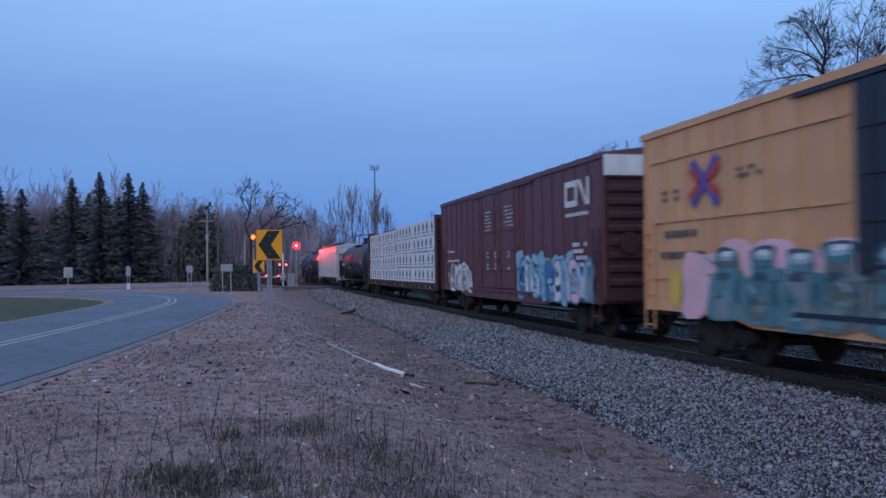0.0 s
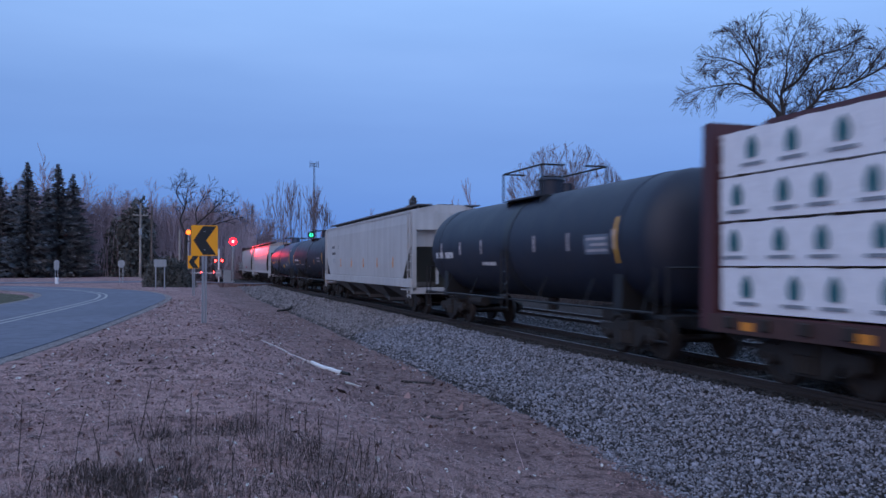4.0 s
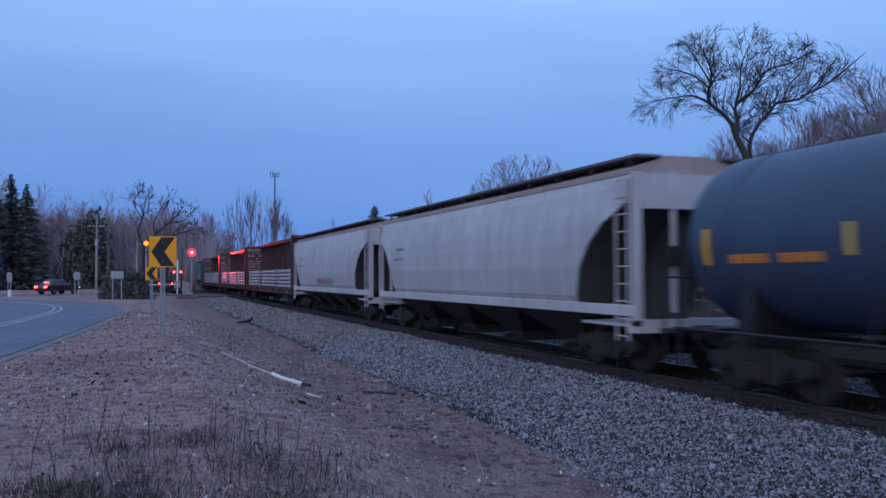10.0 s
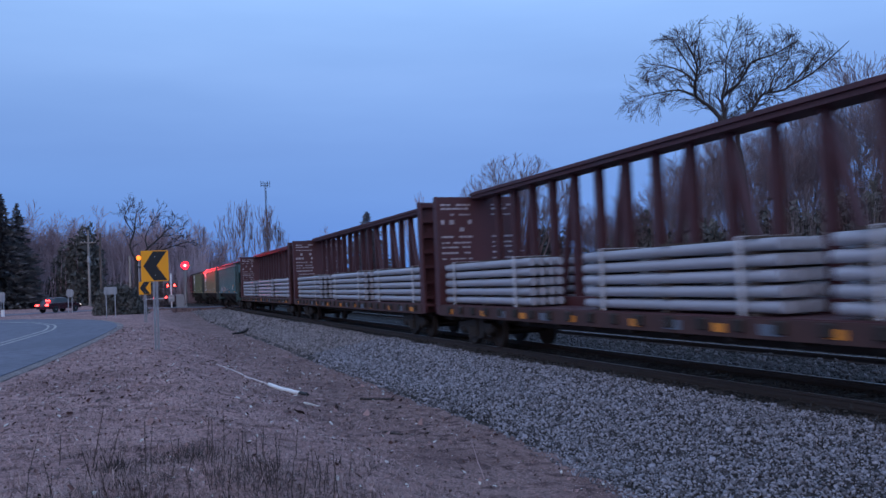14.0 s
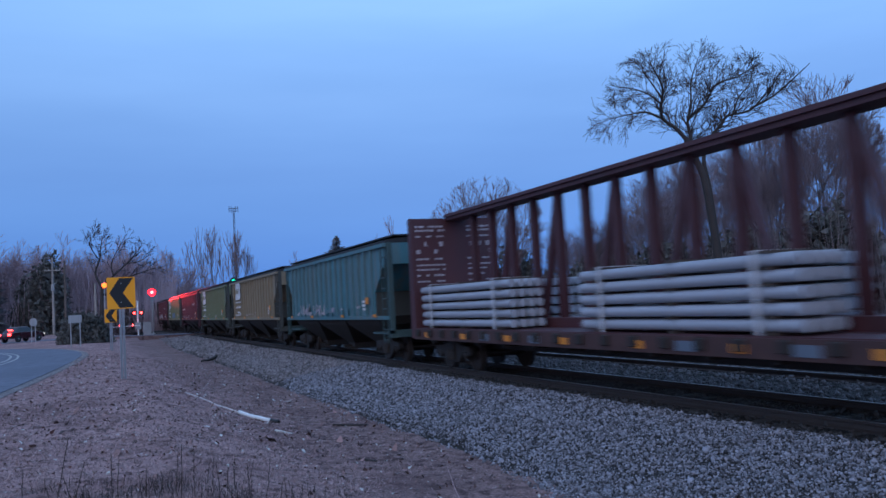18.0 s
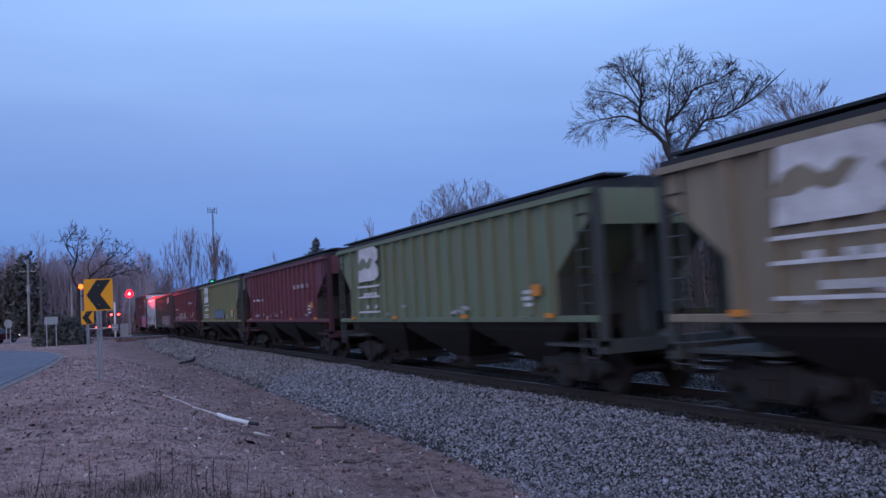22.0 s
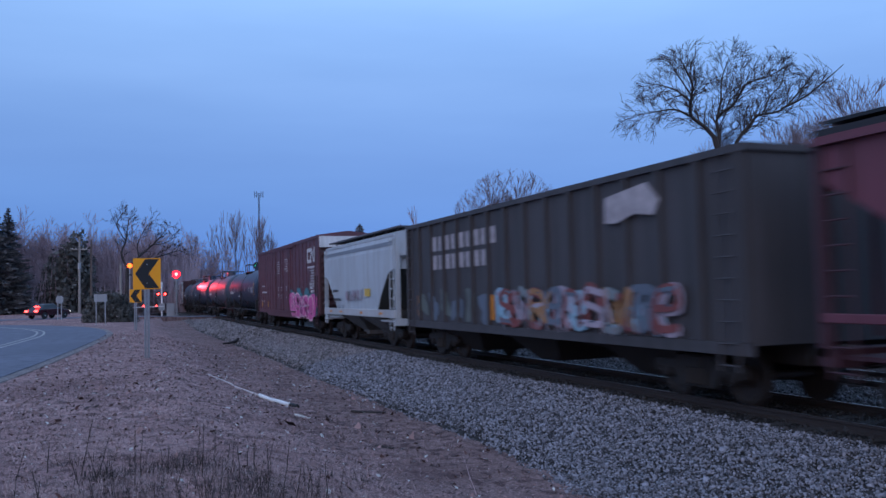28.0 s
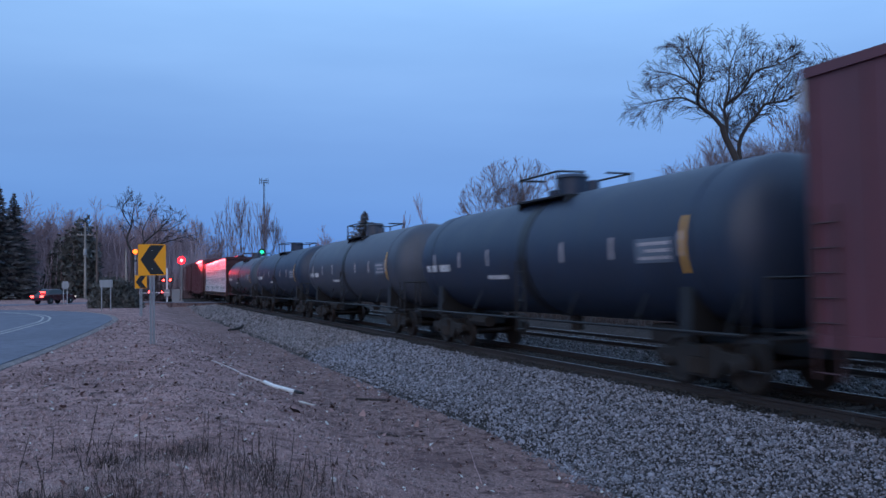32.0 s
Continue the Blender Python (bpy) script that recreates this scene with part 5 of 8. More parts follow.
def hooded_row(car, y0, y1, z0, z1, seed, count, coats, cloud, x=-1.60):
    """A row of tall rounded forms with pale domed tops, dark hollows and mottled coats on a pink cloud."""
    rng = random.Random(seed)
    w, h = (y1 - y0) / count, z1 - z0
    depth = x
    for k in range(count + 1):
        depth -= 0.0004
        paint(car, "sprayed_cloud", [blob_outline(y0 + (k + 0.3) * w, z0 + h * 0.56, w * 0.75, h * rng.uniform(0.38, 0.48), seed + k, 24, 0.14)], cloud, depth, "ragged sprayed background colour")
    for k in range(count):
        c, top = y0 + (k + 0.5) * w + rng.uniform(-0.08, 0.08) * w, z0 + h * rng.uniform(0.88, 1.0)
        for name, dy, zc, ry, rz, coat in (("sprayed_rim", 0, z0 + h * 0.34, 0.66, h * 0.36, coats[(k + 1) % len(coats)]), ("sprayed_form", 0.04, z0 + h * 0.30, 0.54, h * 0.30, coats[k % len(coats)]),
                                           ("sprayed_form", 0, z0 + h * 0.60, 0.36, h * 0.30, coats[(k + 1) % len(coats)]), ("sprayed_form", 0.05, z0 + h * 0.58, 0.26, h * 0.24, coats[k % len(coats)]),
                                           ("sprayed_rim", 0, top - h * 0.10, 0.34, h * 0.14, M_SPDEEPT), ("sprayed_form", 0, top - h * 0.12, 0.29, h * 0.11, coats[(k + 2) % len(coats)]),
                                           ("sprayed_cap", -0.02, top - h * 0.08, 0.24, h * 0.06, M_SPBLUE), ("sprayed_cap", -0.04, top - h * 0.05, 0.19, h * 0.036, M_MARKW),
                                           ("sprayed_shade", 0.10, z0 + h * 0.60, 0.20, h * 0.06, M_SPDARK), ("sprayed_shade", -0.34, z0 + h * 0.40, 0.10, h * 0.16, M_SPDEEPT), ("sprayed_shade", 0.3, z0 + h * 0.24, 0.12, h * 0.10, M_SPDARK),
                                           ("sprayed_form", 0.16, z0 + h * 0.16, 0.24, h * 0.13, coats[(k + 3) % len(coats)]), ("sprayed_cap", 0.12, z0 + h * 0.20, 0.16, h * 0.05, M_SPGREY2)):
            depth -= 0.0005
            paint(car, name, [blob_outline(c + dy * w, zc, ry * w, rz, rng.randrange(999), 20, 0.09)], coat, depth)
        for q in range(7):
            depth -= 0.0003
            y, z = c + rng.uniform(-0.5, 0.5) * w, z0 + h * rng.uniform(0.05, 0.8)
            g = rng.uniform(0, 3.14)
            paint(car, "sprayed_glint", [stroke((y, z), (y + math.cos(g) * 0.28, z + math.sin(g) * 0.2), rng.uniform(0.015, 0.04))], (M_SPBLUE, M_SPDEEPT, M_SPGREY2, coats[q % len(coats)])[q % 4], depth)


def scrawl(car, y0, y1, z0, z1, seed, count, material, x=-1.615, t=0.03):
    """Thin looping sprayed lines."""
    rng = random.Random(seed)
    for k in range(count):
        c = y0 + (y1 - y0) * (k + rng.uniform(0.2, 0.8)) / count
        pts = [(c + rng.uniform(-0.2, 0.2), z0 + (z1 - z0) * (0.1 + 0.8 * (j % 2)) + rng.uniform(-0.05, 0.05)) for j in range(4)]
        paint(car, "sprayed_scrawl", [tube_outline(pts, t * rng.uniform(0.6, 1.3))], material, x - 0.0005 * k, "thin sprayed scrawl")


# ---- train: consist ----
# yellow boxcar
c = boxcar(-0.9, 17.5, M_TBOX, "faded yellow boxcar with sprayed graffiti and a dark door", 4.95, 1.02, M_TBOX, M_TBOX, door=(-2.4, 2.4), doorm=M_DOORK)
bm = bmesh.new()
box(bm, -1.592, -1.55, -0.42, 0.42, -0.035, 0.035)
belt = mesh("panel_rib", bm, M_TBOX)
for z in (1.75, 2.97, 4.3):
    for k in range(7):
        part("panel_rib", belt, None, c, at=(0, 2.97 + k * 0.9, z))
for k, (p, q) in enumerate((((7.05, 4.12), (6.1, 3.22)), ((6.1, 4.12), (7.05, 3.22)))):
    paint(c, "emblem", [stroke(p, q, 0.10)], M_LOGOB, -1.588 - 0.004 * k, "crossed blue emblem bar")
for side in (-1, 1):
    for up in (-1, 1):
        paint(c, "emblem", [stroke((6.575 + side * 0.52, 3.67 + up * 0.30), (6.575 + side * 0.14, 3.67 + up * 0.02), 0.085)], M_SPRED, -1.598, "red emblem bar between the blue ones")
bars(c, "reporting_mark", 6.9, 8.2, 2.55, 2.8, 1, 5, M_MARKD, x=-1.585, fill=1)
bars(c, "reporting_mark", 6.6, 8.4, 2.1, 2.35, 1, 7, M_MARKD, x=-1.585, fill=0.9)
bars(c, "small_lettering", 7.6, 8.3, 3.35, 3.65, 2, 3, M_MARKD, x=-1.585)
bars(c, "small_lettering", 4.7, 5.5, 3.6, 3.85, 2, 4, M_MARKD, x=-1.585)
hooded_row(c, -0.9, 6.2, 0.95, 2.35, 21, 7, (M_SPTEAL, M_SPGREYT, M_SPTEAL, M_SPOLIVE, M_SPGREY2), M_PINKL, x=-1.60)
paint(c, "sprayed_patch", [blob_outline(7.0, 1.5, 0.5, 0.55, 5)], M_PINKL, -1.594, "pale pink sprayed patch")
paint(c, "sprayed_patch", [blob_outline(7.75, 1.55, 0.28, 0.33, 6)], M_SPYEL, -1.594, "yellow sprayed patch")

# brown boxcar with white end panel
def brown_boxcar(y0, y1, label, tag):
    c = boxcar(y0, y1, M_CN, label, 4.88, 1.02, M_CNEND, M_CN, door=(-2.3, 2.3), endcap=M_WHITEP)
    f = -(y1 - y0) / 2
    a = f + 0.8
    paint(c, "emblem", ring_outline(a + 0.80, a + 1.72, 3.66, 4.38, 0.17), M_MARKW, -1.585, "white squared ring emblem")
    paint(c, "emblem", [[(a, 3.66), (a + 0.17, 3.66), (a + 0.17, 4.40), (a, 4.40)], [(a + 0.05, 3.66), (a + 0.26, 3.66), (a + 0.78, 4.38), (a + 0.60, 4.38)]], M_MARKW, -1.587, "white slanted emblem bars")
    bars(c, "reporting_mark", a + 0.1, a + 1.7, 3.36, 3.52, 1, 6, M_MARKW, x=-1.585, fill=1, gap=0.2)
    for k in range(6):
        bars(c, "door_lettering", -1.85 + 0.08 * (k % 3), -0.85, 3.40 + k * 0.13, 3.48 + k * 0.13, 1, 7, M_MARKW, x=-1.645, fill=0.85, seed=30 + k)
        bars(c, "door_lettering", 0.7 + 0.1 * (k % 2), 1.5, 3.35 + k * 0.13, 3.42 + k * 0.13, 1, 6, M_MARKW, x=-1.645, fill=0.75, seed=40 + k)
    bars(c, "reporting_mark", 6.4, 7.6, 2.62, 2.78, 1, 5, M_MARKW, x=-1.585, fill=0.9, seed=8, gap=0.3)
    bars(c, "reporting_mark", 5.6, 7.6, 2.22, 2.38, 1, 7, M_MARKW, x=-1.585, fill=0.85, seed=12, gap=0.3)
    bars(c, "small_lettering", 6.6, 7.6, 1.65, 1.85, 3, 6, M_MARKW, x=-1.585, fill=0.5, seed=13)
    bars(c, "small_lettering", a + 0.2, a + 1.2, 1.6, 2.7, 6, 4, M_MARKW, x=-1.585, fill=0.6, seed=9)
    for y in (-6.5, 5.2, 7.4):
        bm = bmesh.new()
        box(bm, -1.592, -1.58, y - 0.05, y + 0.05, 1.35, 1.75)
        part("reflector", bm, M_MARKY, c, "yellow reflector")
    for y in (-1.3, 0.25, 1.2):
        bars(c, "door_stencil", y - 0.10, y + 0.10, 1.75, 2.6, 6, 1, M_MARKW, x=-1.645, fill=0.6, seed=int(y * 10) + 50)
    return c


c = brown_boxcar(19.7, 37.4, "mineral brown boxcar with white lettering and pale blue graffiti", 0)
piece(c, -6.6, -2.4, 1.05, 2.3, 61, 7, (M_SPBLUE, M_MARKW, M_SPDEEP, M_SPBLUE), M_MARKW, M_SPDEEP, M_SPBLUE)
piece(c, -8.3, -6.7, 1.05, 2.2, 63, 3, (M_MARKG, M_SPBLUE, M_PINKL), M_MARKW, M_SPDEEP)
for k, (y, z, ry, rz) in enumerate(((4.0, 1.45, 0.5, 0.42), (4.8, 1.7, 0.45, 0.55), (5.5, 1.5, 0.55, 0.5), (6.2, 1.65, 0.45, 0.5), (6.7, 1.35, 0.4, 0.35))):
    paint(c, "sprayed_cloud", [blob_outline(y, z, ry, rz, 70 + k, 24, 0.12)], M_MARKW, -1.60 - 0.0005 * k, "chalky white sprayed block")
piece(c, 3.8, 6.9, 1.12, 2.1, 71, 5, (M_MARKW, M_SPGREY2, M_MARKW), M_SPYEL, M_MARKF, x=-1.605, heavy=0.75)

# wrapped lumber
centerbeam(38.9, 61.4, M_CBEAM, "oxide red centerbeam flatcar loaded with wrapped lumber", deck=1.22)
lumber_loads(38.9, 61.4, 3)

REFLECT = [(-6.2, -6.1, 2.4, 2.95), (-4.0, -3.9, 2.4, 2.95), (-2.0, -1.9, 2.4, 2.95), (2.0, 2.1, 2.4, 2.95), (4.0, 4.1, 2.4, 2.95), (6.0, 6.1, 2.4, 2.95)]


def dressed_tank(y0, y1, paintm, label, panel=True, strips=None, marks=True, rail=0.43, reach=1.0):
    c = tank(y0, y1, paintm, label, rail=rail, reach=reach)
    if not marks:
        return c
    h = (y1 - y0) / 2
    k = h / 8.2
    for a, b, p, q in REFLECT:
        on_shell(c, "reflector_strip", [(a * k, b * k, p, q - 0.12)], strips or M_MARKF)
    on_shell(c, "reflector_strip", [(-h + 1.9, -h + 2.02, 2.1, 3.1)], M_MARKY, label="yellow reflective strip")
    if panel:
        on_shell(c, "stencil_panel", [(-h + 2.3, -h + 3.4, 2.3, 2.75)], M_SPGREY, label="grey stencil panel")
        for j in range(3):
            on_shell(c, "lettering", [(-h + 2.35, -h + 3.3 - 0.2 * (j % 2), 2.36 + 0.13 * j, 2.42 + 0.13 * j)], M_MARKF)
    on_shell(c, "reporting_mark", [(h - 3.4 + 0.22 * j, h - 3.24 + 0.22 * j, 2.3, 2.5) for j in range(9) if j != 4], M_MARKW)
    on_shell(c, "reporting_mark", [(1.0 + 0.2 * j, 1.14 + 0.2 * j, 2.05, 2.15) for j in range(6)], M_MARKW)
    return c


dressed_tank(62.4, 78.9, M_TANKK, "black tank car with a railed platform", rail=0.70, reach=1.4)
c = hopper(80.2, 100.5, M_HCREAM, "pale grey covered hopper car with white sill", ((1.34, 1.75, 1.50), (1.55, 1.6, 1.57), (2.2, 0.95, 1.6), (2.8, 0.40, 1.6), (3.75, 0.34, 1.6), (4.22, 0.32, 1.55)), 1.42, 4.22, 4.5, brace=False, rail=True, sill=0.26, sillmat=M_HSILL, bays=4, hatch_mat=M_ENDDK, w=1.6, endmat=M_HCREAM, panel=M_HCREAM)
bars(c, "reporting_mark", 6.9, 7.8, 2.98, 3.22, 1, 4, M_MARKD, x=-1.605, fill=1, gap=0.3)
bars(c, "reporting_mark", 6.6, 7.8, 2.62, 2.86, 1, 6, M_MARKD, x=-1.605, fill=1, gap=0.3)
bars(c, "small_lettering", 6.7, 7.6, 2.2, 2.42, 2, 5, M_MARKG, x=-1.605, fill=0.6)
bars(c, "small_lettering", 5.6, 5.9, 3.0, 3.2, 2, 2, M_MARKG, x=-1.605, fill=1)
bm = bmesh.new()
for y in (-7, -4, -1, 2, 5):
    box(bm, -1.61, -1.59, y - 0.06, y + 0.06, 1.95, 2.4)
part("reflector", bm, M_MARKO, c)
c = dressed_tank(101.0, 117.1, M_TANKK, "black tank car with white lettering", False, marks=False)
for y in (-3.1, 0.65, 3.7):
    on_shell(c, "reflector_strip", [(y - 0.07, y + 0.07, 2.15, 2.48)], M_MARKO, label="orange reflective strip")
for y in (-6.5, 7.3):
    on_shell(c, "reflector_strip", [(y - 0.07, y + 0.07, 2.2, 2.85)], M_MARKY, label="yellow reflective strip")
on_shell(c, "reporting_mark", [(4.6 + 0.21 * j, 4.76 + 0.21 * j, 2.36, 2.52) for j in range(9) if j != 4], M_MARKW)
on_shell(c, "reporting_mark", [(4.6 + 0.15 * j, 4.70 + 0.15 * j, 2.10, 2.17) for j in range(11)], M_MARKF)
on_shell(c, "small_lettering", [(2.2 + 0.14 * j, 2.31 + 0.14 * j, 2.06, 2.13) for j in range(6)], M_MARKF)
on_shell(c, "stencil_panel", [(-0.6, 0.3, 1.95, 2.03), (-5.6, -4.4, 2.3, 2.36), (-5.6, -4.4, 2.5, 2.56)], M_MARKF)
c = dressed_tank(117.9, 133.9, M_TANKB, "faded blue tank car with yellow placard", False, marks=False)
on_shell(c, "placard", [(-2.9, -2.05, 1.88, 2.10)], M_MARKY, label="yellow placard")
on_shell(c, "reporting_mark", [(4.1 + 0.22 * j, 4.26 + 0.22 * j, 2.22, 2.36) for j in range(9) if j != 4], M_MARKO, label="orange lettering")
for y, lo, hi in ((-6.8, 2.15, 2.95), (6.6, 2.2, 2.8)):
    on_shell(c, "reflector_strip", [(y - 0.07, y + 0.07, lo, hi)], M_MARKY, label="yellow reflective strip")
for y in (-0.9, 1.6, 3.6):
    on_shell(c, "reflector_strip", [(y - 0.06, y + 0.06, 2.3, 2.75)], M_SPYEL, label="faded yellow strip")
on_shell(c, "stencil_panel", [(-6.45, -5.5, 2.1, 2.55)], M_SPGREY, label="pale grey stencil panel")
on_shell(c, "stencil_panel", [(-4.75, -4.4, 1.98, 2.2)], M_MARKW)
on_shell(c, "lettering", [(-7.2 + 0.14 * j, -7.09 + 0.14 * j, 3.2, 3.3) for j in range(5)], M_MARKF)
ROUND = ((1.30, 2.3, 1.42), (1.6, 2.2, 1.56), (2.2, 1.95, 1.63), (2.7, 1.55, 1.63), (3.1, 1.05, 1.60), (3.3, 0.55, 1.57), (3.45, 0.32, 1.54), (3.8, 0.3, 1.46), (4.08, 0.3, 1.36))
for y0, y1, g in ((134.6, 152.4, 0), (153.8, 170.9, 1)):
    c = hopper(y0, y1, M_HGREY, "light grey round-sided covered hopper car, rust stained", ROUND, 1.38, 4.08, 4.42, brace=False, sill=0.14, sillmat=M_HSILL, bays=4, hatch_mat=M_ENDDK, w=1.5, endmat=M_HGREY, roofm=M_HROOF, panel=M_HGREY)
    h = (y1 - y0) / 2
    bars(c, "reporting_mark", h - 3.6, h - 2.6, 2.9, 3.05, 1, 4, M_MARKG, x=-1.625, fill=1)
    bars(c, "reporting_mark", h - 3.6, h - 2.4, 2.55, 2.7, 1, 6, M_MARKG, x=-1.635, fill=1)
    if g:
        scrawl(c, -2.6, 1.6, 1.62, 1.98, 91, 9, M_PINKWASH, -1.628, 0.04)
        scrawl(c, -1.0, 1.2, 1.66, 1.92, 93, 4, M_SPRED, -1.634, 0.02)

for k, (y0, y1) in enumerate(((171.9, 193.9), (194.9, 217.8), (218.8, 242.0))):
    centerbeam(y0, y1, M_CBEAM, "oxide red centerbeam flatcar loaded with grey pipe")
    pipe_loads(y0, y1, k + 5)

BNLEV = ((1.56, 1.5, 1.56), (2.45, 1.5, 1.56), (3.55, 0.14, 1.56), (4.08, 0.12, 1.56))
CUTLEV = ((1.56, 1.75, 1.56), (2.5, 1.7, 1.56), (3.35, 0.3, 1.56), (3.45, 0.14, 1.56), (4.08, 0.12, 1.56))


def ribbed(y0, y1, body, label, emblem, endm=None):
    c = hopper(y0, y1, body, label, CUTLEV if emblem == 2 else BNLEV, 1.56, 4.08, 4.27, ribs=17, bays=3, hatch_mat=M_ENDDK, w=1.56, endmat=endm or body, sill=0.05, brace=False, panel=body, roofm=M_ROOFDK)
    h = (y1 - y0) / 2
    if emblem == 1:
        a = h - 3.45
        block = ((0.05, 0.0), (0.85, 0.02), (1.0, 0.14), (1.0, 0.36), (0.88, 0.5), (1.0, 0.6), (1.0, 0.84), (0.85, 0.98), (0.12, 1.0), (0.08, 0.5))
        slash = ((0.0, 0.36), (0.16, 0.62), (0.32, 0.70), (0.50, 0.52), (0.64, 0.68), (0.76, 0.60), (0.62, 0.38), (0.50, 0.34), (0.38, 0.42), (0.24, 0.34))
        for k, (shape, coat) in enumerate(((block, M_MARKW), (slash, body))):
            paint(c, "emblem", [[(a + 1.02 - 2.04 * u, 2.82 + 1.14 * v) for u, v in shape]], coat, -1.66 - 0.004 * k, "worn white block emblem" if not k else "slanted gap in the emblem")
        for z in (2.66, 2.32, 1.84):
            paint(c, "stripe", [[(a - 1.02, z - 0.03), (a + 1.02, z - 0.03), (a + 1.02, z + 0.03), (a - 1.02, z + 0.03)]], M_MARKW, -1.66, "thin white stripe")
        bars(c, "reporting_mark", a - 0.8, a + 0.8, 2.28, 2.5, 1, 5, M_MARKW, x=-1.66, fill=0.6, seed=int(y0))
        bars(c, "reporting_mark", a - 0.8, a + 0.8, 1.9, 2.1, 1, 6, M_MARKW, x=-1.66, fill=0.5, seed=int(y0) + 1)
    elif emblem == 2:
        bars(c, "reporting_mark", -h + 2.5, -h + 5.3, 2.86, 3.14, 1, 4, M_MARKF, x=-1.66, fill=1, gap=0.6)
        bars(c, "reporting_mark", h - 5.0, h - 2.6, 2.5, 2.7, 1, 6, M_MARKW, x=-1.66, fill=0.7)
    for y in (-6.4, -2.4, 2.4, 6.4):
        bm = bmesh.new()
        box(bm, -1.665, -1.64, y - 0.16, y + 0.16, 1.60, 1.70)
        part("reflector", bm, M_MARKO, c, "orange reflector low on the side")
    bars(c, "consolidated_stencil", -h + 2.3, -h + 2.8, 1.82, 2.22, 3, 1, M_MARKW, x=-1.66, fill=1)
    paint(c, "placard", [[(-h + 2.0, 2.06), (-h + 2.34, 2.06), (-h + 2.34, 2.30), (-h + 2.0, 2.30)]], M_MARKO, -1.66, "orange reflective placard")
    for k in range(14):
        rng = random.Random(int(y0) + k)
        if rng.random() < 0.5:
            y = rng.uniform(-h + 3, h - 3)
            paint(c, "scuff", [blob_outline(y, 1.85 + rng.uniform(-0.1, 0.15), rng.uniform(0.06, 0.2), 0.05, k + int(y0), 10, 0.3)], M_MARKF, -1.658)
    return c


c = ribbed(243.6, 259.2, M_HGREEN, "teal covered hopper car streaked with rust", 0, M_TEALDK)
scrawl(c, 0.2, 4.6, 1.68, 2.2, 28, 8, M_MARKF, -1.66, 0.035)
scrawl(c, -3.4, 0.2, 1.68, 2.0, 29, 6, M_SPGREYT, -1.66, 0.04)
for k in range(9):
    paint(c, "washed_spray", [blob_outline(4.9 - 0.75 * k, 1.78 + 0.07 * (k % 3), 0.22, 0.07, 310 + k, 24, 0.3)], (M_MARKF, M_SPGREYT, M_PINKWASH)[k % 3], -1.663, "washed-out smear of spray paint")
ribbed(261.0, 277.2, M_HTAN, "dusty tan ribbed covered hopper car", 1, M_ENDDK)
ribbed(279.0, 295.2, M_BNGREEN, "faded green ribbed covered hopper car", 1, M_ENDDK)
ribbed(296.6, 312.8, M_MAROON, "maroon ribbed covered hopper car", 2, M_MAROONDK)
c = ribbed(314.2, 330.1, M_BNPALE, "pale olive covered hopper car with blue graffiti", 1, M_ENDDK)
for k in range(5):
    paint(c, "washed_spray", [blob_outline(-2.2 + 0.75 * k, 1.98 + 0.08 * (k % 2), 0.42, 0.26, 330 + k, 26, 0.2)], M_SPWASHB, -1.66 - 0.0006 * k, "washed-out blue spray paint")
scrawl(c, -2.4, 1.0, 1.75, 2.25, 34, 6, M_SPGREYB, -1.665, 0.03)
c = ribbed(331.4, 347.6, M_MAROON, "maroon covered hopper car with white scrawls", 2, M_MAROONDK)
scrawl(c, -1.4, 3.4, 1.68, 2.3, 35, 9, M_MARKW, -1.66, 0.035)
scrawl(c, 3.6, 6.4, 1.7, 2.0, 36, 6, M_MARKF, -1.66, 0.022)


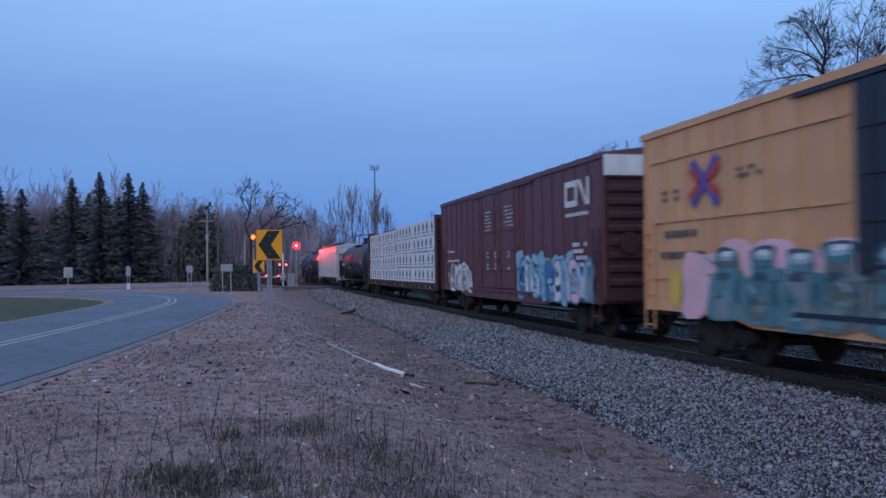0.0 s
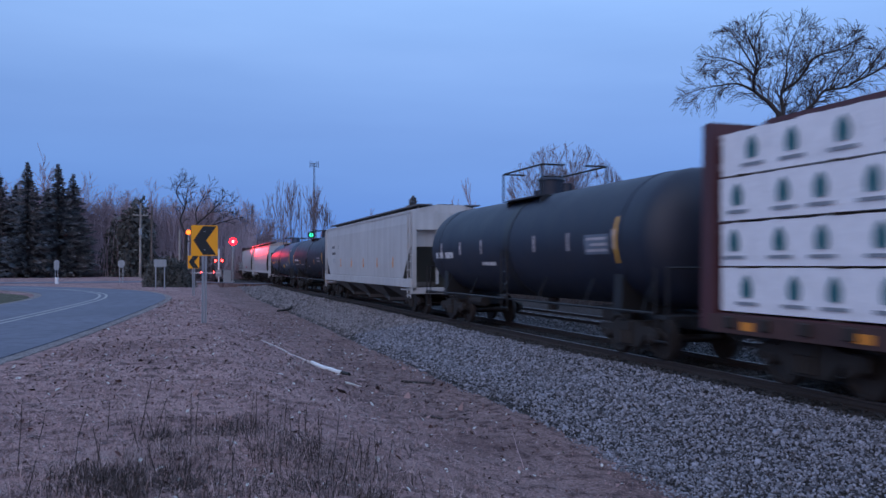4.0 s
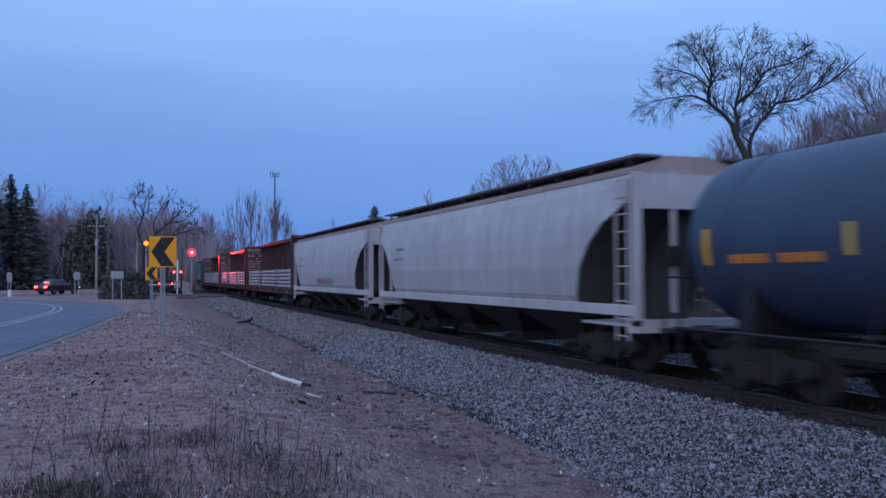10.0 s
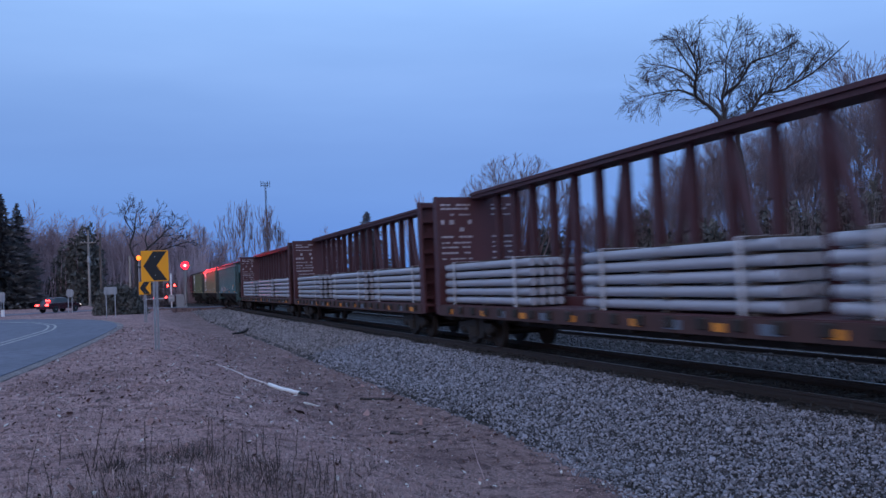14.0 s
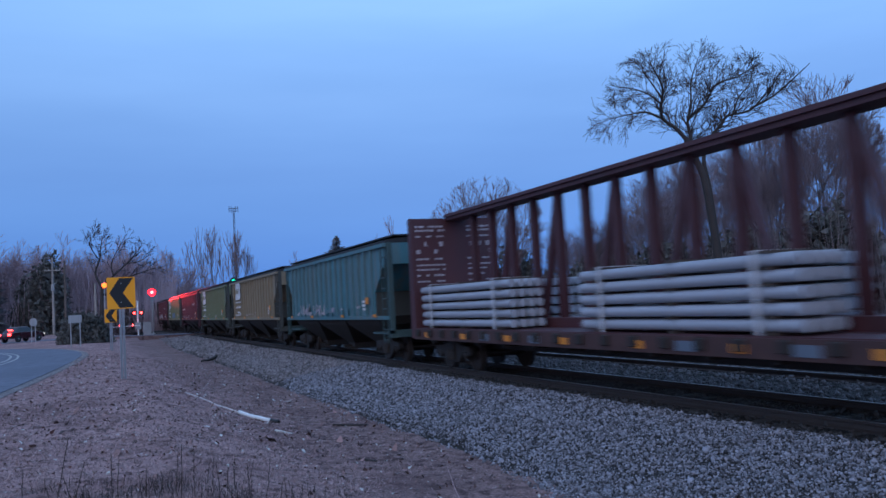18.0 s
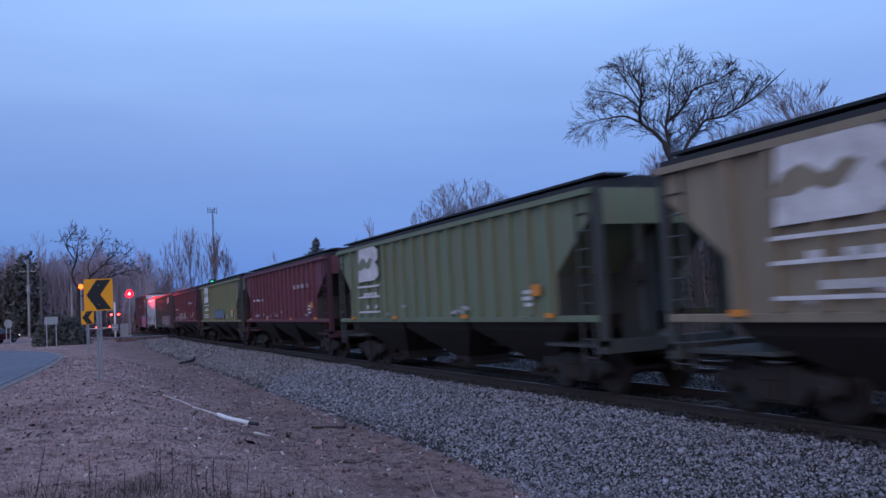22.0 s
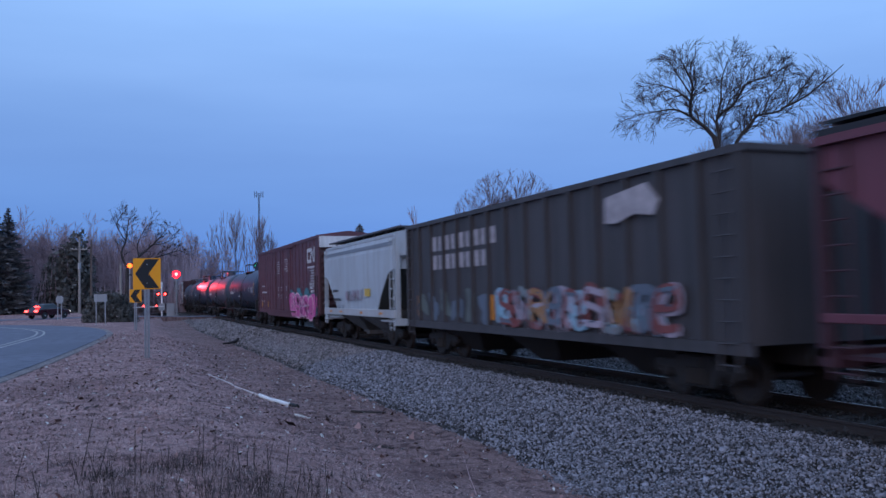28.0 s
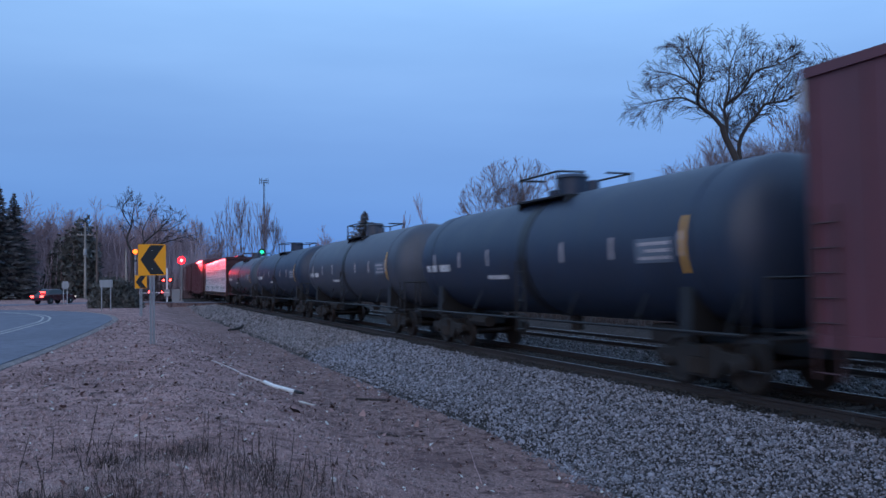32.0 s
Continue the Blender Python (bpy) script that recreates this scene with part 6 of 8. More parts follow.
def gondola(y0, y1):
    """High-sided ribbed car with straight ends."""
    half = (y1 - y0) / 2
    car = keep(thing("high_side_hopper", "sooty dark green high-sided hopper car with graffiti", "hopper car", "cars of the freight train"), (y0 + y1) / 2)
    w, lo, hi = 1.52, 1.12, 4.12
    for s in (-1, 1):
        bm = bmesh.new()
        box(bm, min(s * w, s * (w - 0.06)), max(s * w, s * (w - 0.06)), -half, half, lo, hi)
        part("side_wall", bm, M_DKGREEN, car)
        bm = bmesh.new()
        box(bm, *sorted((s * (w - 0.08), s * (w + 0.08))), -half - 0.04, half + 0.04, hi, hi + 0.12)
        part("top_rail", bm, M_DKGREEN, car)
        bm = bmesh.new()
        box(bm, *sorted((s * (w - 0.02), s * (w + 0.07))), -half, half, lo - 0.16, lo + 0.04)
        part("side_sill", bm, M_DKGREEN, car)
    for e in (-1, 1):
        bm = bmesh.new()
        box(bm, -w + 0.06, w - 0.06, min(e * half, e * (half - 0.06)), max(e * half, e * (half - 0.06)), lo, hi)
        part("end_wall", bm, M_DKGREEN, car)
        bm = bmesh.new()
        box(bm, -w + 0.08, w - 0.08, *sorted((e * (half - 0.08), e * (half + 0.06))), hi, hi + 0.12)
        part("top_rail", bm, M_DKGREEN, car)
    bm = bmesh.new()
    box(bm, -w + 0.06, w - 0.06, -half + 0.06, half - 0.06, lo, lo + 0.1)
    part("floor", bm, M_DKGREEN, car)
    for s in (-1, 1):
        bm = bmesh.new()
        box(bm, *sorted((s * (w - 0.004), s * (w + 0.09))), -0.06, 0.06, lo + 0.05, hi)
        rib = mesh("rib", bm, M_DKGREEN)
        for k in range(16):
            part("rib", rib, None, car, at=(0, -half + 0.1 + k * (2 * half - 0.2) / 15, 0))
        for e in (-1, 1):
            ladder(car, s * (w + 0.1), e * (half - 0.45), 0.7, hi, M_DKGREEN)
    for k in range(3):
        cy = -half + 3.6 + k * (2 * half - 7.2) / 2
        bm = bmesh.new()
        loft(bm, [[(-hw, cy - hy, z), (hw, cy - hy, z), (hw, cy + hy, z), (-hw, cy + hy, z)] for z, hy, hw in ((lo + 0.05, 1.6, 1.4), (0.35, 0.5, 0.7))])
        part("hopper_bay", bm, M_DKMETAL, car)
    bm = bmesh.new()
    box(bm, -0.35, 0.35, -half + 0.1, half - 0.1, 0.75, 1.1)
    part("centre_sill", bm, M_DKMETAL, car)
    # two lines of worn block lettering between the ribs, and a pale emblem
    pitch = (2 * half - 0.2) / 15
    for z, count in ((3.28, 9), (2.72, 8)):
        for k in range(count):
            y = half - 0.1 - (2 + k // 2) * pitch - (0.26 if k % 2 == 0 else 0.70) * pitch
            paint(car, "faded_lettering", [[(y - 0.15, z), (y + 0.15, z + 0.01), (y + 0.16, z + 0.43), (y - 0.14, z + 0.44)]], M_MARKF, -1.53)
    paint(car, "emblem", [[(-3.9 - 2.0 * u, 2.55 + 1.4 * v) for u, v in ((0.1, 0.55), (0.12, 0.9), (0.8, 1.0), (1.0, 0.75), (0.9, 0.56), (0.6, 0.62), (0.3, 0.52))]], M_MARKF, -1.615, "worn pale block emblem")
    piece(car, -6.4, 1.0, 1.2, 2.1, 47, 12, (M_PINKWASH, M_SPGREY, M_SPRUST, M_SPGREY2, M_SPRUST, M_SPBLUE), M_SPBLUE, None, None, x=-1.615, heavy=0.8)
    piece(car, -6.4, 0.8, 1.25, 2.15, 52, 9, (M_SPRUST, M_SPGREY, M_SPORANGE, M_PINKWASH), M_SPTEAL, None, None, x=-1.63, heavy=0.5)
    for k in range(6):
        paint(car, "sprayed_cloud", [blob_outline(1.9 + 0.95 * k, 1.60 + 0.1 * (k % 2), 0.36, 0.34, 240 + k, 26, 0.28)], (M_SPGREY, M_SPOLIVE)[k % 2], -1.54, "washed-out pale spray between the ribs")
    for y in (6.9, 1.3):
        paint(car, "placard", [[(y, 1.3), (y + 0.24, 1.3), (y + 0.24, 1.95), (y, 1.95)]], M_MARKO, -1.535, "orange reflective panel")
    running_gear(car, half - 1.9)
    couplers(car, half)


gondola(348.9, 364.9)
c = hopper(366.3, 377.0, M_CEMENT, "short pale grey covered hopper car with scrawled graffiti", ((1.45, 2.3, 1.50), (2.0, 1.75, 1.54), (2.75, 0.8, 1.56), (2.9, 0.22, 1.56), (3.6, 0.2, 1.56), (3.9, 0.24, 1.52), (4.12, 0.3, 1.46)), 1.38, 4.12, 4.42, sill=0.2, sillmat=M_HSILL, bays=2, hatch_mat=M_ENDDK, w=1.52, endmat=M_CEMENT, rail=True, brace=False, panel=M_CEMENT)
paint(c, "stripe", [[(-5.1, 3.74), (5.1, 3.74), (5.1, 3.88), (-5.1, 3.88)]], M_MARKG, -1.555, "darker grey band below the eave")
bars(c, "reporting_mark", 2.6, 3.6, 2.12, 2.30, 1, 5, M_MARKD, x=-1.568, fill=1)
bars(c, "reporting_mark", 2.2, 3.5, 1.74, 1.92, 1, 6, M_MARKD, x=-1.556, fill=1)
bars(c, "small_lettering", 1.8, 3.2, 1.46, 1.60, 2, 5, M_MARKG, x=-1.545, fill=0.7)
scrawl(c, -1.2, 1.4, 1.75, 2.25, 57, 7, M_PINKWASH, -1.575, 0.035)
scrawl(c, -0.9, 1.2, 1.8, 2.2, 58, 5, M_PINKWASH, -1.58, 0.02)
paint(c, "placard", [[(-2.3, 1.95), (-1.55, 1.95), (-1.55, 2.25), (-2.3, 2.25)]], M_SPYEL, -1.575, "faded yellow placard")
for y in (4.0, 2.2, -1.0, -3.6):
    bm = bmesh.new()
    box(bm, -1.575, -1.55, y - 0.18, y + 0.18, 1.28, 1.36)
    part("reflector", bm, M_MARKO, c, "orange reflector on the sill")
c = brown_boxcar(377.95, 396.3, "mineral brown boxcar with pink bubble graffiti", 1)
for k in range(7):
    paint(c, "sprayed_cloud", [blob_outline(-8.3 + 0.95 * k, 1.62 + (0.25 if k in (2, 4, 6) else 0.0), 0.55, 0.55, 15 + k, 24, 0.14)], M_SPTEAL, -1.592 - 0.0005 * k, "teal sprayed background")
piece(c, -7.9, -2.7, 0.98, 2.02, 17, 5, (M_PINK, M_PINK, M_PINKDEEP), M_MARKW, M_PINKL, M_PINK, x=-1.600, heavy=1.15)
for k in range(8):
    paint(c, "washed_lettering", [[(-8.35, 2.45 + 0.13 * k), (-7.35 - 0.2 * (k % 2), 2.45 + 0.13 * k), (-7.3 - 0.15 * (k % 3), 2.53 + 0.13 * k), (-8.3, 2.52 + 0.13 * k)]], M_MARKF, -1.60, "smeared white lettering")
for k, (y0, y1) in enumerate(((397.2, 413.6), (414.6, 431.3), (432.3, 449.2))):
    dressed_tank(y0, y1, M_TANKN if k != 1 else M_TANKG, "dark tank car with a railed platform and pale strips")
dressed_tank(450.2, 466.6, M_TANKG, "dark grey tank car with a railed platform")
centerbeam(467.8, 490.4, M_CBEAM, "oxide red centerbeam flatcar loaded with wrapped lumber", deck=1.22)
lumber_loads(467.8, 490.4, 8)
boxcar(491.6, 508.4, M_CN, "plain mineral brown boxcar near the train's end", 4.88, 1.02, M_CNEND, M_CN)
boxcar(509.8, 526.6, M_CN, "plain mineral brown boxcar near the train's end", 4.88, 1.02, M_CNEND, M_CN)
ribbed(528.0, 544.2, M_HTAN, "dusty tan ribbed covered hopper car", 1, M_ENDDK)
ribbed(545.6, 561.8, M_MAROON, "maroon ribbed covered hopper car", 2, M_MAROONDK)


# bodies and loads are lowered on their trucks to fit the camera's view
for ob, _ in TRAIN:
    for child in ob.children:
        if not child.name.startswith("truck"):
            child.location.z -= 0.06


# ---- quick meshes of many loose pieces ----
def soup(name, verts, faces, material):
    """verts: pieces x corners x 3; faces: the triangles of one piece."""
    n, k = verts.shape[:2]
    f = (np.asarray(faces)[None] + (np.arange(n) * k)[:, None, None]).reshape(-1, 3)
    me = bpy.data.meshes.new(name)
    me.vertices.add(n * k)
    me.vertices.foreach_set("co", verts.astype(np.float32).ravel())
    me.loops.add(f.size)
    me.loops.foreach_set("vertex_index", f.astype(np.int32).ravel())
    me.polygons.add(len(f))
    me.polygons.foreach_set("loop_start", np.arange(0, f.size, 3, dtype=np.int32))
    me.update(calc_edges=True)
    me.materials.append(material)
    return me


def spins(rng, n):
    q = rng.normal(size=(n, 4))
    q /= np.linalg.norm(q, axis=1)[:, None]
    w, x, y, z = q.T
    return np.stack([np.stack([1 - 2 * (y * y + z * z), 2 * (x * y - z * w), 2 * (x * z + y * w)], -1),
                     np.stack([2 * (x * y + z * w), 1 - 2 * (x * x + z * z), 2 * (y * z - x * w)], -1),
                     np.stack([2 * (x * z - y * w), 2 * (y * z + x * w), 1 - 2 * (x * x + y * y)], -1)], 1)


OCTA = np.array([(1, 0, 0), (-1, 0, 0), (0, 1, 0), (0, -1, 0), (0, 0, 1), (0, 0, -1)], float)
OCTA_F = [(0, 2, 4), (2, 1, 4), (1, 3, 4), (3, 0, 4), (2, 0, 5), (1, 2, 5), (3, 1, 5), (0, 3, 5)]


def stones(name, bands, material, label, seed, sink=0.3):
    """bands: (x0, x1, y0, y1, count, size, ragged)."""
    rng = np.random.default_rng(seed)
    every = []
    for x0, x1, y0, y1, n, size, ragged in bands:
        x, y = rng.uniform(x0, x1, n), rng.uniform(y0, y1, n)
        if ragged:
            edge = np.array([toe(yy) - 5.75 + noise.noise((0.0, yy * 0.35, 3.0)) * 0.18 + noise.noise((0.0, yy * 1.7, 5.0)) * 0.14 for yy in y])
            ok = x > 5.75 + edge - np.abs(rng.normal(0, 0.14, n)) + 0.17
            x, y = x[ok], y[ok]
        z = np.array([max(bed_z(a, b) if a > 5.3 else -9, ground_z(a, b)) for a, b in zip(x, y)])
        s = size * rng.lognormal(0, 0.3, len(x))
        v = OCTA[None] * rng.uniform(0.55, 1.25, (len(x), 6, 1)) * rng.uniform(0.6, 1.2, (len(x), 1, 3)) * s[:, None, None]
        v = np.einsum("nij,nkj->nki", spins(rng, len(x)), v)
        v += np.stack([x, y, z + s * sink], -1)[:, None]
        every.append(v)
    return setting(name, soup(name, np.concatenate(every), OCTA_F, material), label, "ballast", "stuff")


# ---- trees ----
def cross3(a, b):
    return np.array((a[1] * b[2] - a[2] * b[1], a[2] * b[0] - a[0] * b[2], a[0] * b[1] - a[1] * b[0]))


def unit(a):
    return a / (math.sqrt(a[0] * a[0] + a[1] * a[1] + a[2] * a[2]) + 1e-9)


CIRCLE = {n: [(math.cos(k * math.tau / n), math.sin(k * math.tau / n)) for k in range(n)] for n in (3, 4, 5, 6, 7, 8, 10, 12)}


class Wood:
    """Collects tapered tubes for one tree."""

    def __init__(self):
        self.v, self.f = [], []

    def tube(self, pts, radii, sides):
        base = len(self.v)
        for i, (p, r) in enumerate(zip(pts, radii)):
            d = (pts[min(i + 1, len(pts) - 1)] - pts[max(i - 1, 0)])
            d = unit(d)
            u = unit(cross3(d, (0.31, 0.17, 0.93) if abs(d[2]) < 0.9 else (1, 0.1, 0)))
            w = cross3(d, u) * r
            u = u * r
            for c, s in CIRCLE[sides]:
                self.v.append(p + u * c + w * s)
        for i in range(len(pts) - 1):
            for k in range(sides):
                a, b = base + i * sides + k, base + i * sides + (k + 1) % sides
                self.f.append((a, b, b + sides, a + sides))

    def mesh(self, name, material):
        me = bpy.data.meshes.new(name)
        me.from_pydata([tuple(p) for p in self.v], [], self.f)
        me.polygons.foreach_set("use_smooth", [True] * len(me.polygons))
        me.materials.append(material)
        return me


CROWN = []


def stray(p):
    """Is a shoot's tip outside the crown that is being grown?"""
    return bool(CROWN) and sum(((p[k] - CROWN[0][0][k]) / CROWN[0][1][k]) ** 2 for k in range(3)) > 1 and p[2] > CROWN[0][0][2] * 0.7


def branch(rng, wood, twigs, p, d, length, r, level, style):
    """One limb and all that grows from it. style: levels, wander, lift, forks, spread, shrink."""
    levels, wander, lift, forks, spread_a, shrink = style[:6]
    n = 5 if level < 2 else 4 if level < levels - 1 else 3
    pts, radii, dirs = [np.array(p, float)], [r], [np.array(d, float)]
    d = np.array(d, float)
    for i in range(n):
        d = d + rng.normal(0, wander, 3) + np.array((0, 0, lift))
        d = unit(d)
        pts.append(pts[-1] + d * length / n)
        radii.append(max(style[6] if len(style) > 6 else 0.006, r * (1 - 0.75 * (i + 1) / n)))
        dirs.append(d)
    if stray(pts[-1]):
        if level >= levels:
            return
        if level:
            pts, radii, dirs = pts[:3], radii[:3], dirs[:3]
            n = 2
            if stray(pts[-1]):
                return
    (wood if level < 2 else twigs).tube(pts, radii, 6 if level == 0 else 5 if level == 1 else 3)
    if level >= levels:
        return
    for k in range(forks + (1 if level == 0 else 0)):
        at = rng.uniform(0.3, 1.0) if level else rng.uniform(0.35, 1.0)
        i = min(n, max(1, int(round(at * n))))
        side = unit(cross3(dirs[i], rng.normal(size=3)))
        nd = dirs[i] * math.cos(spread_a) + side * math.sin(spread_a) * rng.uniform(0.6, 1.3)
        nd = unit(nd)
        branch(rng, wood, twigs, pts[i], nd, length * shrink * rng.uniform(0.7, 1.25), radii[i] * rng.uniform(0.55, 0.8) + 0.003, level + 1, style)


def bare_tree(name, label, seed, height, stems, style, bark, twigm, at=(0, 0, 0), group="", lean=(0, 0), radius=None, category="tree", crown=None):
    rng = np.random.default_rng(seed)
    wood, twigs = Wood(), Wood()
    if crown:
        CROWN.append(((0, 0, crown[1] * 0.45), (crown[0], crown[0], crown[1] * 0.55)))
    for k in range(stems):
        a = rng.uniform(0, math.tau)
        tilt = 0.0 if stems == 1 else rng.uniform(0.05, 0.30 if stems < 8 else 0.62)
        d = np.array((math.cos(a) * tilt + lean[0], math.sin(a) * tilt + lean[1], 1.0))
        branch(rng, wood, twigs, (math.cos(a) * 0.15 * (stems > 1), math.sin(a) * 0.15 * (stems > 1), -0.2), d / np.linalg.norm(d), height * rng.uniform(0.55, 0.7), (radius or height * 0.014) * (1.0 if stems == 1 else 0.6), 0, style)
    CROWN.clear()
    t = thing(name, label, category, group, at)
    part("trunk", wood.mesh("trunk", bark), None, t)
    part("crown", twigs.mesh("crown", twigm), None, t, "fine bare twigs of the crown")
    return t


def spruce(label, seed, height, width, at, material=None, group="spruces beyond the road", bare=0.06, name="spruce_tree"):
    rng = np.random.default_rng(seed)
    t = thing(name, label, "tree", group, at)
    wood = Wood()
    wood.tube([np.array((0, 0, -0.3)), np.array((0, 0, height * 0.5)), np.array((0, 0, height))], [height * 0.016, height * 0.009, 0.01], 6)
    part("trunk", wood.mesh("trunk", M_BARK2), None, t)
    tris = []
    rows = int(height * 3.2)
    for i in range(rows):
        u = i / rows
        z = height * (bare + (1 - bare) * u)
        reach = width * (1 - u) ** 0.85 * rng.uniform(0.75, 1.12) + 0.12
        n = int(7 + 6 * (1 - u))
        for k in range(n):
            a = rng.uniform(0, math.tau)
            r = reach * rng.uniform(0.7, 1.15)
            steps = max(2, int(r / 0.45))
            for s in range(steps):
                f0, f1 = s / steps, (s + 1) / steps + 0.08
                droop = -0.28 * r * f0 ** 1.4 + 0.10 * r * (f0 > 0.7)
                c = np.array((math.cos(a) * r * f0, math.sin(a) * r * f0, z + droop))
                e = np.array((math.cos(a) * r * f1, math.sin(a) * r * f1, z + droop - 0.10 * r / steps))
                wd = 0.24 * (1 - 0.5 * f0) + 0.08
                p = np.array((-math.sin(a), math.cos(a), rng.uniform(-0.5, 0.5))) * wd
                tris.append((c + p, c - p, e + rng.normal(0, 0.05, 3)))
                tris.append((c + np.array((0, 0, 0.1)), e, c + np.array((0, 0, -0.28)) + p * 0.6))
    part("crown", soup("crown", np.array(tris), [(0, 1, 2)], material or M_NEEDLE), None, t, "dark drooping needle boughs")
    return t


def bush(label, seed, at, size, material, name="bush", dense=2600, group="", leaf=0.12, category="bush"):
    rng = np.random.default_rng(seed)
    t = thing(name, label, category, group, at)
    wood = Wood()
    for k in range(14):
        a, q = rng.uniform(0, math.tau), rng.uniform(0.2, 0.8)
        top = np.array((math.cos(a) * size[0] * q, math.sin(a) * size[1] * q, size[2] * rng.uniform(0.6, 0.95)))
        wood.tube([np.array((math.cos(a) * 0.2, math.sin(a) * 0.2, -0.1)), top * (0.5, 0.5, 0.55), top], [0.05, 0.03, 0.012], 4)
    part("woody_base", wood.mesh("woody_base", M_BARK), None, t)
    d = rng.normal(size=(dense, 3))
    d /= np.linalg.norm(d, axis=1)[:, None]
    d[:, 2] = np.abs(d[:, 2]) * 1.0 - 0.08
    lump = np.array([1 + 0.30 * noise.noise(Vector(v) * 2.4 + Vector((seed, 0, 0))) for v in d])
    c = d * np.array(size) * (rng.uniform(0.3, 1.0, dense) ** 0.4 * lump)[:, None]
    c[:, 2] = np.maximum(c[:, 2], 0.05)
    v = rng.normal(0, leaf, (dense, 3, 3)) + c[:, None]
    part("foliage", soup("foliage", v, [(0, 1, 2)], material), None, t)
    return t


# bare trees drawn limb by limb: (points across and up), radii at both ends, depth
def limb_tree(label, at, right, back, limbs, seed, reach, style, per, thin=1.0, crown=None):
    rng = np.random.default_rng(seed)
    t = thing("tree", label, "tree", at=at)
    right, back, up = np.array((*right, 0.0)), np.array((*back, 0.0)), np.array((0.0, 0.0, 1.0))
    wood, twigs = Wood(), Wood()
    if crown:
        CROWN.append((tuple(right * crown[0] + up * crown[1]), (crown[2], crown[2], crown[3])))
    for pts, r0, r1, depth in limbs:
        n = len(pts)
        p = [right * u + up * v + back * (depth * (i / (n - 1)) ** 1.2 * 2.2) for i, (u, v) in enumerate(pts)]
        fine = [np.array(q) for q in smooth_line([tuple(q) for q in p], 3)]
        radii = [(r0 + (r1 - r0) * i / (len(fine) - 1)) * thin for i in range(len(fine))]
        wood.tube(fine, radii, 8)
        if pts[0][1] < 0:
            continue
        for i in range(9 if pts[0][1] < 5 else 2, len(fine)):
            for _ in range(per if i > len(fine) * 0.4 else per - 1):
                d = unit(fine[min(i + 1, len(fine) - 1)] - fine[i - 1])
                s = unit(cross3(d, rng.normal(size=3)))
                nd = unit(d * 0.8 + s * 0.7 + np.array((0, 0, 0.12)))
                branch(rng, wood, twigs, fine[i], nd, rng.uniform(*reach), min(0.05, radii[i] * 0.5), 2, style)
    CROWN.clear()
    part("trunk", wood.mesh("trunk", M_BARK), None, t, "dark forked trunk and great limbs")
    part("crown", twigs.mesh("crown", M_TWIG), None, t, "fine bare twigs of the crown")


def shrunk(limbs):
    return [([(u * 0.84, v if v < 9 else 9 + (v - 9) * 0.84) for u, v in pts], r0, r1, depth) for pts, r0, r1, depth in limbs]


def lowered(limbs):
    return [([(u * 0.9, v if v < 5 else 5 + (v - 5) * 0.83) for u, v in pts], r0, r1, depth) for pts, r0, r1, depth in limbs]


limb_tree("tall spreading bare tree with dark twisted limbs", (31.2, 36.4, 0.0), (0.76, -0.65), (0.65, 0.76), shrunk((
    ([(0.7, -0.3), (0.55, 3.5), (0.3, 6.2), (0.0, 8.2), (-0.65, 9.7), (-0.88, 10.5)], 0.42, 0.26, 0.0),
    ([(-0.88, 10.5), (-1.5, 11.3), (-2.3, 12.05), (-2.2, 13.2), (-2.1, 13.9), (-2.6, 15.2)], 0.21, 0.06, -0.6),
    ([(-2.3, 12.05), (-3.3, 12.5), (-4.4, 12.3), (-5.3, 12.0)], 0.13, 0.03, -0.9),
    ([(-2.25, 13.0), (-3.1, 13.9), (-4.1, 14.5), (-5.2, 14.9)], 0.12, 0.03, 0.5),
    ([(-2.2, 13.4), (-3.0, 14.8), (-3.6, 15.8)], 0.09, 0.03, -0.3),
    ([(-0.65, 9.7), (-0.6, 10.8), (-0.68, 11.9), (0.2, 12.6), (0.75, 13.35), (1.3, 14.2), (2.65, 14.6), (4.2, 15.4)], 0.20, 0.04, 0.7),
    ([(-0.68, 11.9), (-0.4, 13.0), (-0.3, 14.4), (0.2, 15.8)], 0.12, 0.03, 0.2),
    ([(0.7, 3.0), (0.35, 7.4), (0.12, 9.2), (0.75, 10.6), (1.3, 11.15), (1.85, 11.85), (3.2, 12.05), (4.4, 13.2), (5.4, 14.5)], 0.24, 0.05, 0.3),
    ([(3.2, 12.05), (4.6, 12.6), (6.0, 13.6), (6.8, 14.2)], 0.11, 0.025, -0.5),
    ([(2.2, 11.95), (2.6, 13.0), (3.4, 14.0), (3.7, 15.4)], 0.10, 0.025, 0.8),
    ([(0.12, 9.4), (-0.4, 10.0), (-0.2, 10.8), (0.4, 11.4)], 0.09, 0.02, 0.9),
)), 12, (0.7, 1.25), (4, 0.12, 0.015, 4, 0.60, 0.66, 0.0095), 3, 0.58, (-0.3, 10.8, 6.3, 5.1))
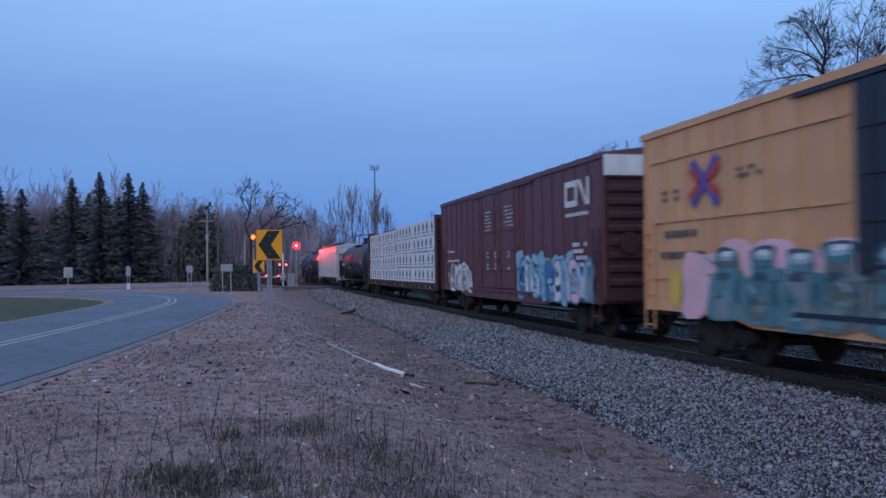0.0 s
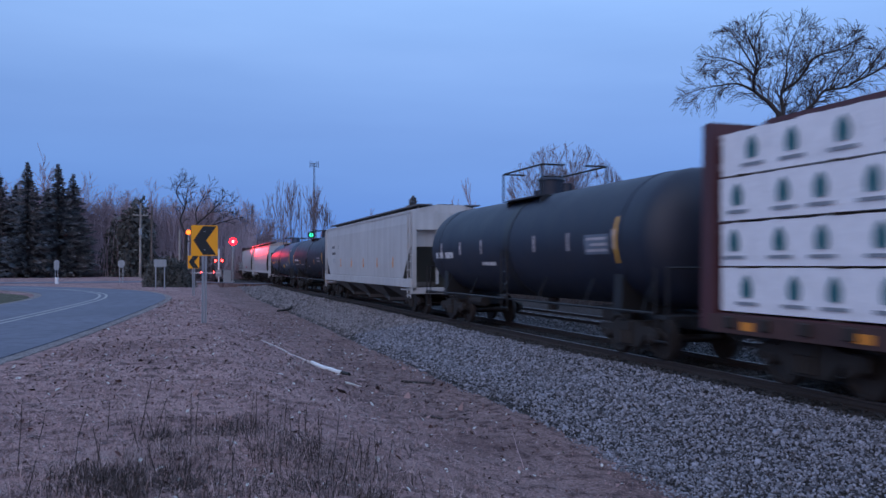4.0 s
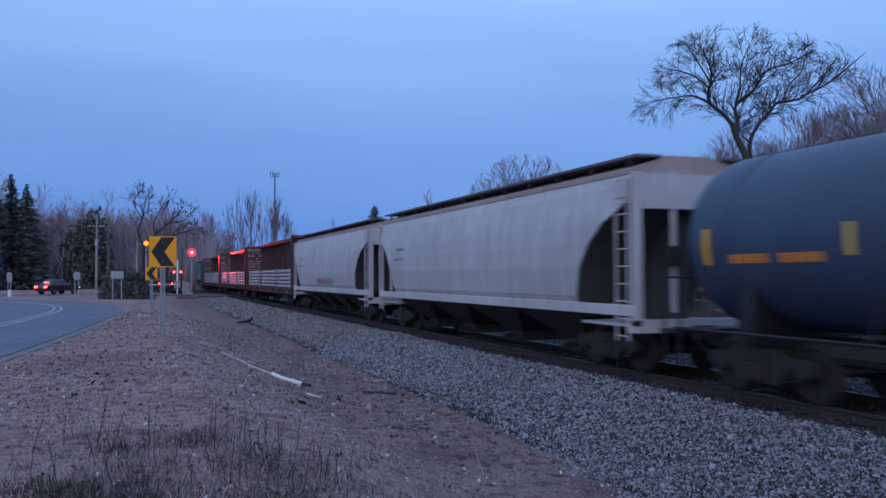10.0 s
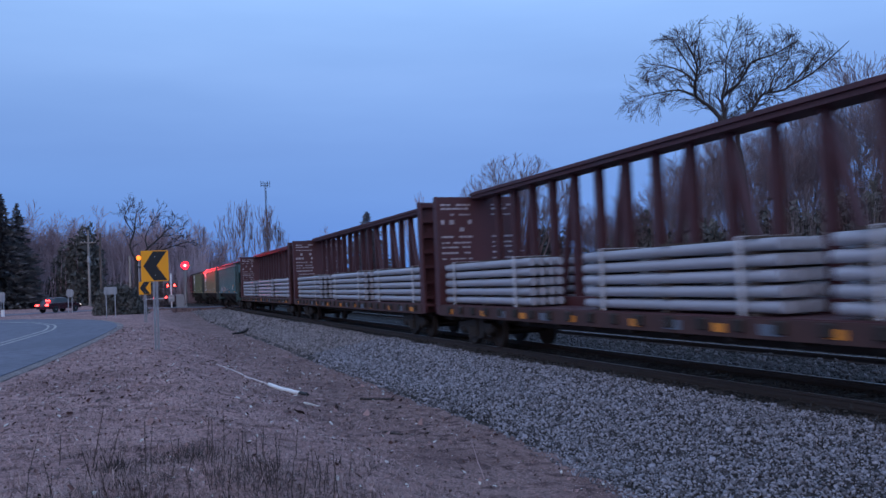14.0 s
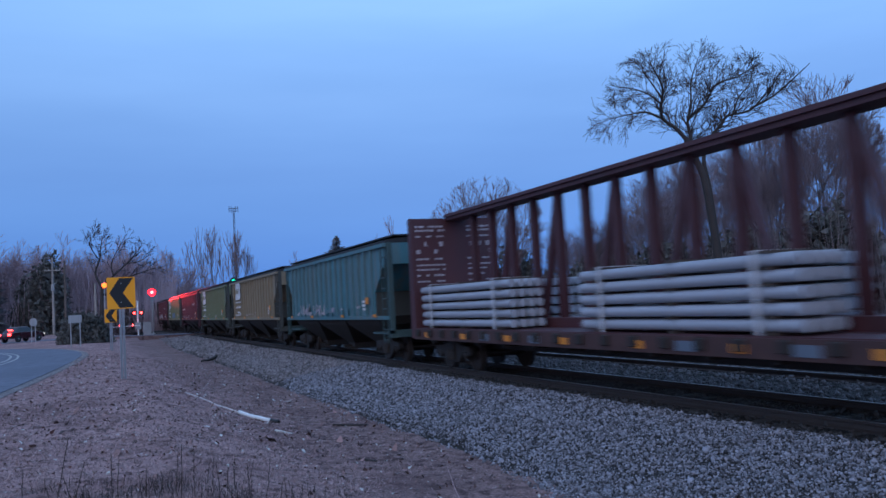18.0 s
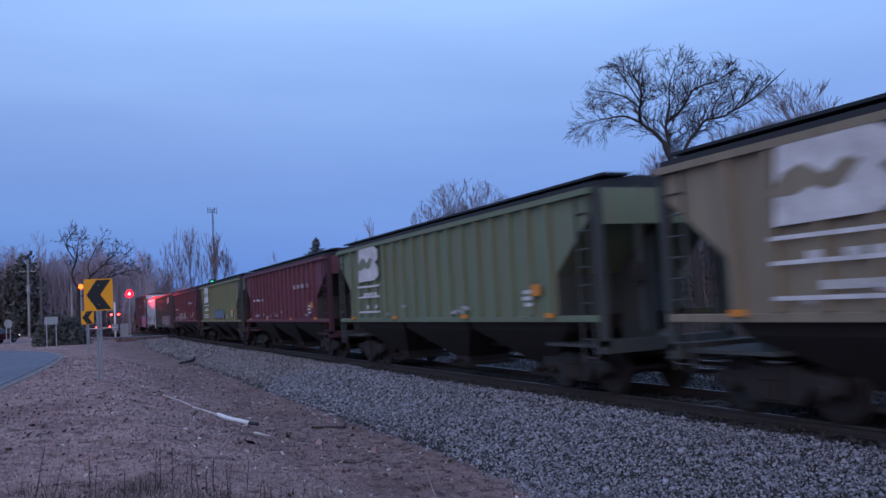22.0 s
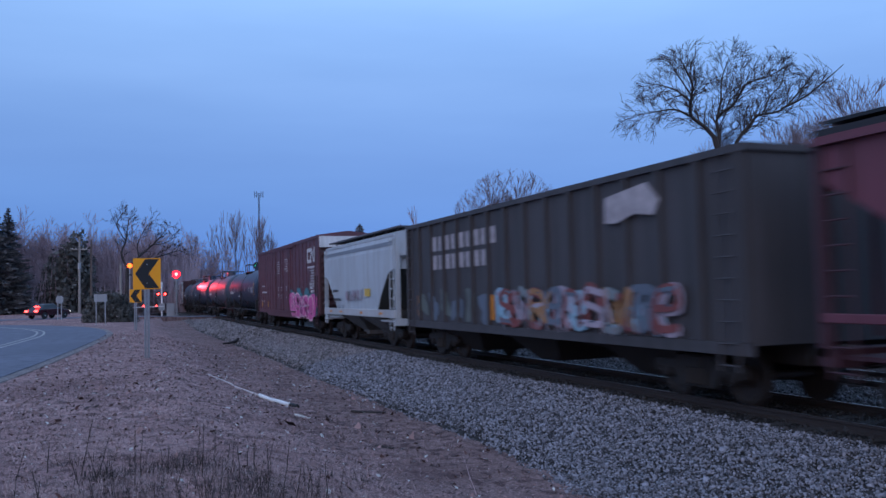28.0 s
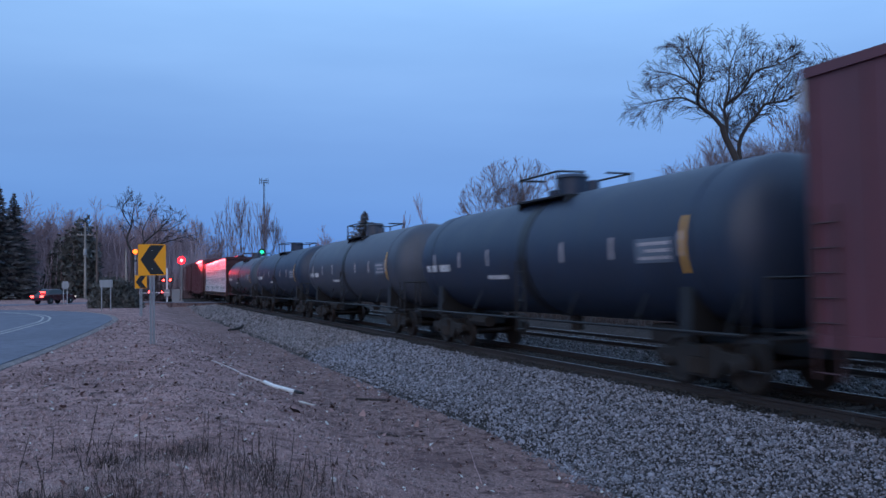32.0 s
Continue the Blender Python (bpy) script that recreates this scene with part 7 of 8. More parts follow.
limb_tree("bare crooked tree leaning over the crossing", (0.3, 105, 0.2), (1.0, 0.0), (0.0, 1.0), lowered((
    ([(0.55, -0.3), (0.75, 2.6), (0.8, 4.2), (0.9, 5.8)], 0.34, 0.26, 0.0),
    ([(0.9, 5.6), (0.13, 7.8), (0.7, 9.7), (0.85, 11.2), (1.1, 13.0)], 0.20, 0.05, 0.2),
    ([(0.7, 9.6), (-0.2, 11.2), (-0.4, 12.2), (0.3, 13.6)], 0.11, 0.04, -0.4),
    ([(0.95, 5.7), (2.3, 7.4), (4.0, 9.1), (5.0, 10.3), (5.9, 11.6)], 0.19, 0.05, 0.5),
    ([(1.1, 6.0), (3.5, 6.9), (5.7, 7.7), (7.3, 8.2)], 0.17, 0.05, -0.5),
    ([(2.3, 7.4), (2.1, 9.1), (3.0, 11.3), (3.5, 12.2)], 0.12, 0.04, 0.3),
    ([(4.0, 9.1), (5.4, 9.3), (6.8, 10.2)], 0.10, 0.04, 0.2),
)), 14, (0.7, 1.3), (4, 0.12, 0.03, 3, 0.55, 0.62, 0.018), 2, 0.7)
VASE = (4, 0.10, 0.05, 4, 0.42, 0.62, 0.028)
SPREAD = (4, 0.14, 0.03, 4, 0.60, 0.62, 0.028)
UPRIGHT = (3, 0.05, 0.12, 4, 0.28, 0.52, 0.03)
bare_tree("tree", "rounded many-stemmed bare tree beside the tracks", 3, 13.5, 11, (4, 0.06, 0.01, 4, 0.40, 0.52, 0.014), M_BARK2, M_TWIG3, at=(33.2, 68, 0), crown=(6.0, 13.4))
bare_tree("tree", "slim bare sapling rising above the train", 5, 16.5, 2, UPRIGHT, M_BARK2, M_TWIG2, at=(36, 104, 0), radius=0.12, crown=(1.9, 14.6))
spruce("small dark spruce standing far behind the train", 4, 16.6, 8.0, (46.0, 164, 0), group="")
for k, (x, y, h) in enumerate(((13.5, 168, 15), (16.5, 171, 17.5), (19.5, 168, 19.5), (22.5, 172, 20.5), (25.0, 168, 20.5), (27.5, 171, 19), (10.8, 170, 13), (30, 175, 16))):
    bare_tree("poplar_tree", "bare upright poplar with close-set branches", 40 + k, h * 1.15, 3, UPRIGHT, M_BARK2, M_TWIG3, at=(x, y, 0), group="poplars beyond the crossing", radius=0.16, crown=(3.2, h))

# dark conifers and bare woods beyond the road
for k, (x, y, h, w) in enumerate(((-23.8, 129, 15.6, 2.6), (-19.9, 128.2, 16.4, 2.7), (-16.1, 129, 16.4, 2.7), (-14.2, 130, 15.2, 2.3), (-21.8, 131, 13.5, 2.4), (-30.0, 127, 13.8, 2.8), (-33.6, 129, 15.0, 3.0), (-37.5, 126, 12.5, 3.0), (-17.9, 132, 13.0, 2.4), (-26.5, 132, 11.5, 2.6), (-41, 128, 15, 3.0), (-46, 126, 16, 3.2))):
    spruce("tall dark spruce at the wood's edge", 60 + k, h, w * 1.75, (x, y, 0.3))
bush("broad dark pine behind the utility poles", 80, (-5.7, 131, 0.3), (3.1, 3.0, 12.4), M_NEEDLE2, "pine_tree", 5200, "", 0.26, "tree")
bush("broad dark pine behind the utility poles", 81, (-8.4, 133, 0.3), (2.6, 2.6, 9.0), M_NEEDLE2, "pine_tree", 3800, "", 0.26, "tree")
wild = [bare_tree("woodland_tree", "bare woodland tree with grey-brown twigs", 90 + k, 9.8 + 0.6 * k, 2 + k % 2, SPREAD if k % 2 else VASE, M_BARK2, M_TWIG2, at=(-4 + 5 * k, 146 + 3 * k, 0.2), group="bare woods") for k in range(4)]
rng = random.Random(17)
for k in range(96):
    x, y = (-78 + 0.98 * k, rng.uniform(136, 160)) if k < 90 else (rng.uniform(8, 45), rng.uniform(185, 205))
    s = rng.uniform(0.8, 1.15) * (1.12 if x < -20 else 0.95)
    copy_thing(wild[k % 4], pose(x, y, 0.2, 0, 0, rng.uniform(0, 360)) @ Matrix.Diagonal((s, s, s * rng.uniform(0.9, 1.1), 1)))
# the wood along the far side of the tracks
side = [bare_tree("woodland_tree", "bare tree in the wood beside the tracks", 110 + k, 13.0 + k, 3, (4, 0.10, 0.05, 5, 0.46, 0.58, 0.014), M_BARK2, M_TWIG3, at=((44.3, 52.0, 57.0)[k], (41.2, 62.0, 58.0)[k], 0), group="wood beside the tracks", crown=(5.6, 15.0 + k)) for k in range(3)]
side_trees = [(45.7, 59.4, 0.98), (50.5, 52.0, 0.98), (46.5, 45.5, 0.86), (42.0, 29.0, 0.95), (43.5, 34.5, 1.0), (41.5, 22.0, 0.95), (43.5, 15.0, 1.0), (46.5, 8.0, 1.0), (54.0, 18.0, 1.15), (57.0, 26.0, 1.2),
              (52, 47, 1.15), (55, 40, 1.2), (49, 31, 1.1), (52, 26, 1.15), (49, 20, 1.1), (46, 13, 1.1), (58, 45, 1.25), (47, 25, 1.0), (46, 17, 1.0), (52, 8, 1.1), (56, 33, 1.2), (50, 42, 1.05),
              (38, 50, 0.66), (42, 47, 0.72), (36, 57, 0.6), (41, 56, 0.66), (46, 52, 0.75), (40, 64, 0.55), (47, 62, 0.62), (44, 74, 0.55)]
for k, (x, y, s) in enumerate(side_trees):
    s *= 1.0 if y > 0.88 * x else 0.58
    copy_thing(side[k % 3], pose(x, y, 0, 0, 0, 61 * k) @ Matrix.Diagonal((s, s, s, 1)))
for k, (x, y, h) in enumerate(((36, 45, 5.2), (39.5, 38, 5.6), (42, 30, 6.2), (44, 24, 5.8), (40, 50, 4.8), (46, 35, 6.5), (45, 18, 6.0), (36.5, 57, 4.6), (43, 42, 6.0), (34, 76, 4.2), (38, 66, 4.4), (47, 29, 6.8))):
    bush("dense dark green juniper under the bare trees", 130 + k, (x, y, 0), (2.6, 2.6, h), M_NEEDLE2, "juniper_bush", 2200, "undergrowth beside the tracks", 0.2)
junipers = [o for o in scene.objects if o.name.startswith("juniper_bush") and o.parent is None]
rng = random.Random(29)
for k in range(30):
    x, y = 35.5 + rng.uniform(0, 9), 2 + k * 2.4
    s = rng.uniform(0.85, 1.2)
    copy_thing(junipers[k % len(junipers)], pose(x, y, 0, 0, 0, 37 * k) @ Matrix.Diagonal((s, s, s, 1)))
for k, (x, y) in enumerate(((35, 50), (38, 43), (33.5, 62), (41, 36))):
    bush("low shrub still holding dry orange leaves", 150 + k, (x, y, 0), (1.6, 1.6, 3.2), M_LEAFO, "oak_shrub", 380, "undergrowth beside the tracks", 0.10)
bush("dense dark evergreen bush behind a road sign", 7, (-0.65, 69.6, 0.4), (1.95, 1.3, 2.6), M_NEEDLE2, "evergreen_bush", 9000, leaf=0.085)
for k, (x, y, w, h) in enumerate(((-9, 134, 4, 3.5), (-1, 133, 4, 4.2), (3.5, 132, 3, 4.5), (-13, 133, 4, 3.5), (7, 140, 3.5, 4.6), (1.0, 128, 2.6, 3.5))):
    bush("dark tangled brush at the wood's edge", 170 + k, (x, y, 0.2), (w, 2.2, h), M_BARK2, "brush", 2600, "brush below the woods", 0.18)


# ---- thin stems that fill the wood ----
def thicket(name, label, n, xs, ys, hs, seed, material, width=0.05):
    rng = np.random.default_rng(seed)
    x, y, h = rng.uniform(*xs, n), rng.uniform(*ys, n), rng.uniform(*hs, n)
    a = rng.uniform(0, math.tau, n)
    lean = rng.normal(0, 0.12, (n, 2)) * h[:, None]
    w = width * rng.uniform(0.5, 1.4, n)
    b0 = np.stack([x - np.cos(a) * w, y - np.sin(a) * w, np.zeros(n)], -1)
    b1 = np.stack([x + np.cos(a) * w, y + np.sin(a) * w, np.zeros(n)], -1)
    b2 = np.stack([x - np.sin(a) * w, y + np.cos(a) * w, np.zeros(n)], -1)
    tip = np.stack([x + lean[:, 0], y + lean[:, 1], h], -1)
    return setting(name, soup(name, np.stack([b0, b1, b2, tip], 1), [(0, 1, 3), (1, 2, 3), (2, 0, 3)], material), label, "brush", "stuff")


thicket("thicket", "dense bare brush and saplings of the far wood", 14000, (-85, 12), (130, 166), (4.0, 12.0), 31, M_TWIG2, 0.055)
thicket("thicket", "low bare brush below the poplars", 2500, (10, 36), (150, 180), (2.0, 5.5), 35, M_TWIG2, 0.05)
thicket("thicket", "dense bare brush beside the tracks", 16000, (36, 60), (-6, 60), (2.5, 8.5), 33, M_BARK2, 0.022)
# weeds added so that the bank seen below the cars is dark
thicket("weed_bank", "dark dead weeds added to darken the bank beyond the tracks", 9000, (19.5, 30), (4, 75), (0.4, 1.5), 36, M_WEED, 0.02)
thicket("thicket", "low brush beyond the tracks", 1500, (26, 48), (85, 160), (1.0, 4.0), 34, M_TWIG2, 0.05)


# ---- road signs and poles ----
def sign_post(parent, x, z0, z1, w=0.06, depth=0.04):
    """A U-channel steel post."""
    bm = bmesh.new()
    plate(bm, [(x - w / 2, -depth / 2), (x - w / 6, -depth / 2), (x - w / 6, depth / 4), (x + w / 6, depth / 4), (x + w / 6, -depth / 2), (x + w / 2, -depth / 2), (x + w / 2, depth / 2), (x - w / 2, depth / 2)], 2, z0, z1)
    return part("post", bm, M_STEEL, parent, "galvanised channel post")


def rounded(x0, x1, z0, z1, r, n=4):
    out = []
    for cx, cz, a0 in ((x1 - r, z1 - r, 0), (x0 + r, z1 - r, 90), (x0 + r, z0 + r, 180), (x1 - r, z0 + r, 270)):
        for k in range(n + 1):
            a = math.radians(a0 + 90 * k / n)
            out.append((cx + r * math.cos(a), cz + r * math.sin(a)))
    return out


def chevron_sign(at, w, h, zc, turn, group):
    t = thing("chevron_sign", "yellow road sign with a black chevron on a steel post", "road sign", group, at, turn)
    foot = -0.3
    for x in (-0.042, 0.042):
        sign_post(t, x, foot, zc + h / 2 - 0.06, 0.062, 0.05)
    bm = bmesh.new()
    plate(bm, rounded(-w / 2, w / 2, zc - h / 2, zc + h / 2, 0.04), 1, -0.036, -0.030)
    part("panel", bm, M_SIGNY, t)
    bm = bmesh.new()
    c = [(-0.42, 0.0), (-0.06, 0.47), (0.44, 0.47), (0.06, 0.0), (0.44, -0.47), (-0.06, -0.47)]
    plate(bm, [(u * w, zc + v * h) for u, v in c[:4]], 1, -0.040, -0.036)
    plate(bm, [(u * w, zc + v * h) for u, v in (c[0], c[3], c[4], c[5])], 1, -0.040, -0.036)
    part("chevron", bm, M_SIGNK, t, "black chevron pointing along the bend")
    bm = bmesh.new()
    for z in (zc - h * 0.3, zc + h * 0.3):
        rod(bm, (0, -0.046, z), (0, -0.03, z), 0.016, sides=6)
    part("bolt", bm, M_STEEL, t)


chevron_sign((0.80, 26.2, 0.41), 0.78, 0.92, 2.49, 4, "chevron signs on the bend")
chevron_sign((0.93, 50.1, 0.42), 0.64, 0.74, 1.92, 4, "chevron signs on the bend")


def sign_back(at, w, h, zc, posts, label, turn=0, r=0.03):
    t = thing("road_sign", label, "road sign", "road signs at the junction", at, turn)
    for x in posts:
        sign_post(t, x, -0.3, zc + h / 2, 0.07)
    bm = bmesh.new()
    plate(bm, rounded(-w / 2, w / 2, zc - h / 2, zc + h / 2, r), 1, 0.022, 0.030)
    part("panel", bm, M_ALU, t, "bare aluminium back of the sign")


sign_back((-1.1, 62.0, 0.42), 0.84, 0.52, 1.88, (-0.29, 0.29), "wide sign seen from its bare metal back")
sign_back((-15.8, 86.3 - 2.5, 0.42), 0.78, 0.95, 1.7, (0.0,), "square sign seen from its bare metal back")
sign_back((-11.6, 92.5, 0.42), 0.5, 1.0, 1.75, (-0.12, 0.12), "narrow sign on twin steel posts", r=0.2)
sign_back((-5.0, 84.6, 0.42), 0.62, 0.72, 1.85, (-0.16, 0.16), "rounded sign seen from its bare metal back", r=0.25)
t = thing("marker_post", "short white plastic roadside marker post", "marker post", at=(-10.4, 83.2, 0.42))
bm = bmesh.new()
rod(bm, (0, 0, -0.1), (0, 0, 0.62), 0.16, 0.13, sides=10)
part("post", bm, M_PVC, t)


def utility_pole(at, height, material, arm=True, label="weathered wooden utility pole with a crossarm"):
    t = thing("utility_pole", label, "utility pole", "utility poles by the crossing", at)
    bm = bmesh.new()
    rod(bm, (0, 0, -0.4), (0, 0, height), 0.17, 0.12, sides=10)
    part("pole", bm, material, t)
    if arm:
        bm = bmesh.new()
        box(bm, -0.95, 0.95, -0.18, -0.07, height - 1.75, height - 1.62)
        part("crossarm", bm, material, t)
        for x in (-0.85, -0.45, 0.45, 0.85):
            bm = bmesh.new()
            rod(bm, (x, -0.125, height - 1.62), (x, -0.125, height - 1.45), 0.05, 0.03, sides=6)
            part("insulator", bm, M_STEEL, t)
        bm = bmesh.new()
        rod(bm, (0.0, -0.36, height - 4.3), (0.0, -0.36, height - 3.5), 0.2, sides=10)
        part("transformer", bm, M_ALU, t)


utility_pole((-4.7, 120, 0.3), 10.3, M_WOODPOLE)
utility_pole((-3.3, 122, 0.3), 10.0, M_DARKPOLE, False, "dark bare wooden pole")
utility_pole((0.35, 112, 0.3), 6.4, M_WOODPOLE, False, "pale bare wooden pole in the brush")

t = thing("antenna_mast", "slender lattice antenna mast with a crosswise head", "antenna mast", at=(46.5, 296.3, 0))
bm = bmesh.new()
for k in range(3):
    a = k * math.tau / 3
    rod(bm, (0.40 * math.cos(a), 0.32 * math.sin(a), 0), (0.26 * math.cos(a), 0.26 * math.sin(a), 38.6), 0.075, sides=5)
for j in range(38):
    for k in range(3):
        a, b = k * math.tau / 3, (k + 1) * math.tau / 3
        rod(bm, (0.3 * math.cos(a), 0.3 * math.sin(a), j), (0.3 * math.cos(b), 0.3 * math.sin(b), j + 1), 0.04, sides=4)
part("mast", bm, M_ENDDK, t)
bm = bmesh.new()
for z in (37.6, 38.4):
    rod(bm, (-1.5, 0, z), (1.5, 0, z), 0.07, sides=5)
for x in (-1.5, -0.75, 0.75, 1.5):
    rod(bm, (x, 0, 37.0), (x, 0, 39.2), 0.1, sides=6)
part("antenna_head", bm, M_ENDDK, t)


# ---- railway signals and level crossing ----
def block_signal(at, head_z, lens, label, size=1.0, core=None):
    t = thing("railway_signal", label, "railway signal", "railway signals", at)
    bm = bmesh.new()
    rod(bm, (0, 0, -0.5), (0, 0, head_z + 0.5), 0.075, sides=10)
    box(bm, -0.25, 0.25, -0.25, 0.25, -0.5, 0.0)
    part("mast", bm, M_STEEL, t)
    bm = bmesh.new()
    rod(bm, (0, -0.16, head_z), (0, -0.12, head_z), 0.52, sides=24)
    box(bm, -0.2, 0.2, -0.12, 0.12, head_z - 0.3, head_z + 0.3)
    head = part("signal_head", bm, M_BLACK, t, "round black signal head")
    # lens drawn oversize, with an added pale core, to imitate the lamp's glare
    bm = bmesh.new()
    lathe(bm, [(-0.21, 0.02), (-0.20, 0.28 * size), (-0.165, 0.42 * size)], (0, 0, head_z), "y", 20)
    part("lens", bm, lens, head, "glowing signal lens")
    if core:
        bm = bmesh.new()
        lathe(bm, [(-0.235, 0.01), (-0.23, 0.12), (-0.205, 0.19)], (0, 0, head_z), "y", 16)
        part("bulb", bm, core, head, "pale core imitating glare in the middle of the lens")
    bm = bmesh.new()
    for k in range(9):
        a0, a1 = math.radians(20 + 140 * k / 9), math.radians(20 + 140 * (k + 1) / 9)
        plate(bm, [(0.38 * math.cos(a0), head_z + 0.38 * math.sin(a0)), (0.38 * math.cos(a1), head_z + 0.38 * math.sin(a1)), (0.40 * math.cos(a1), head_z + 0.40 * math.sin(a1)), (0.40 * math.cos(a0), head_z + 0.40 * math.sin(a0))], 1, -0.42, -0.15)
    part("hood", bm, M_BLACK, head)
    ladder(t, 0.0, 0.16, 0.0, head_z, M_STEEL, along="x", width=0.35)
    bm = bmesh.new()
    box(bm, -0.45, 0.45, 0.08, 0.5, head_z - 0.9, head_z - 0.86)
    part("platform", bm, M_STEEL, t)
    return t


block_signal((SIGNAL[0], SIGNAL[1], -0.05), SIGNAL[2] + 0.05, M_RED_LENS, "railway signal mast showing a red light", 1.2, M_RED_CORE)
block_signal((18.2, 118.5, -0.1), 6.55, M_GREEN_LENS, "railway signal mast showing a green light", 0.7)
t = thing("flashing_beacon", "amber flashing beacon on a slim steel pole", "beacon", at=(1.32, 104.5, 0.3))
bm = bmesh.new()
rod(bm, (0, 0, -0.3), (0, 0, 6.3), 0.06, sides=8)
part("pole", bm, M_STEEL, t)
bm = bmesh.new()
box(bm, -0.2, 0.2, -0.1, 0.15, 5.55, 6.05)
head = part("lamp_housing", bm, M_BLACK, t)
bm = bmesh.new()
lathe(bm, [(-0.18, 0.02), (-0.17, 0.2), (-0.10, 0.28)], (0, 0, 5.8), "y", 16)
part("lens", bm, M_AMBER_LENS, head, "glowing amber lens")
bm = bmesh.new()
box(bm, -0.35, 0.2, -0.05, 0.05, 4.6, 4.85)
part("bracket_box", bm, M_BLACK, t)

t = thing("crossing_signal", "white level crossing mast with red flashers and a lowered gate", "crossing signal", at=(4.8, 103, 0.1))
bm = bmesh.new()
rod(bm, (0, 0, -0.3), (0, 0, 4.0), 0.09, sides=8)
part("mast", bm, M_PVC, t, "white painted mast")
for x in (-0.38, 0.38):
    bm = bmesh.new()
    rod(bm, (x, -0.10, 2.6), (x, -0.06, 2.6), 0.28, sides=18)
    flasher = part("flasher", bm, M_BLACK, t, "round black flasher backing")
    bm = bmesh.new()
    lathe(bm, [(-0.14, 0.02), (-0.13, 0.10), (-0.10, 0.14)], (x, 0, 2.6), "y", 14)
    part("lens", bm, M_TAIL, flasher, "lit red flasher lens")
bm = bmesh.new()
box(bm, -0.3, 0.3, -0.25, 0.25, 0.7, 1.5)
part("gate_motor", bm, M_ALU, t)
bm = bmesh.new()
box(bm, -6.4, 0.2, -0.32, -0.28, 1.1, 1.17)
arm = part("gate_arm", bm, M_PVC, t, "white gate arm with red lamps")
for x in (-0.6, -2.0, -5.0):
    bm = bmesh.new()
    rod(bm, (x, -0.38, 1.27), (x, -0.28, 1.27), 0.09, sides=10)
    part("gate_lamp", bm, M_TAIL, arm)
t = thing("equipment_cabinet", "pale metal signal equipment cabinet beside the crossing", "cabinet", at=(6.0, 107, -0.1))
bm = bmesh.new()
box(bm, -0.45, 0.45, -0.4, 0.4, 0.0, 1.6)
box(bm, -0.5, 0.5, -0.45, 0.45, 1.6, 1.68)
part("case", bm, M_ALU, t, bevel=0.02)
bm = bmesh.new()
box(bm, -0.4, 0.4, -0.42, -0.4, 0.1, 1.5)
part("door", bm, M_ALU, t)

signal_lamp = new("signal_lamp", bpy.data.lights.new("signal_lamp", "SPOT"))
signal_lamp.data.energy, signal_lamp.data.color, signal_lamp.data.shadow_soft_size = 26000, (1.0, 0.04, 0.05), 0.25
signal_lamp.data.spot_size, signal_lamp.data.spot_blend = radians(14.6), 0.75
signal_lamp.matrix_world = look((SIGNAL[0], SIGNAL[1] - 0.6, SIGNAL[2]), (SIGNAL[0] + 4.5, SIGNAL[1] - 30, SIGNAL[2] - 1.6))


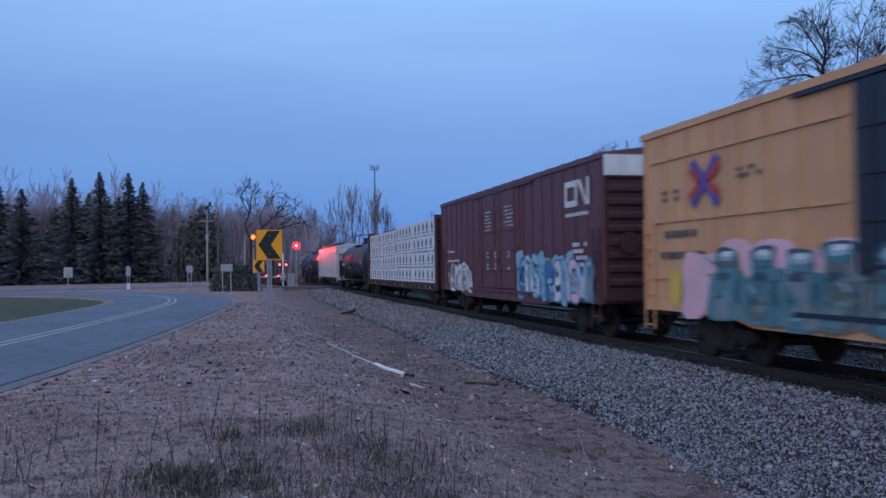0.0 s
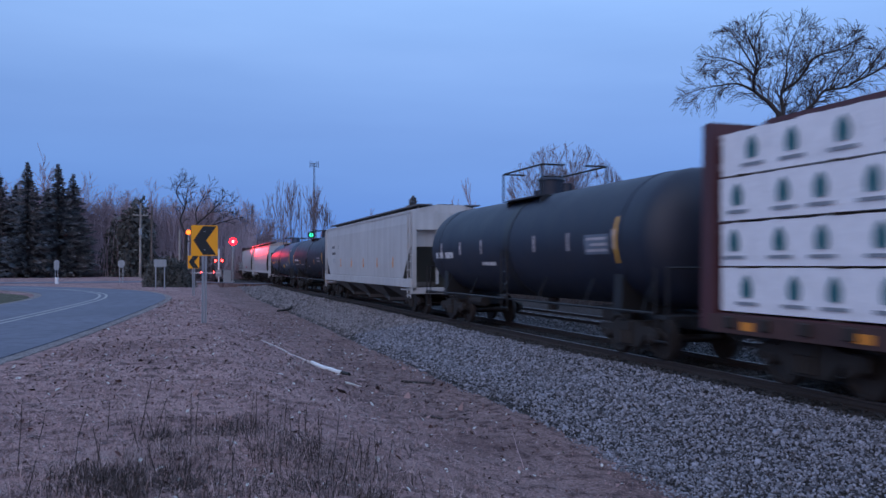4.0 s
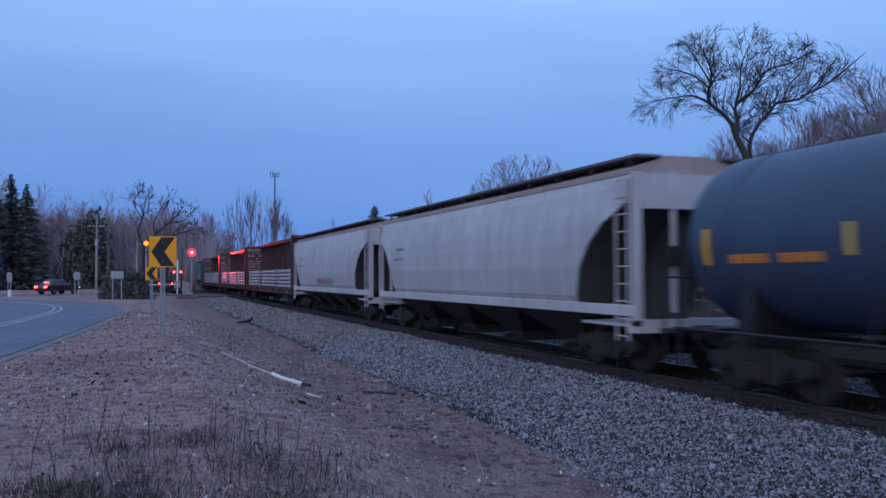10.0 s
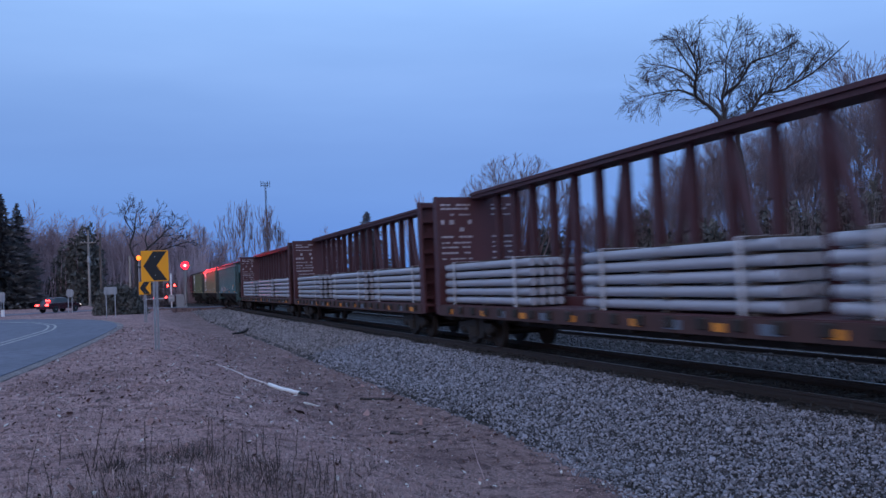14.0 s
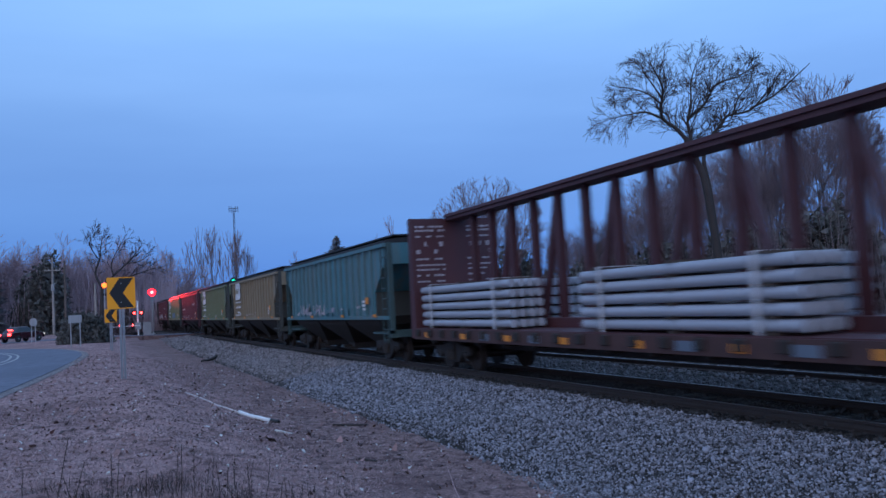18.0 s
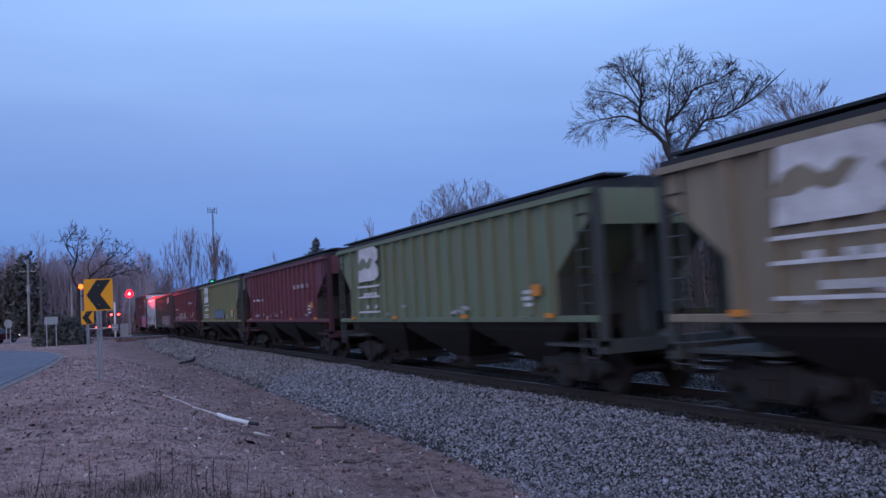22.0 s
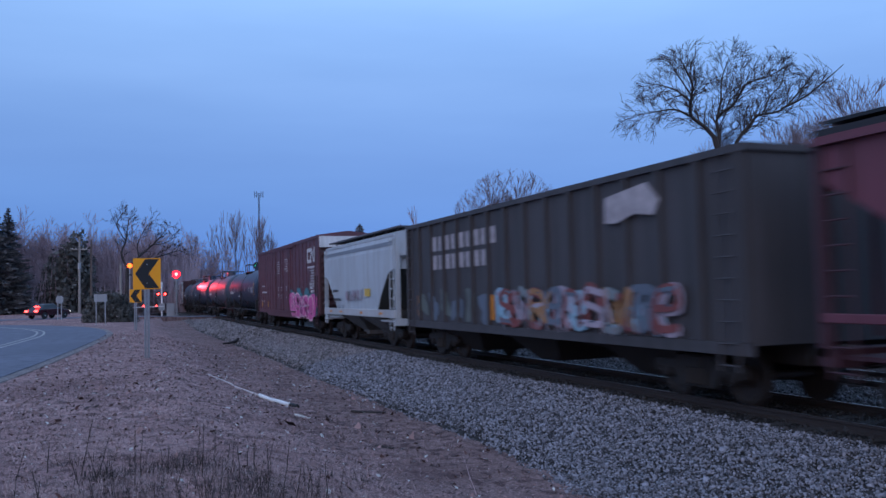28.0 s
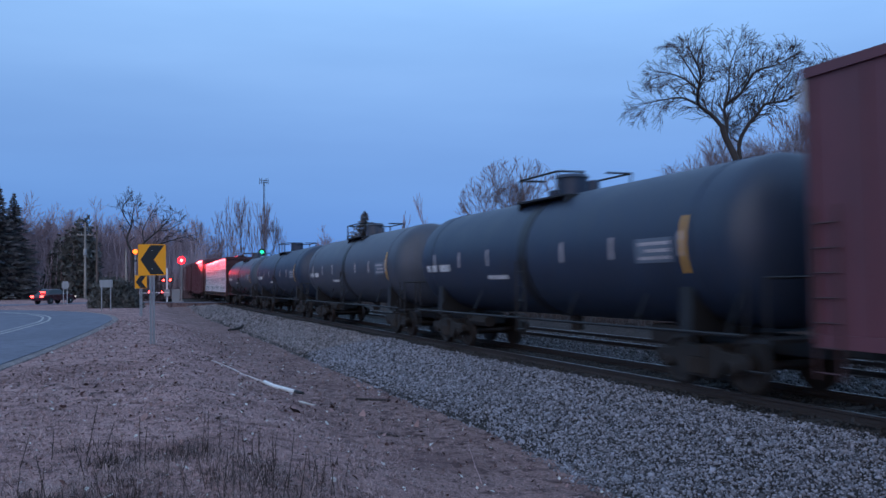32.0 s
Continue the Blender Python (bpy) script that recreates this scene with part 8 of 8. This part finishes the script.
# ---- sedan waiting at the crossing ----
def sedan():
    t = thing("sedan_car", "dark red sedan with lit brake lamps on the side road", "car")
    bm = bmesh.new()
    prof = [(-2.3, 0.35), (-2.36, 0.62), (-2.28, 0.88), (-1.5, 0.95), (1.0, 0.97), (2.0, 0.82), (2.32, 0.62), (2.30, 0.34)]
    for s0, s1, k in ((-0.86, -0.80, 0.97), (-0.80, 0.80, 1.0), (0.80, 0.86, 0.97)):
        plate(bm, [(x * k, z) for x, z in prof], 1, s0, s1)
    body = part("body", bm, M_CARRED, t, bevel=0.03)
    bm = bmesh.new()
    loft(bm, [[(-1.75, -0.78, 0.94), (1.05, -0.78, 0.94), (1.05, 0.78, 0.94), (-1.75, 0.78, 0.94)], [(-1.15, -0.62, 1.40), (0.25, -0.62, 1.40), (0.25, 0.62, 1.40), (-1.15, 0.62, 1.40)]])
    part("glasshouse", bm, M_GLASS, t, "dark windows")
    bm = bmesh.new()
    loft(bm, [[(-1.18, -0.64, 1.39), (0.28, -0.64, 1.39), (0.28, 0.64, 1.39), (-1.18, 0.64, 1.39)], [(-1.05, -0.55, 1.45), (0.12, -0.55, 1.45), (0.12, 0.55, 1.45), (-1.05, 0.55, 1.45)]])
    part("roof", bm, M_CARRED, t, bevel=0.02)
    for y in (-0.62, 0.62):
        bm = bmesh.new()
        box(bm, -2.42, -2.22, y - 0.17, y + 0.17, 0.66, 0.84)
        part("tail_lamp", bm, M_TAIL, body, "lit red tail lamp", bevel=0.02)
        bm = bmesh.new()
        box(bm, 2.12, 2.36, y - 0.2, y + 0.2, 0.58, 0.74)
        part("headlight", bm, M_HEAD, body, "lit headlight", bevel=0.02)
    bm = bmesh.new()
    box(bm, -1.62, -1.5, -0.25, 0.25, 1.12, 1.22)
    part("brake_lamp", bm, M_TAIL, body, "lit high brake lamp")
    bm = bmesh.new()
    lathe(bm, [(-0.1, 0.22), (-0.1, 0.30), (-0.07, 0.32), (0.07, 0.32), (0.1, 0.30), (0.1, 0.22)], (0, 0, 0), "y", 20)
    tyre = mesh("tyre", bm, M_TYRE, smooth=True)
    bm = bmesh.new()
    lathe(bm, [(-0.105, 0.02), (-0.105, 0.06), (-0.06, 0.2), (0.06, 0.2), (0.105, 0.06), (0.105, 0.02)], (0, 0, 0), "y", 10)
    rim = mesh("rim", bm, M_ALU)
    for x in (-1.27, 1.28):
        for y in (-0.78, 0.78):
            wheel = part("wheel", tyre, None, t, at=(x, y, 0.32))
            part("rim", rim, None, wheel)
            CAR_WHEELS.append((wheel, x, y))
    for ob in [o for o in scene.objects if o.parent in (t, body) and o.data and not o.name.startswith("wheel")]:
        ob.data.transform(Matrix.Diagonal((0.90, 0.96, 1.0, 1.0)))
    return t


CAR_WHEELS = []
SEDAN = sedan()

# ---- things lying on the verge ----
def lying(name, label, category, a, b, r0, r1, material, sides=7, bend=0.0, lift=0.0):
    (x0, y0), (x1, y1) = a, b
    rng = np.random.default_rng(int(abs(x0 * 100)))
    w = Wood()
    n = 7
    pts, radii = [], []
    for k in range(n):
        f = k / (n - 1)
        x, y = x0 + (x1 - x0) * f + bend * math.sin(f * 6) * rng.uniform(0.5, 1), y0 + (y1 - y0) * f
        r = r0 + (r1 - r0) * f
        z = max(ground_z(x, y), bed_z(x, y) if x > 5.3 else -9)
        pts.append(np.array((x, y, z + r * 0.6 + lift)))
        radii.append(r)
    w.tube(pts, radii, sides)
    bm = bmesh.new()
    me = w.mesh(name, material)
    bm.from_mesh(me)
    bmesh.ops.holes_fill(bm, edges=[e for e in bm.edges if e.is_boundary], sides=0)
    bm.to_mesh(me)
    bm.free()
    return tagged(new(name, me), label, category)


lying("pale_branch", "long pale barkless branch lying in the ditch", "branch", (2.12, 23.6), (3.02, 19.35), 0.016, 0.032, M_BLEACH, bend=0.09)
lying("plastic_pipe", "short white plastic pipe lying in the ditch", "pipe", (3.0, 19.4), (3.50, 18.4), 0.05, 0.052, M_PVC, 12)
lying("pipe_end", "dark broken end piece beside the white pipe", "debris", (3.51, 18.35), (3.63, 18.15), 0.055, 0.045, M_BLACK, 10)
lying("stick", "dark stick lying against the ballast", "stick", (5.25, 46.0), (6.35, 48.6), 0.05, 0.09, M_BARK, lift=0.12)
lying("stick", "dark stick lying in the ditch", "stick", (4.75, 17.9), (5.5, 17.75), 0.03, 0.022, M_BARK, bend=0.04)
lying("stick", "short dark stick on bare earth", "stick", (3.9, 13.2), (4.2, 13.15), 0.025, 0.02, M_BARK)
lying("plastic_scrap", "small scrap of white plastic on the ground", "litter", (2.62, 6.95), (2.8, 6.9), 0.03, 0.03, M_PVC)
lying("paper_scrap", "crumpled pale scrap on the ground", "litter", (3.25, 16.6), (3.5, 16.3), 0.03, 0.02, M_STRIPE)
lying("dry_stem", "long straw-coloured stem leaning on the ground", "stem", (3.95, 9.2), (4.9, 11.9), 0.006, 0.004, M_BLADE, 4, lift=0.10)

# ---- grass, leaves and weeds ----
def blades(name, bands, label, seed, material, flat):
    """bands: (x0, x1, y0, y1, count, low, high, width)."""
    rng = np.random.default_rng(seed)
    every = []
    for x0, x1, y0, y1, n, low, high, width in bands:
        x, y = rng.uniform(x0, x1, n), rng.uniform(y0, y1, n)
        if x1 - x0 < 3:
            spot = rng.integers(0, 7, n)
            cx, cy = rng.uniform(x0, x1, 7), rng.uniform(y0, y1, 7)
            x = np.where(rng.uniform(0, 1, n) < 0.75, cx[spot] + rng.normal(0, 0.09, n), rng.normal((x0 + x1) / 2, (x1 - x0) * 0.4, n))
            y = np.where(rng.uniform(0, 1, n) < 0.75, cy[spot] + rng.normal(0, 0.11, n), rng.normal((y0 + y1) / 2, (y1 - y0) * 0.4, n))
        patch = np.array([noise.noise((a * 0.8, b * 0.8, 21.0)) for a, b in zip(x, y)])
        edge = np.interp(y, [6, 13, 17, 23, 32, 46, 60], [-6.2, -3.1, -2.4, -1.85, -0.95, -0.65, -1.0])
        ok = (rng.uniform(-0.6, 0.6, n) < patch + 0.15) & (x > edge)
        ok &= rng.uniform(0, 1, n) > np.clip((x - 2.6) / 3.0, 0, 0.72)
        x, y = x[ok], y[ok]
        m = len(x)
        z = np.array([ground_z(a, b) for a, b in zip(x, y)])
        h = rng.uniform(low, high, m)
        a = rng.uniform(0, math.tau, m)
        tilt = rng.uniform(*flat, m)
        p = np.stack([x, y, z - 0.005], -1)
        side = np.stack([-np.sin(a), np.cos(a), np.zeros(m)], -1) * (width * rng.uniform(0.6, 1.4, m))[:, None]
        d = np.stack([np.cos(a) * np.sin(tilt), np.sin(a) * np.sin(tilt), np.cos(tilt)], -1) * h[:, None]
        bend = np.stack([np.cos(a), np.sin(a), -0.6 * np.ones(m)], -1) * (h * 0.25)[:, None]
        half = p + d * 0.55
        every.append(np.stack([p - side, p + side, half - side * 0.7, half + side * 0.7, p + d + bend], 1))
    return setting(name, soup(name, np.concatenate(every), [(0, 1, 3), (0, 3, 2), (2, 3, 4)], material), label, "grass", "stuff")


blades("dry_grass", ((-6, 5.6, 5.5, 9.5, 52000, 0.02, 0.09, 0.0022), (-5, 5.6, 9.5, 14, 40000, 0.03, 0.09, 0.0030), (-4, 5.6, 14, 24, 34000, 0.03, 0.10, 0.0045), (-2.5, 5.5, 24, 50, 20000, 0.04, 0.10, 0.009)), "matted dry tan grass on the verge", 51, M_BLADE, (0.7, 1.5))
blades("straw", ((-5, 3.4, 5.6, 8.6, 5200, 0.10, 0.30, 0.0032), (-4, 3.6, 8.6, 13, 3600, 0.08, 0.24, 0.0036), (-3, 4.0, 13, 20, 2200, 0.08, 0.22, 0.005)), "long bent straws lying across the mat", 56, M_STRAW, (0.9, 1.55))
blades("matted_thatch", ((-6, 5.2, 5.5, 10, 26000, 0.03, 0.10, 0.0028), (-4, 5.4, 10, 20, 24000, 0.04, 0.11, 0.0042)), "brown matted thatch between the grass", 55, M_THATCH, (0.8, 1.5))
blades("tall_dry_grass", ((-2.6, 3.2, 6.0, 8.6, 2600, 0.08, 0.24, 0.0024), (-1, 3.0, 8.6, 12, 900, 0.05, 0.18, 0.0024)), "taller tufts of dead grass", 52, M_STRAW, (0.1, 1.2))
blades("weed_tangle", ((-3.0, 2.4, 5.8, 7.6, 5200, 0.03, 0.16, 0.0026), (-4.5, 4.2, 6, 16, 2600, 0.02, 0.06, 0.003), (-0.44, 0.16, 8.56, 8.98, 500, 0.04, 0.20, 0.0032), (-0.84, 0.16, 6.77, 7.47, 900, 0.04, 0.20, 0.0032), (-0.42, 0.58, 6.29, 6.99, 900, 0.04, 0.20, 0.0032), (-0.02, 0.98, 6.70, 7.40, 900, 0.04, 0.20, 0.0032), (0.59, 1.29, 7.52, 8.01, 350, 0.04, 0.20, 0.0032), (0.55, 1.55, 6.15, 6.85, 800, 0.04, 0.20, 0.0032), (-1.05, -0.25, 6.59, 7.15, 500, 0.04, 0.20, 0.0032), (0.85, 1.85, 5.89, 6.59, 600, 0.04, 0.20, 0.0032), (2.22, 2.66, 9.18, 9.49, 180, 0.04, 0.20, 0.0032), (-0.52, 0.18, 9.30, 9.86, 378, 0.03, 0.24, 0.0024), (-0.19, 0.61, 8.59, 9.23, 546, 0.03, 0.24, 0.0024), (0.21, 1.01, 8.95, 9.59, 630, 0.03, 0.24, 0.0024), (0.52, 1.42, 8.01, 8.73, 462, 0.03, 0.24, 0.0024), (0.88, 1.78, 7.55, 8.27, 378, 0.03, 0.24, 0.0024), (-0.35, 0.45, 7.68, 8.32, 378, 0.03, 0.24, 0.0024), (1.12, 2.12, 6.87, 7.67, 294, 0.03, 0.24, 0.0024), (0.20, 1.00, 7.35, 7.99, 378, 0.03, 0.24, 0.0024)), "dark tangle of dead weeds", 53, M_WEED, (0.1, 1.4))
rng = np.random.default_rng(54)
n = 26000
x, y = rng.uniform(-5, 5.8, n), 6 + 40 * rng.uniform(0, 1, n) ** 1.5
ok = x > np.interp(y, [6, 13, 17, 23, 32, 46], [-6.2, -3.1, -2.4, -1.85, -0.95, -0.65])
x, y = x[ok], y[ok]
z = np.array([ground_z(a, b) for a, b in zip(x, y)]) + 0.012
leaf = np.array([(-1, -0.5, 0), (0, -0.75, 0.25), (1, 0, 0.1), (0, 0.7, 0.3), (-0.9, 0.45, 0)], float)
v = leaf[None] * (rng.lognormal(-4.25, 0.45, len(x)) * np.clip(y / 10, 1, 1.45))[:, None, None]
a = rng.uniform(0, math.tau, len(x))
tl = rng.normal(0, 0.5, len(x))
v = np.stack([v[..., 0] * np.cos(a)[:, None] - v[..., 1] * np.sin(a)[:, None], v[..., 0] * np.sin(a)[:, None] + v[..., 1] * np.cos(a)[:, None], v[..., 2] + v[..., 0] * tl[:, None]], -1)
v += np.stack([x, y, z], -1)[:, None]
pale = rng.uniform(0, 1, len(x)) < 0.07
setting("leaf_litter", soup("leaf_litter", v[~pale], [(0, 1, 4), (1, 3, 4), (1, 2, 3)], M_LITTER), "scattered brown dead leaves", "leaves", "stuff")
setting("leaf_litter", soup("leaf_litter", v[pale], [(0, 1, 4), (1, 3, 4), (1, 2, 3)], M_STRIPE), "scattered bleached leaves and paper scraps", "leaves", "stuff")


def weed(seed, height, bushy):
    """One dry stalk: a thin straight stem, short side shoots and small seed knots."""
    rng = np.random.default_rng(seed)
    w = Wood()
    n = 9
    pts = [np.array((rng.normal(0, 0.0022), rng.normal(0, 0.0022), height * k / n)) for k in range(n + 1)]
    pts[0][2] = -0.03
    w.tube(pts, [0.0058 - 0.0030 * k / n for k in range(n + 1)], 4)
    for k in range(bushy):
        i = rng.integers(3, n)
        d = unit(np.array((rng.normal(0, 0.5), rng.normal(0, 0.5), 1.0)))
        q = pts[i] + d * rng.uniform(0.04, 0.14)
        w.tube([pts[i], pts[i] * 0.5 + q * 0.5 + rng.normal(0, 0.006, 3), q], [0.0024, 0.0018, 0.0014], 3)
        pts.append(q)
    for k in range(14 + 3 * bushy):
        p = pts[rng.integers(n // 2, len(pts))]
        s = rng.uniform(0.002, 0.0045)
        base = len(w.v)
        for q in OCTA:
            w.v.append(p + q * s * (1, 1, 2.0) + rng.normal(0, 0.004, 3))
        w.f += [tuple(base + i for i in f) for f in OCTA_F]
    return w.mesh("dead_weed", M_WEED)


weed_meshes = [weed(200 + k, 1.0, (2, 4, 9, 3, 6, 12)[k]) for k in range(6)]
rng = random.Random(77)
# foot, height and lean of the tall stalks
stalks = [(-0.34, 8.84, 0.60, 11), (-1.23, 7.62, 0.58, 3), (0.14, 8.37, 0.52, 0), (0.18, 8.51, 0.45, 4), (-0.20, 8.64, 0.41, 16), (0.45, 8.75, 0.27, 2), (0.72, 8.66, 0.46, 4),
          (0.74, 8.33, 0.51, 2), (0.87, 8.45, 0.49, 1), (0.82, 7.58, 0.32, 5), (1.32, 9.0, 0.35, 3), (1.04, 7.02, 0.43, 10), (1.36, 7.03, 0.44, 9), (-1.70, 7.34, 0.28, 10),
          (-0.81, 7.73, 0.28, 6), (0.50, 8.10, 0.28, 14), (0.65, 7.51, 0.35, -11), (-0.90, 6.92, 0.19, 3), (1.66, 6.71, 0.27, 2)]
stalks += [(rng.uniform(-2.4, 2.2), rng.uniform(6.4, 9.2), rng.uniform(0.14, 0.36), rng.uniform(-16, 16)) for _ in range(46)]
stalks += [(rng.uniform(0.9, 1.9), rng.uniform(7.2, 9.4), rng.uniform(0.2, 0.4), rng.uniform(-8, 8)) for _ in range(16)]
for k, (x, y, tall, lean) in enumerate(stalks):
    ob = tagged(new("dead_weed", weed_meshes[k % 6]), "dark dry weed stalk with seed heads in the verge", "weed", "dead weeds on the verge")
    ob.matrix_basis = pose(x, y, ground_z(x, y), rng.uniform(-4, 4), lean, 0) @ pose(0, 0, 0, 0, 0, rng.uniform(0, 360)) @ Matrix.Diagonal((0.8, 0.8, tall, 1))

# ---- ballast stones ----
stones("ballast_stones", ((4.6, 9.2, 4.5, 12, 36000, 0.021, True), (4.6, 9.2, 12, 20, 25000, 0.026, True), (4.6, 9.2, 20, 30, 20000, 0.032, True)), M_STONE, "loose grey crushed stones of the ballast shoulder", 61)
stones("ballast_stones", ((4.6, 9.15, 30, 48, 20000, 0.039, True), (4.9, 8.95, 48, 90, 10000, 0.06, True)), M_STONEFAR, "dusty brown-grey crushed stones of the ballast shoulder", 64)
stones("ballast_stones", ((9.1, 12.0, 4.5, 30, 9000, 0.036, False), ), M_STONEDK, "oily stones between the rails, darkened for the train's shade", 62)
stones("ballast_stones", ((12.0, 18.0, 4.5, 40, 12000, 0.045, False), ), M_STONEMID, "loose grey crushed stones between the tracks", 63)


# ---- what moves ----
SEDAN_ROWS = ((0.0, -60.0), (4.0, -32.0), (6.0, -19.2), (7.0, -14.5), (7.5, -12.65), (8.0, -11.35), (8.5, -10.2), (9.0, -9.2), (9.5, -8.4), (10.0, -7.9), (10.5, -7.5), (11.0, -7.3), (12.0, -7.2), (32.0, -7.2))


def turned(x):
    """How far the sedan has swung towards the crossing, 0 to 1."""
    return min(1.0, max(0.0, (x + 13.0) / 5.0))


def motions():
    for ob, y in TRAIN:
        walk(ob, [(t, pose(CENTRE, y - SPEED * t, RISE)) for t in (0, 8, 16, 24, 32)])
    # wheels turn with the way run while their car rolls by
    for ob, d, y in WHEELS:
        t0, t1 = max(0.0, (y - 44) / SPEED), min(32.0, (y + 8) / SPEED)
        times = [k / FPS for k in range(math.ceil(t0 * FPS), int(t1 * FPS) + 1)] if t0 < t1 else []
        times = sorted({0.0, 32.0, *times})
        walk(ob, [(t, pose(0, d, 0.457, math.degrees(min(max(t, t0), t1) - t0) * SPEED / 0.457)) for t in times])
    walk(SEDAN, [(t, pose(x + 0.85 * turned(x), 90.2 + 0.12 * (x + 7), 0.48, 0, 0, 6 + 44 * turned(x))) for t, x in SEDAN_ROWS])
    times, places = zip(*SEDAN_ROWS)
    for ob, wx, wy in CAR_WHEELS:
        rows = [0.0] + [6.5 + k / FPS for k in range(166)] + [32.0]
        walk(ob, [(t, pose(wx, wy, 0.32, 0, math.degrees((np.interp(max(t, 6.5), times, places) + 20) / 0.32), 0)) for t in rows])


motions()
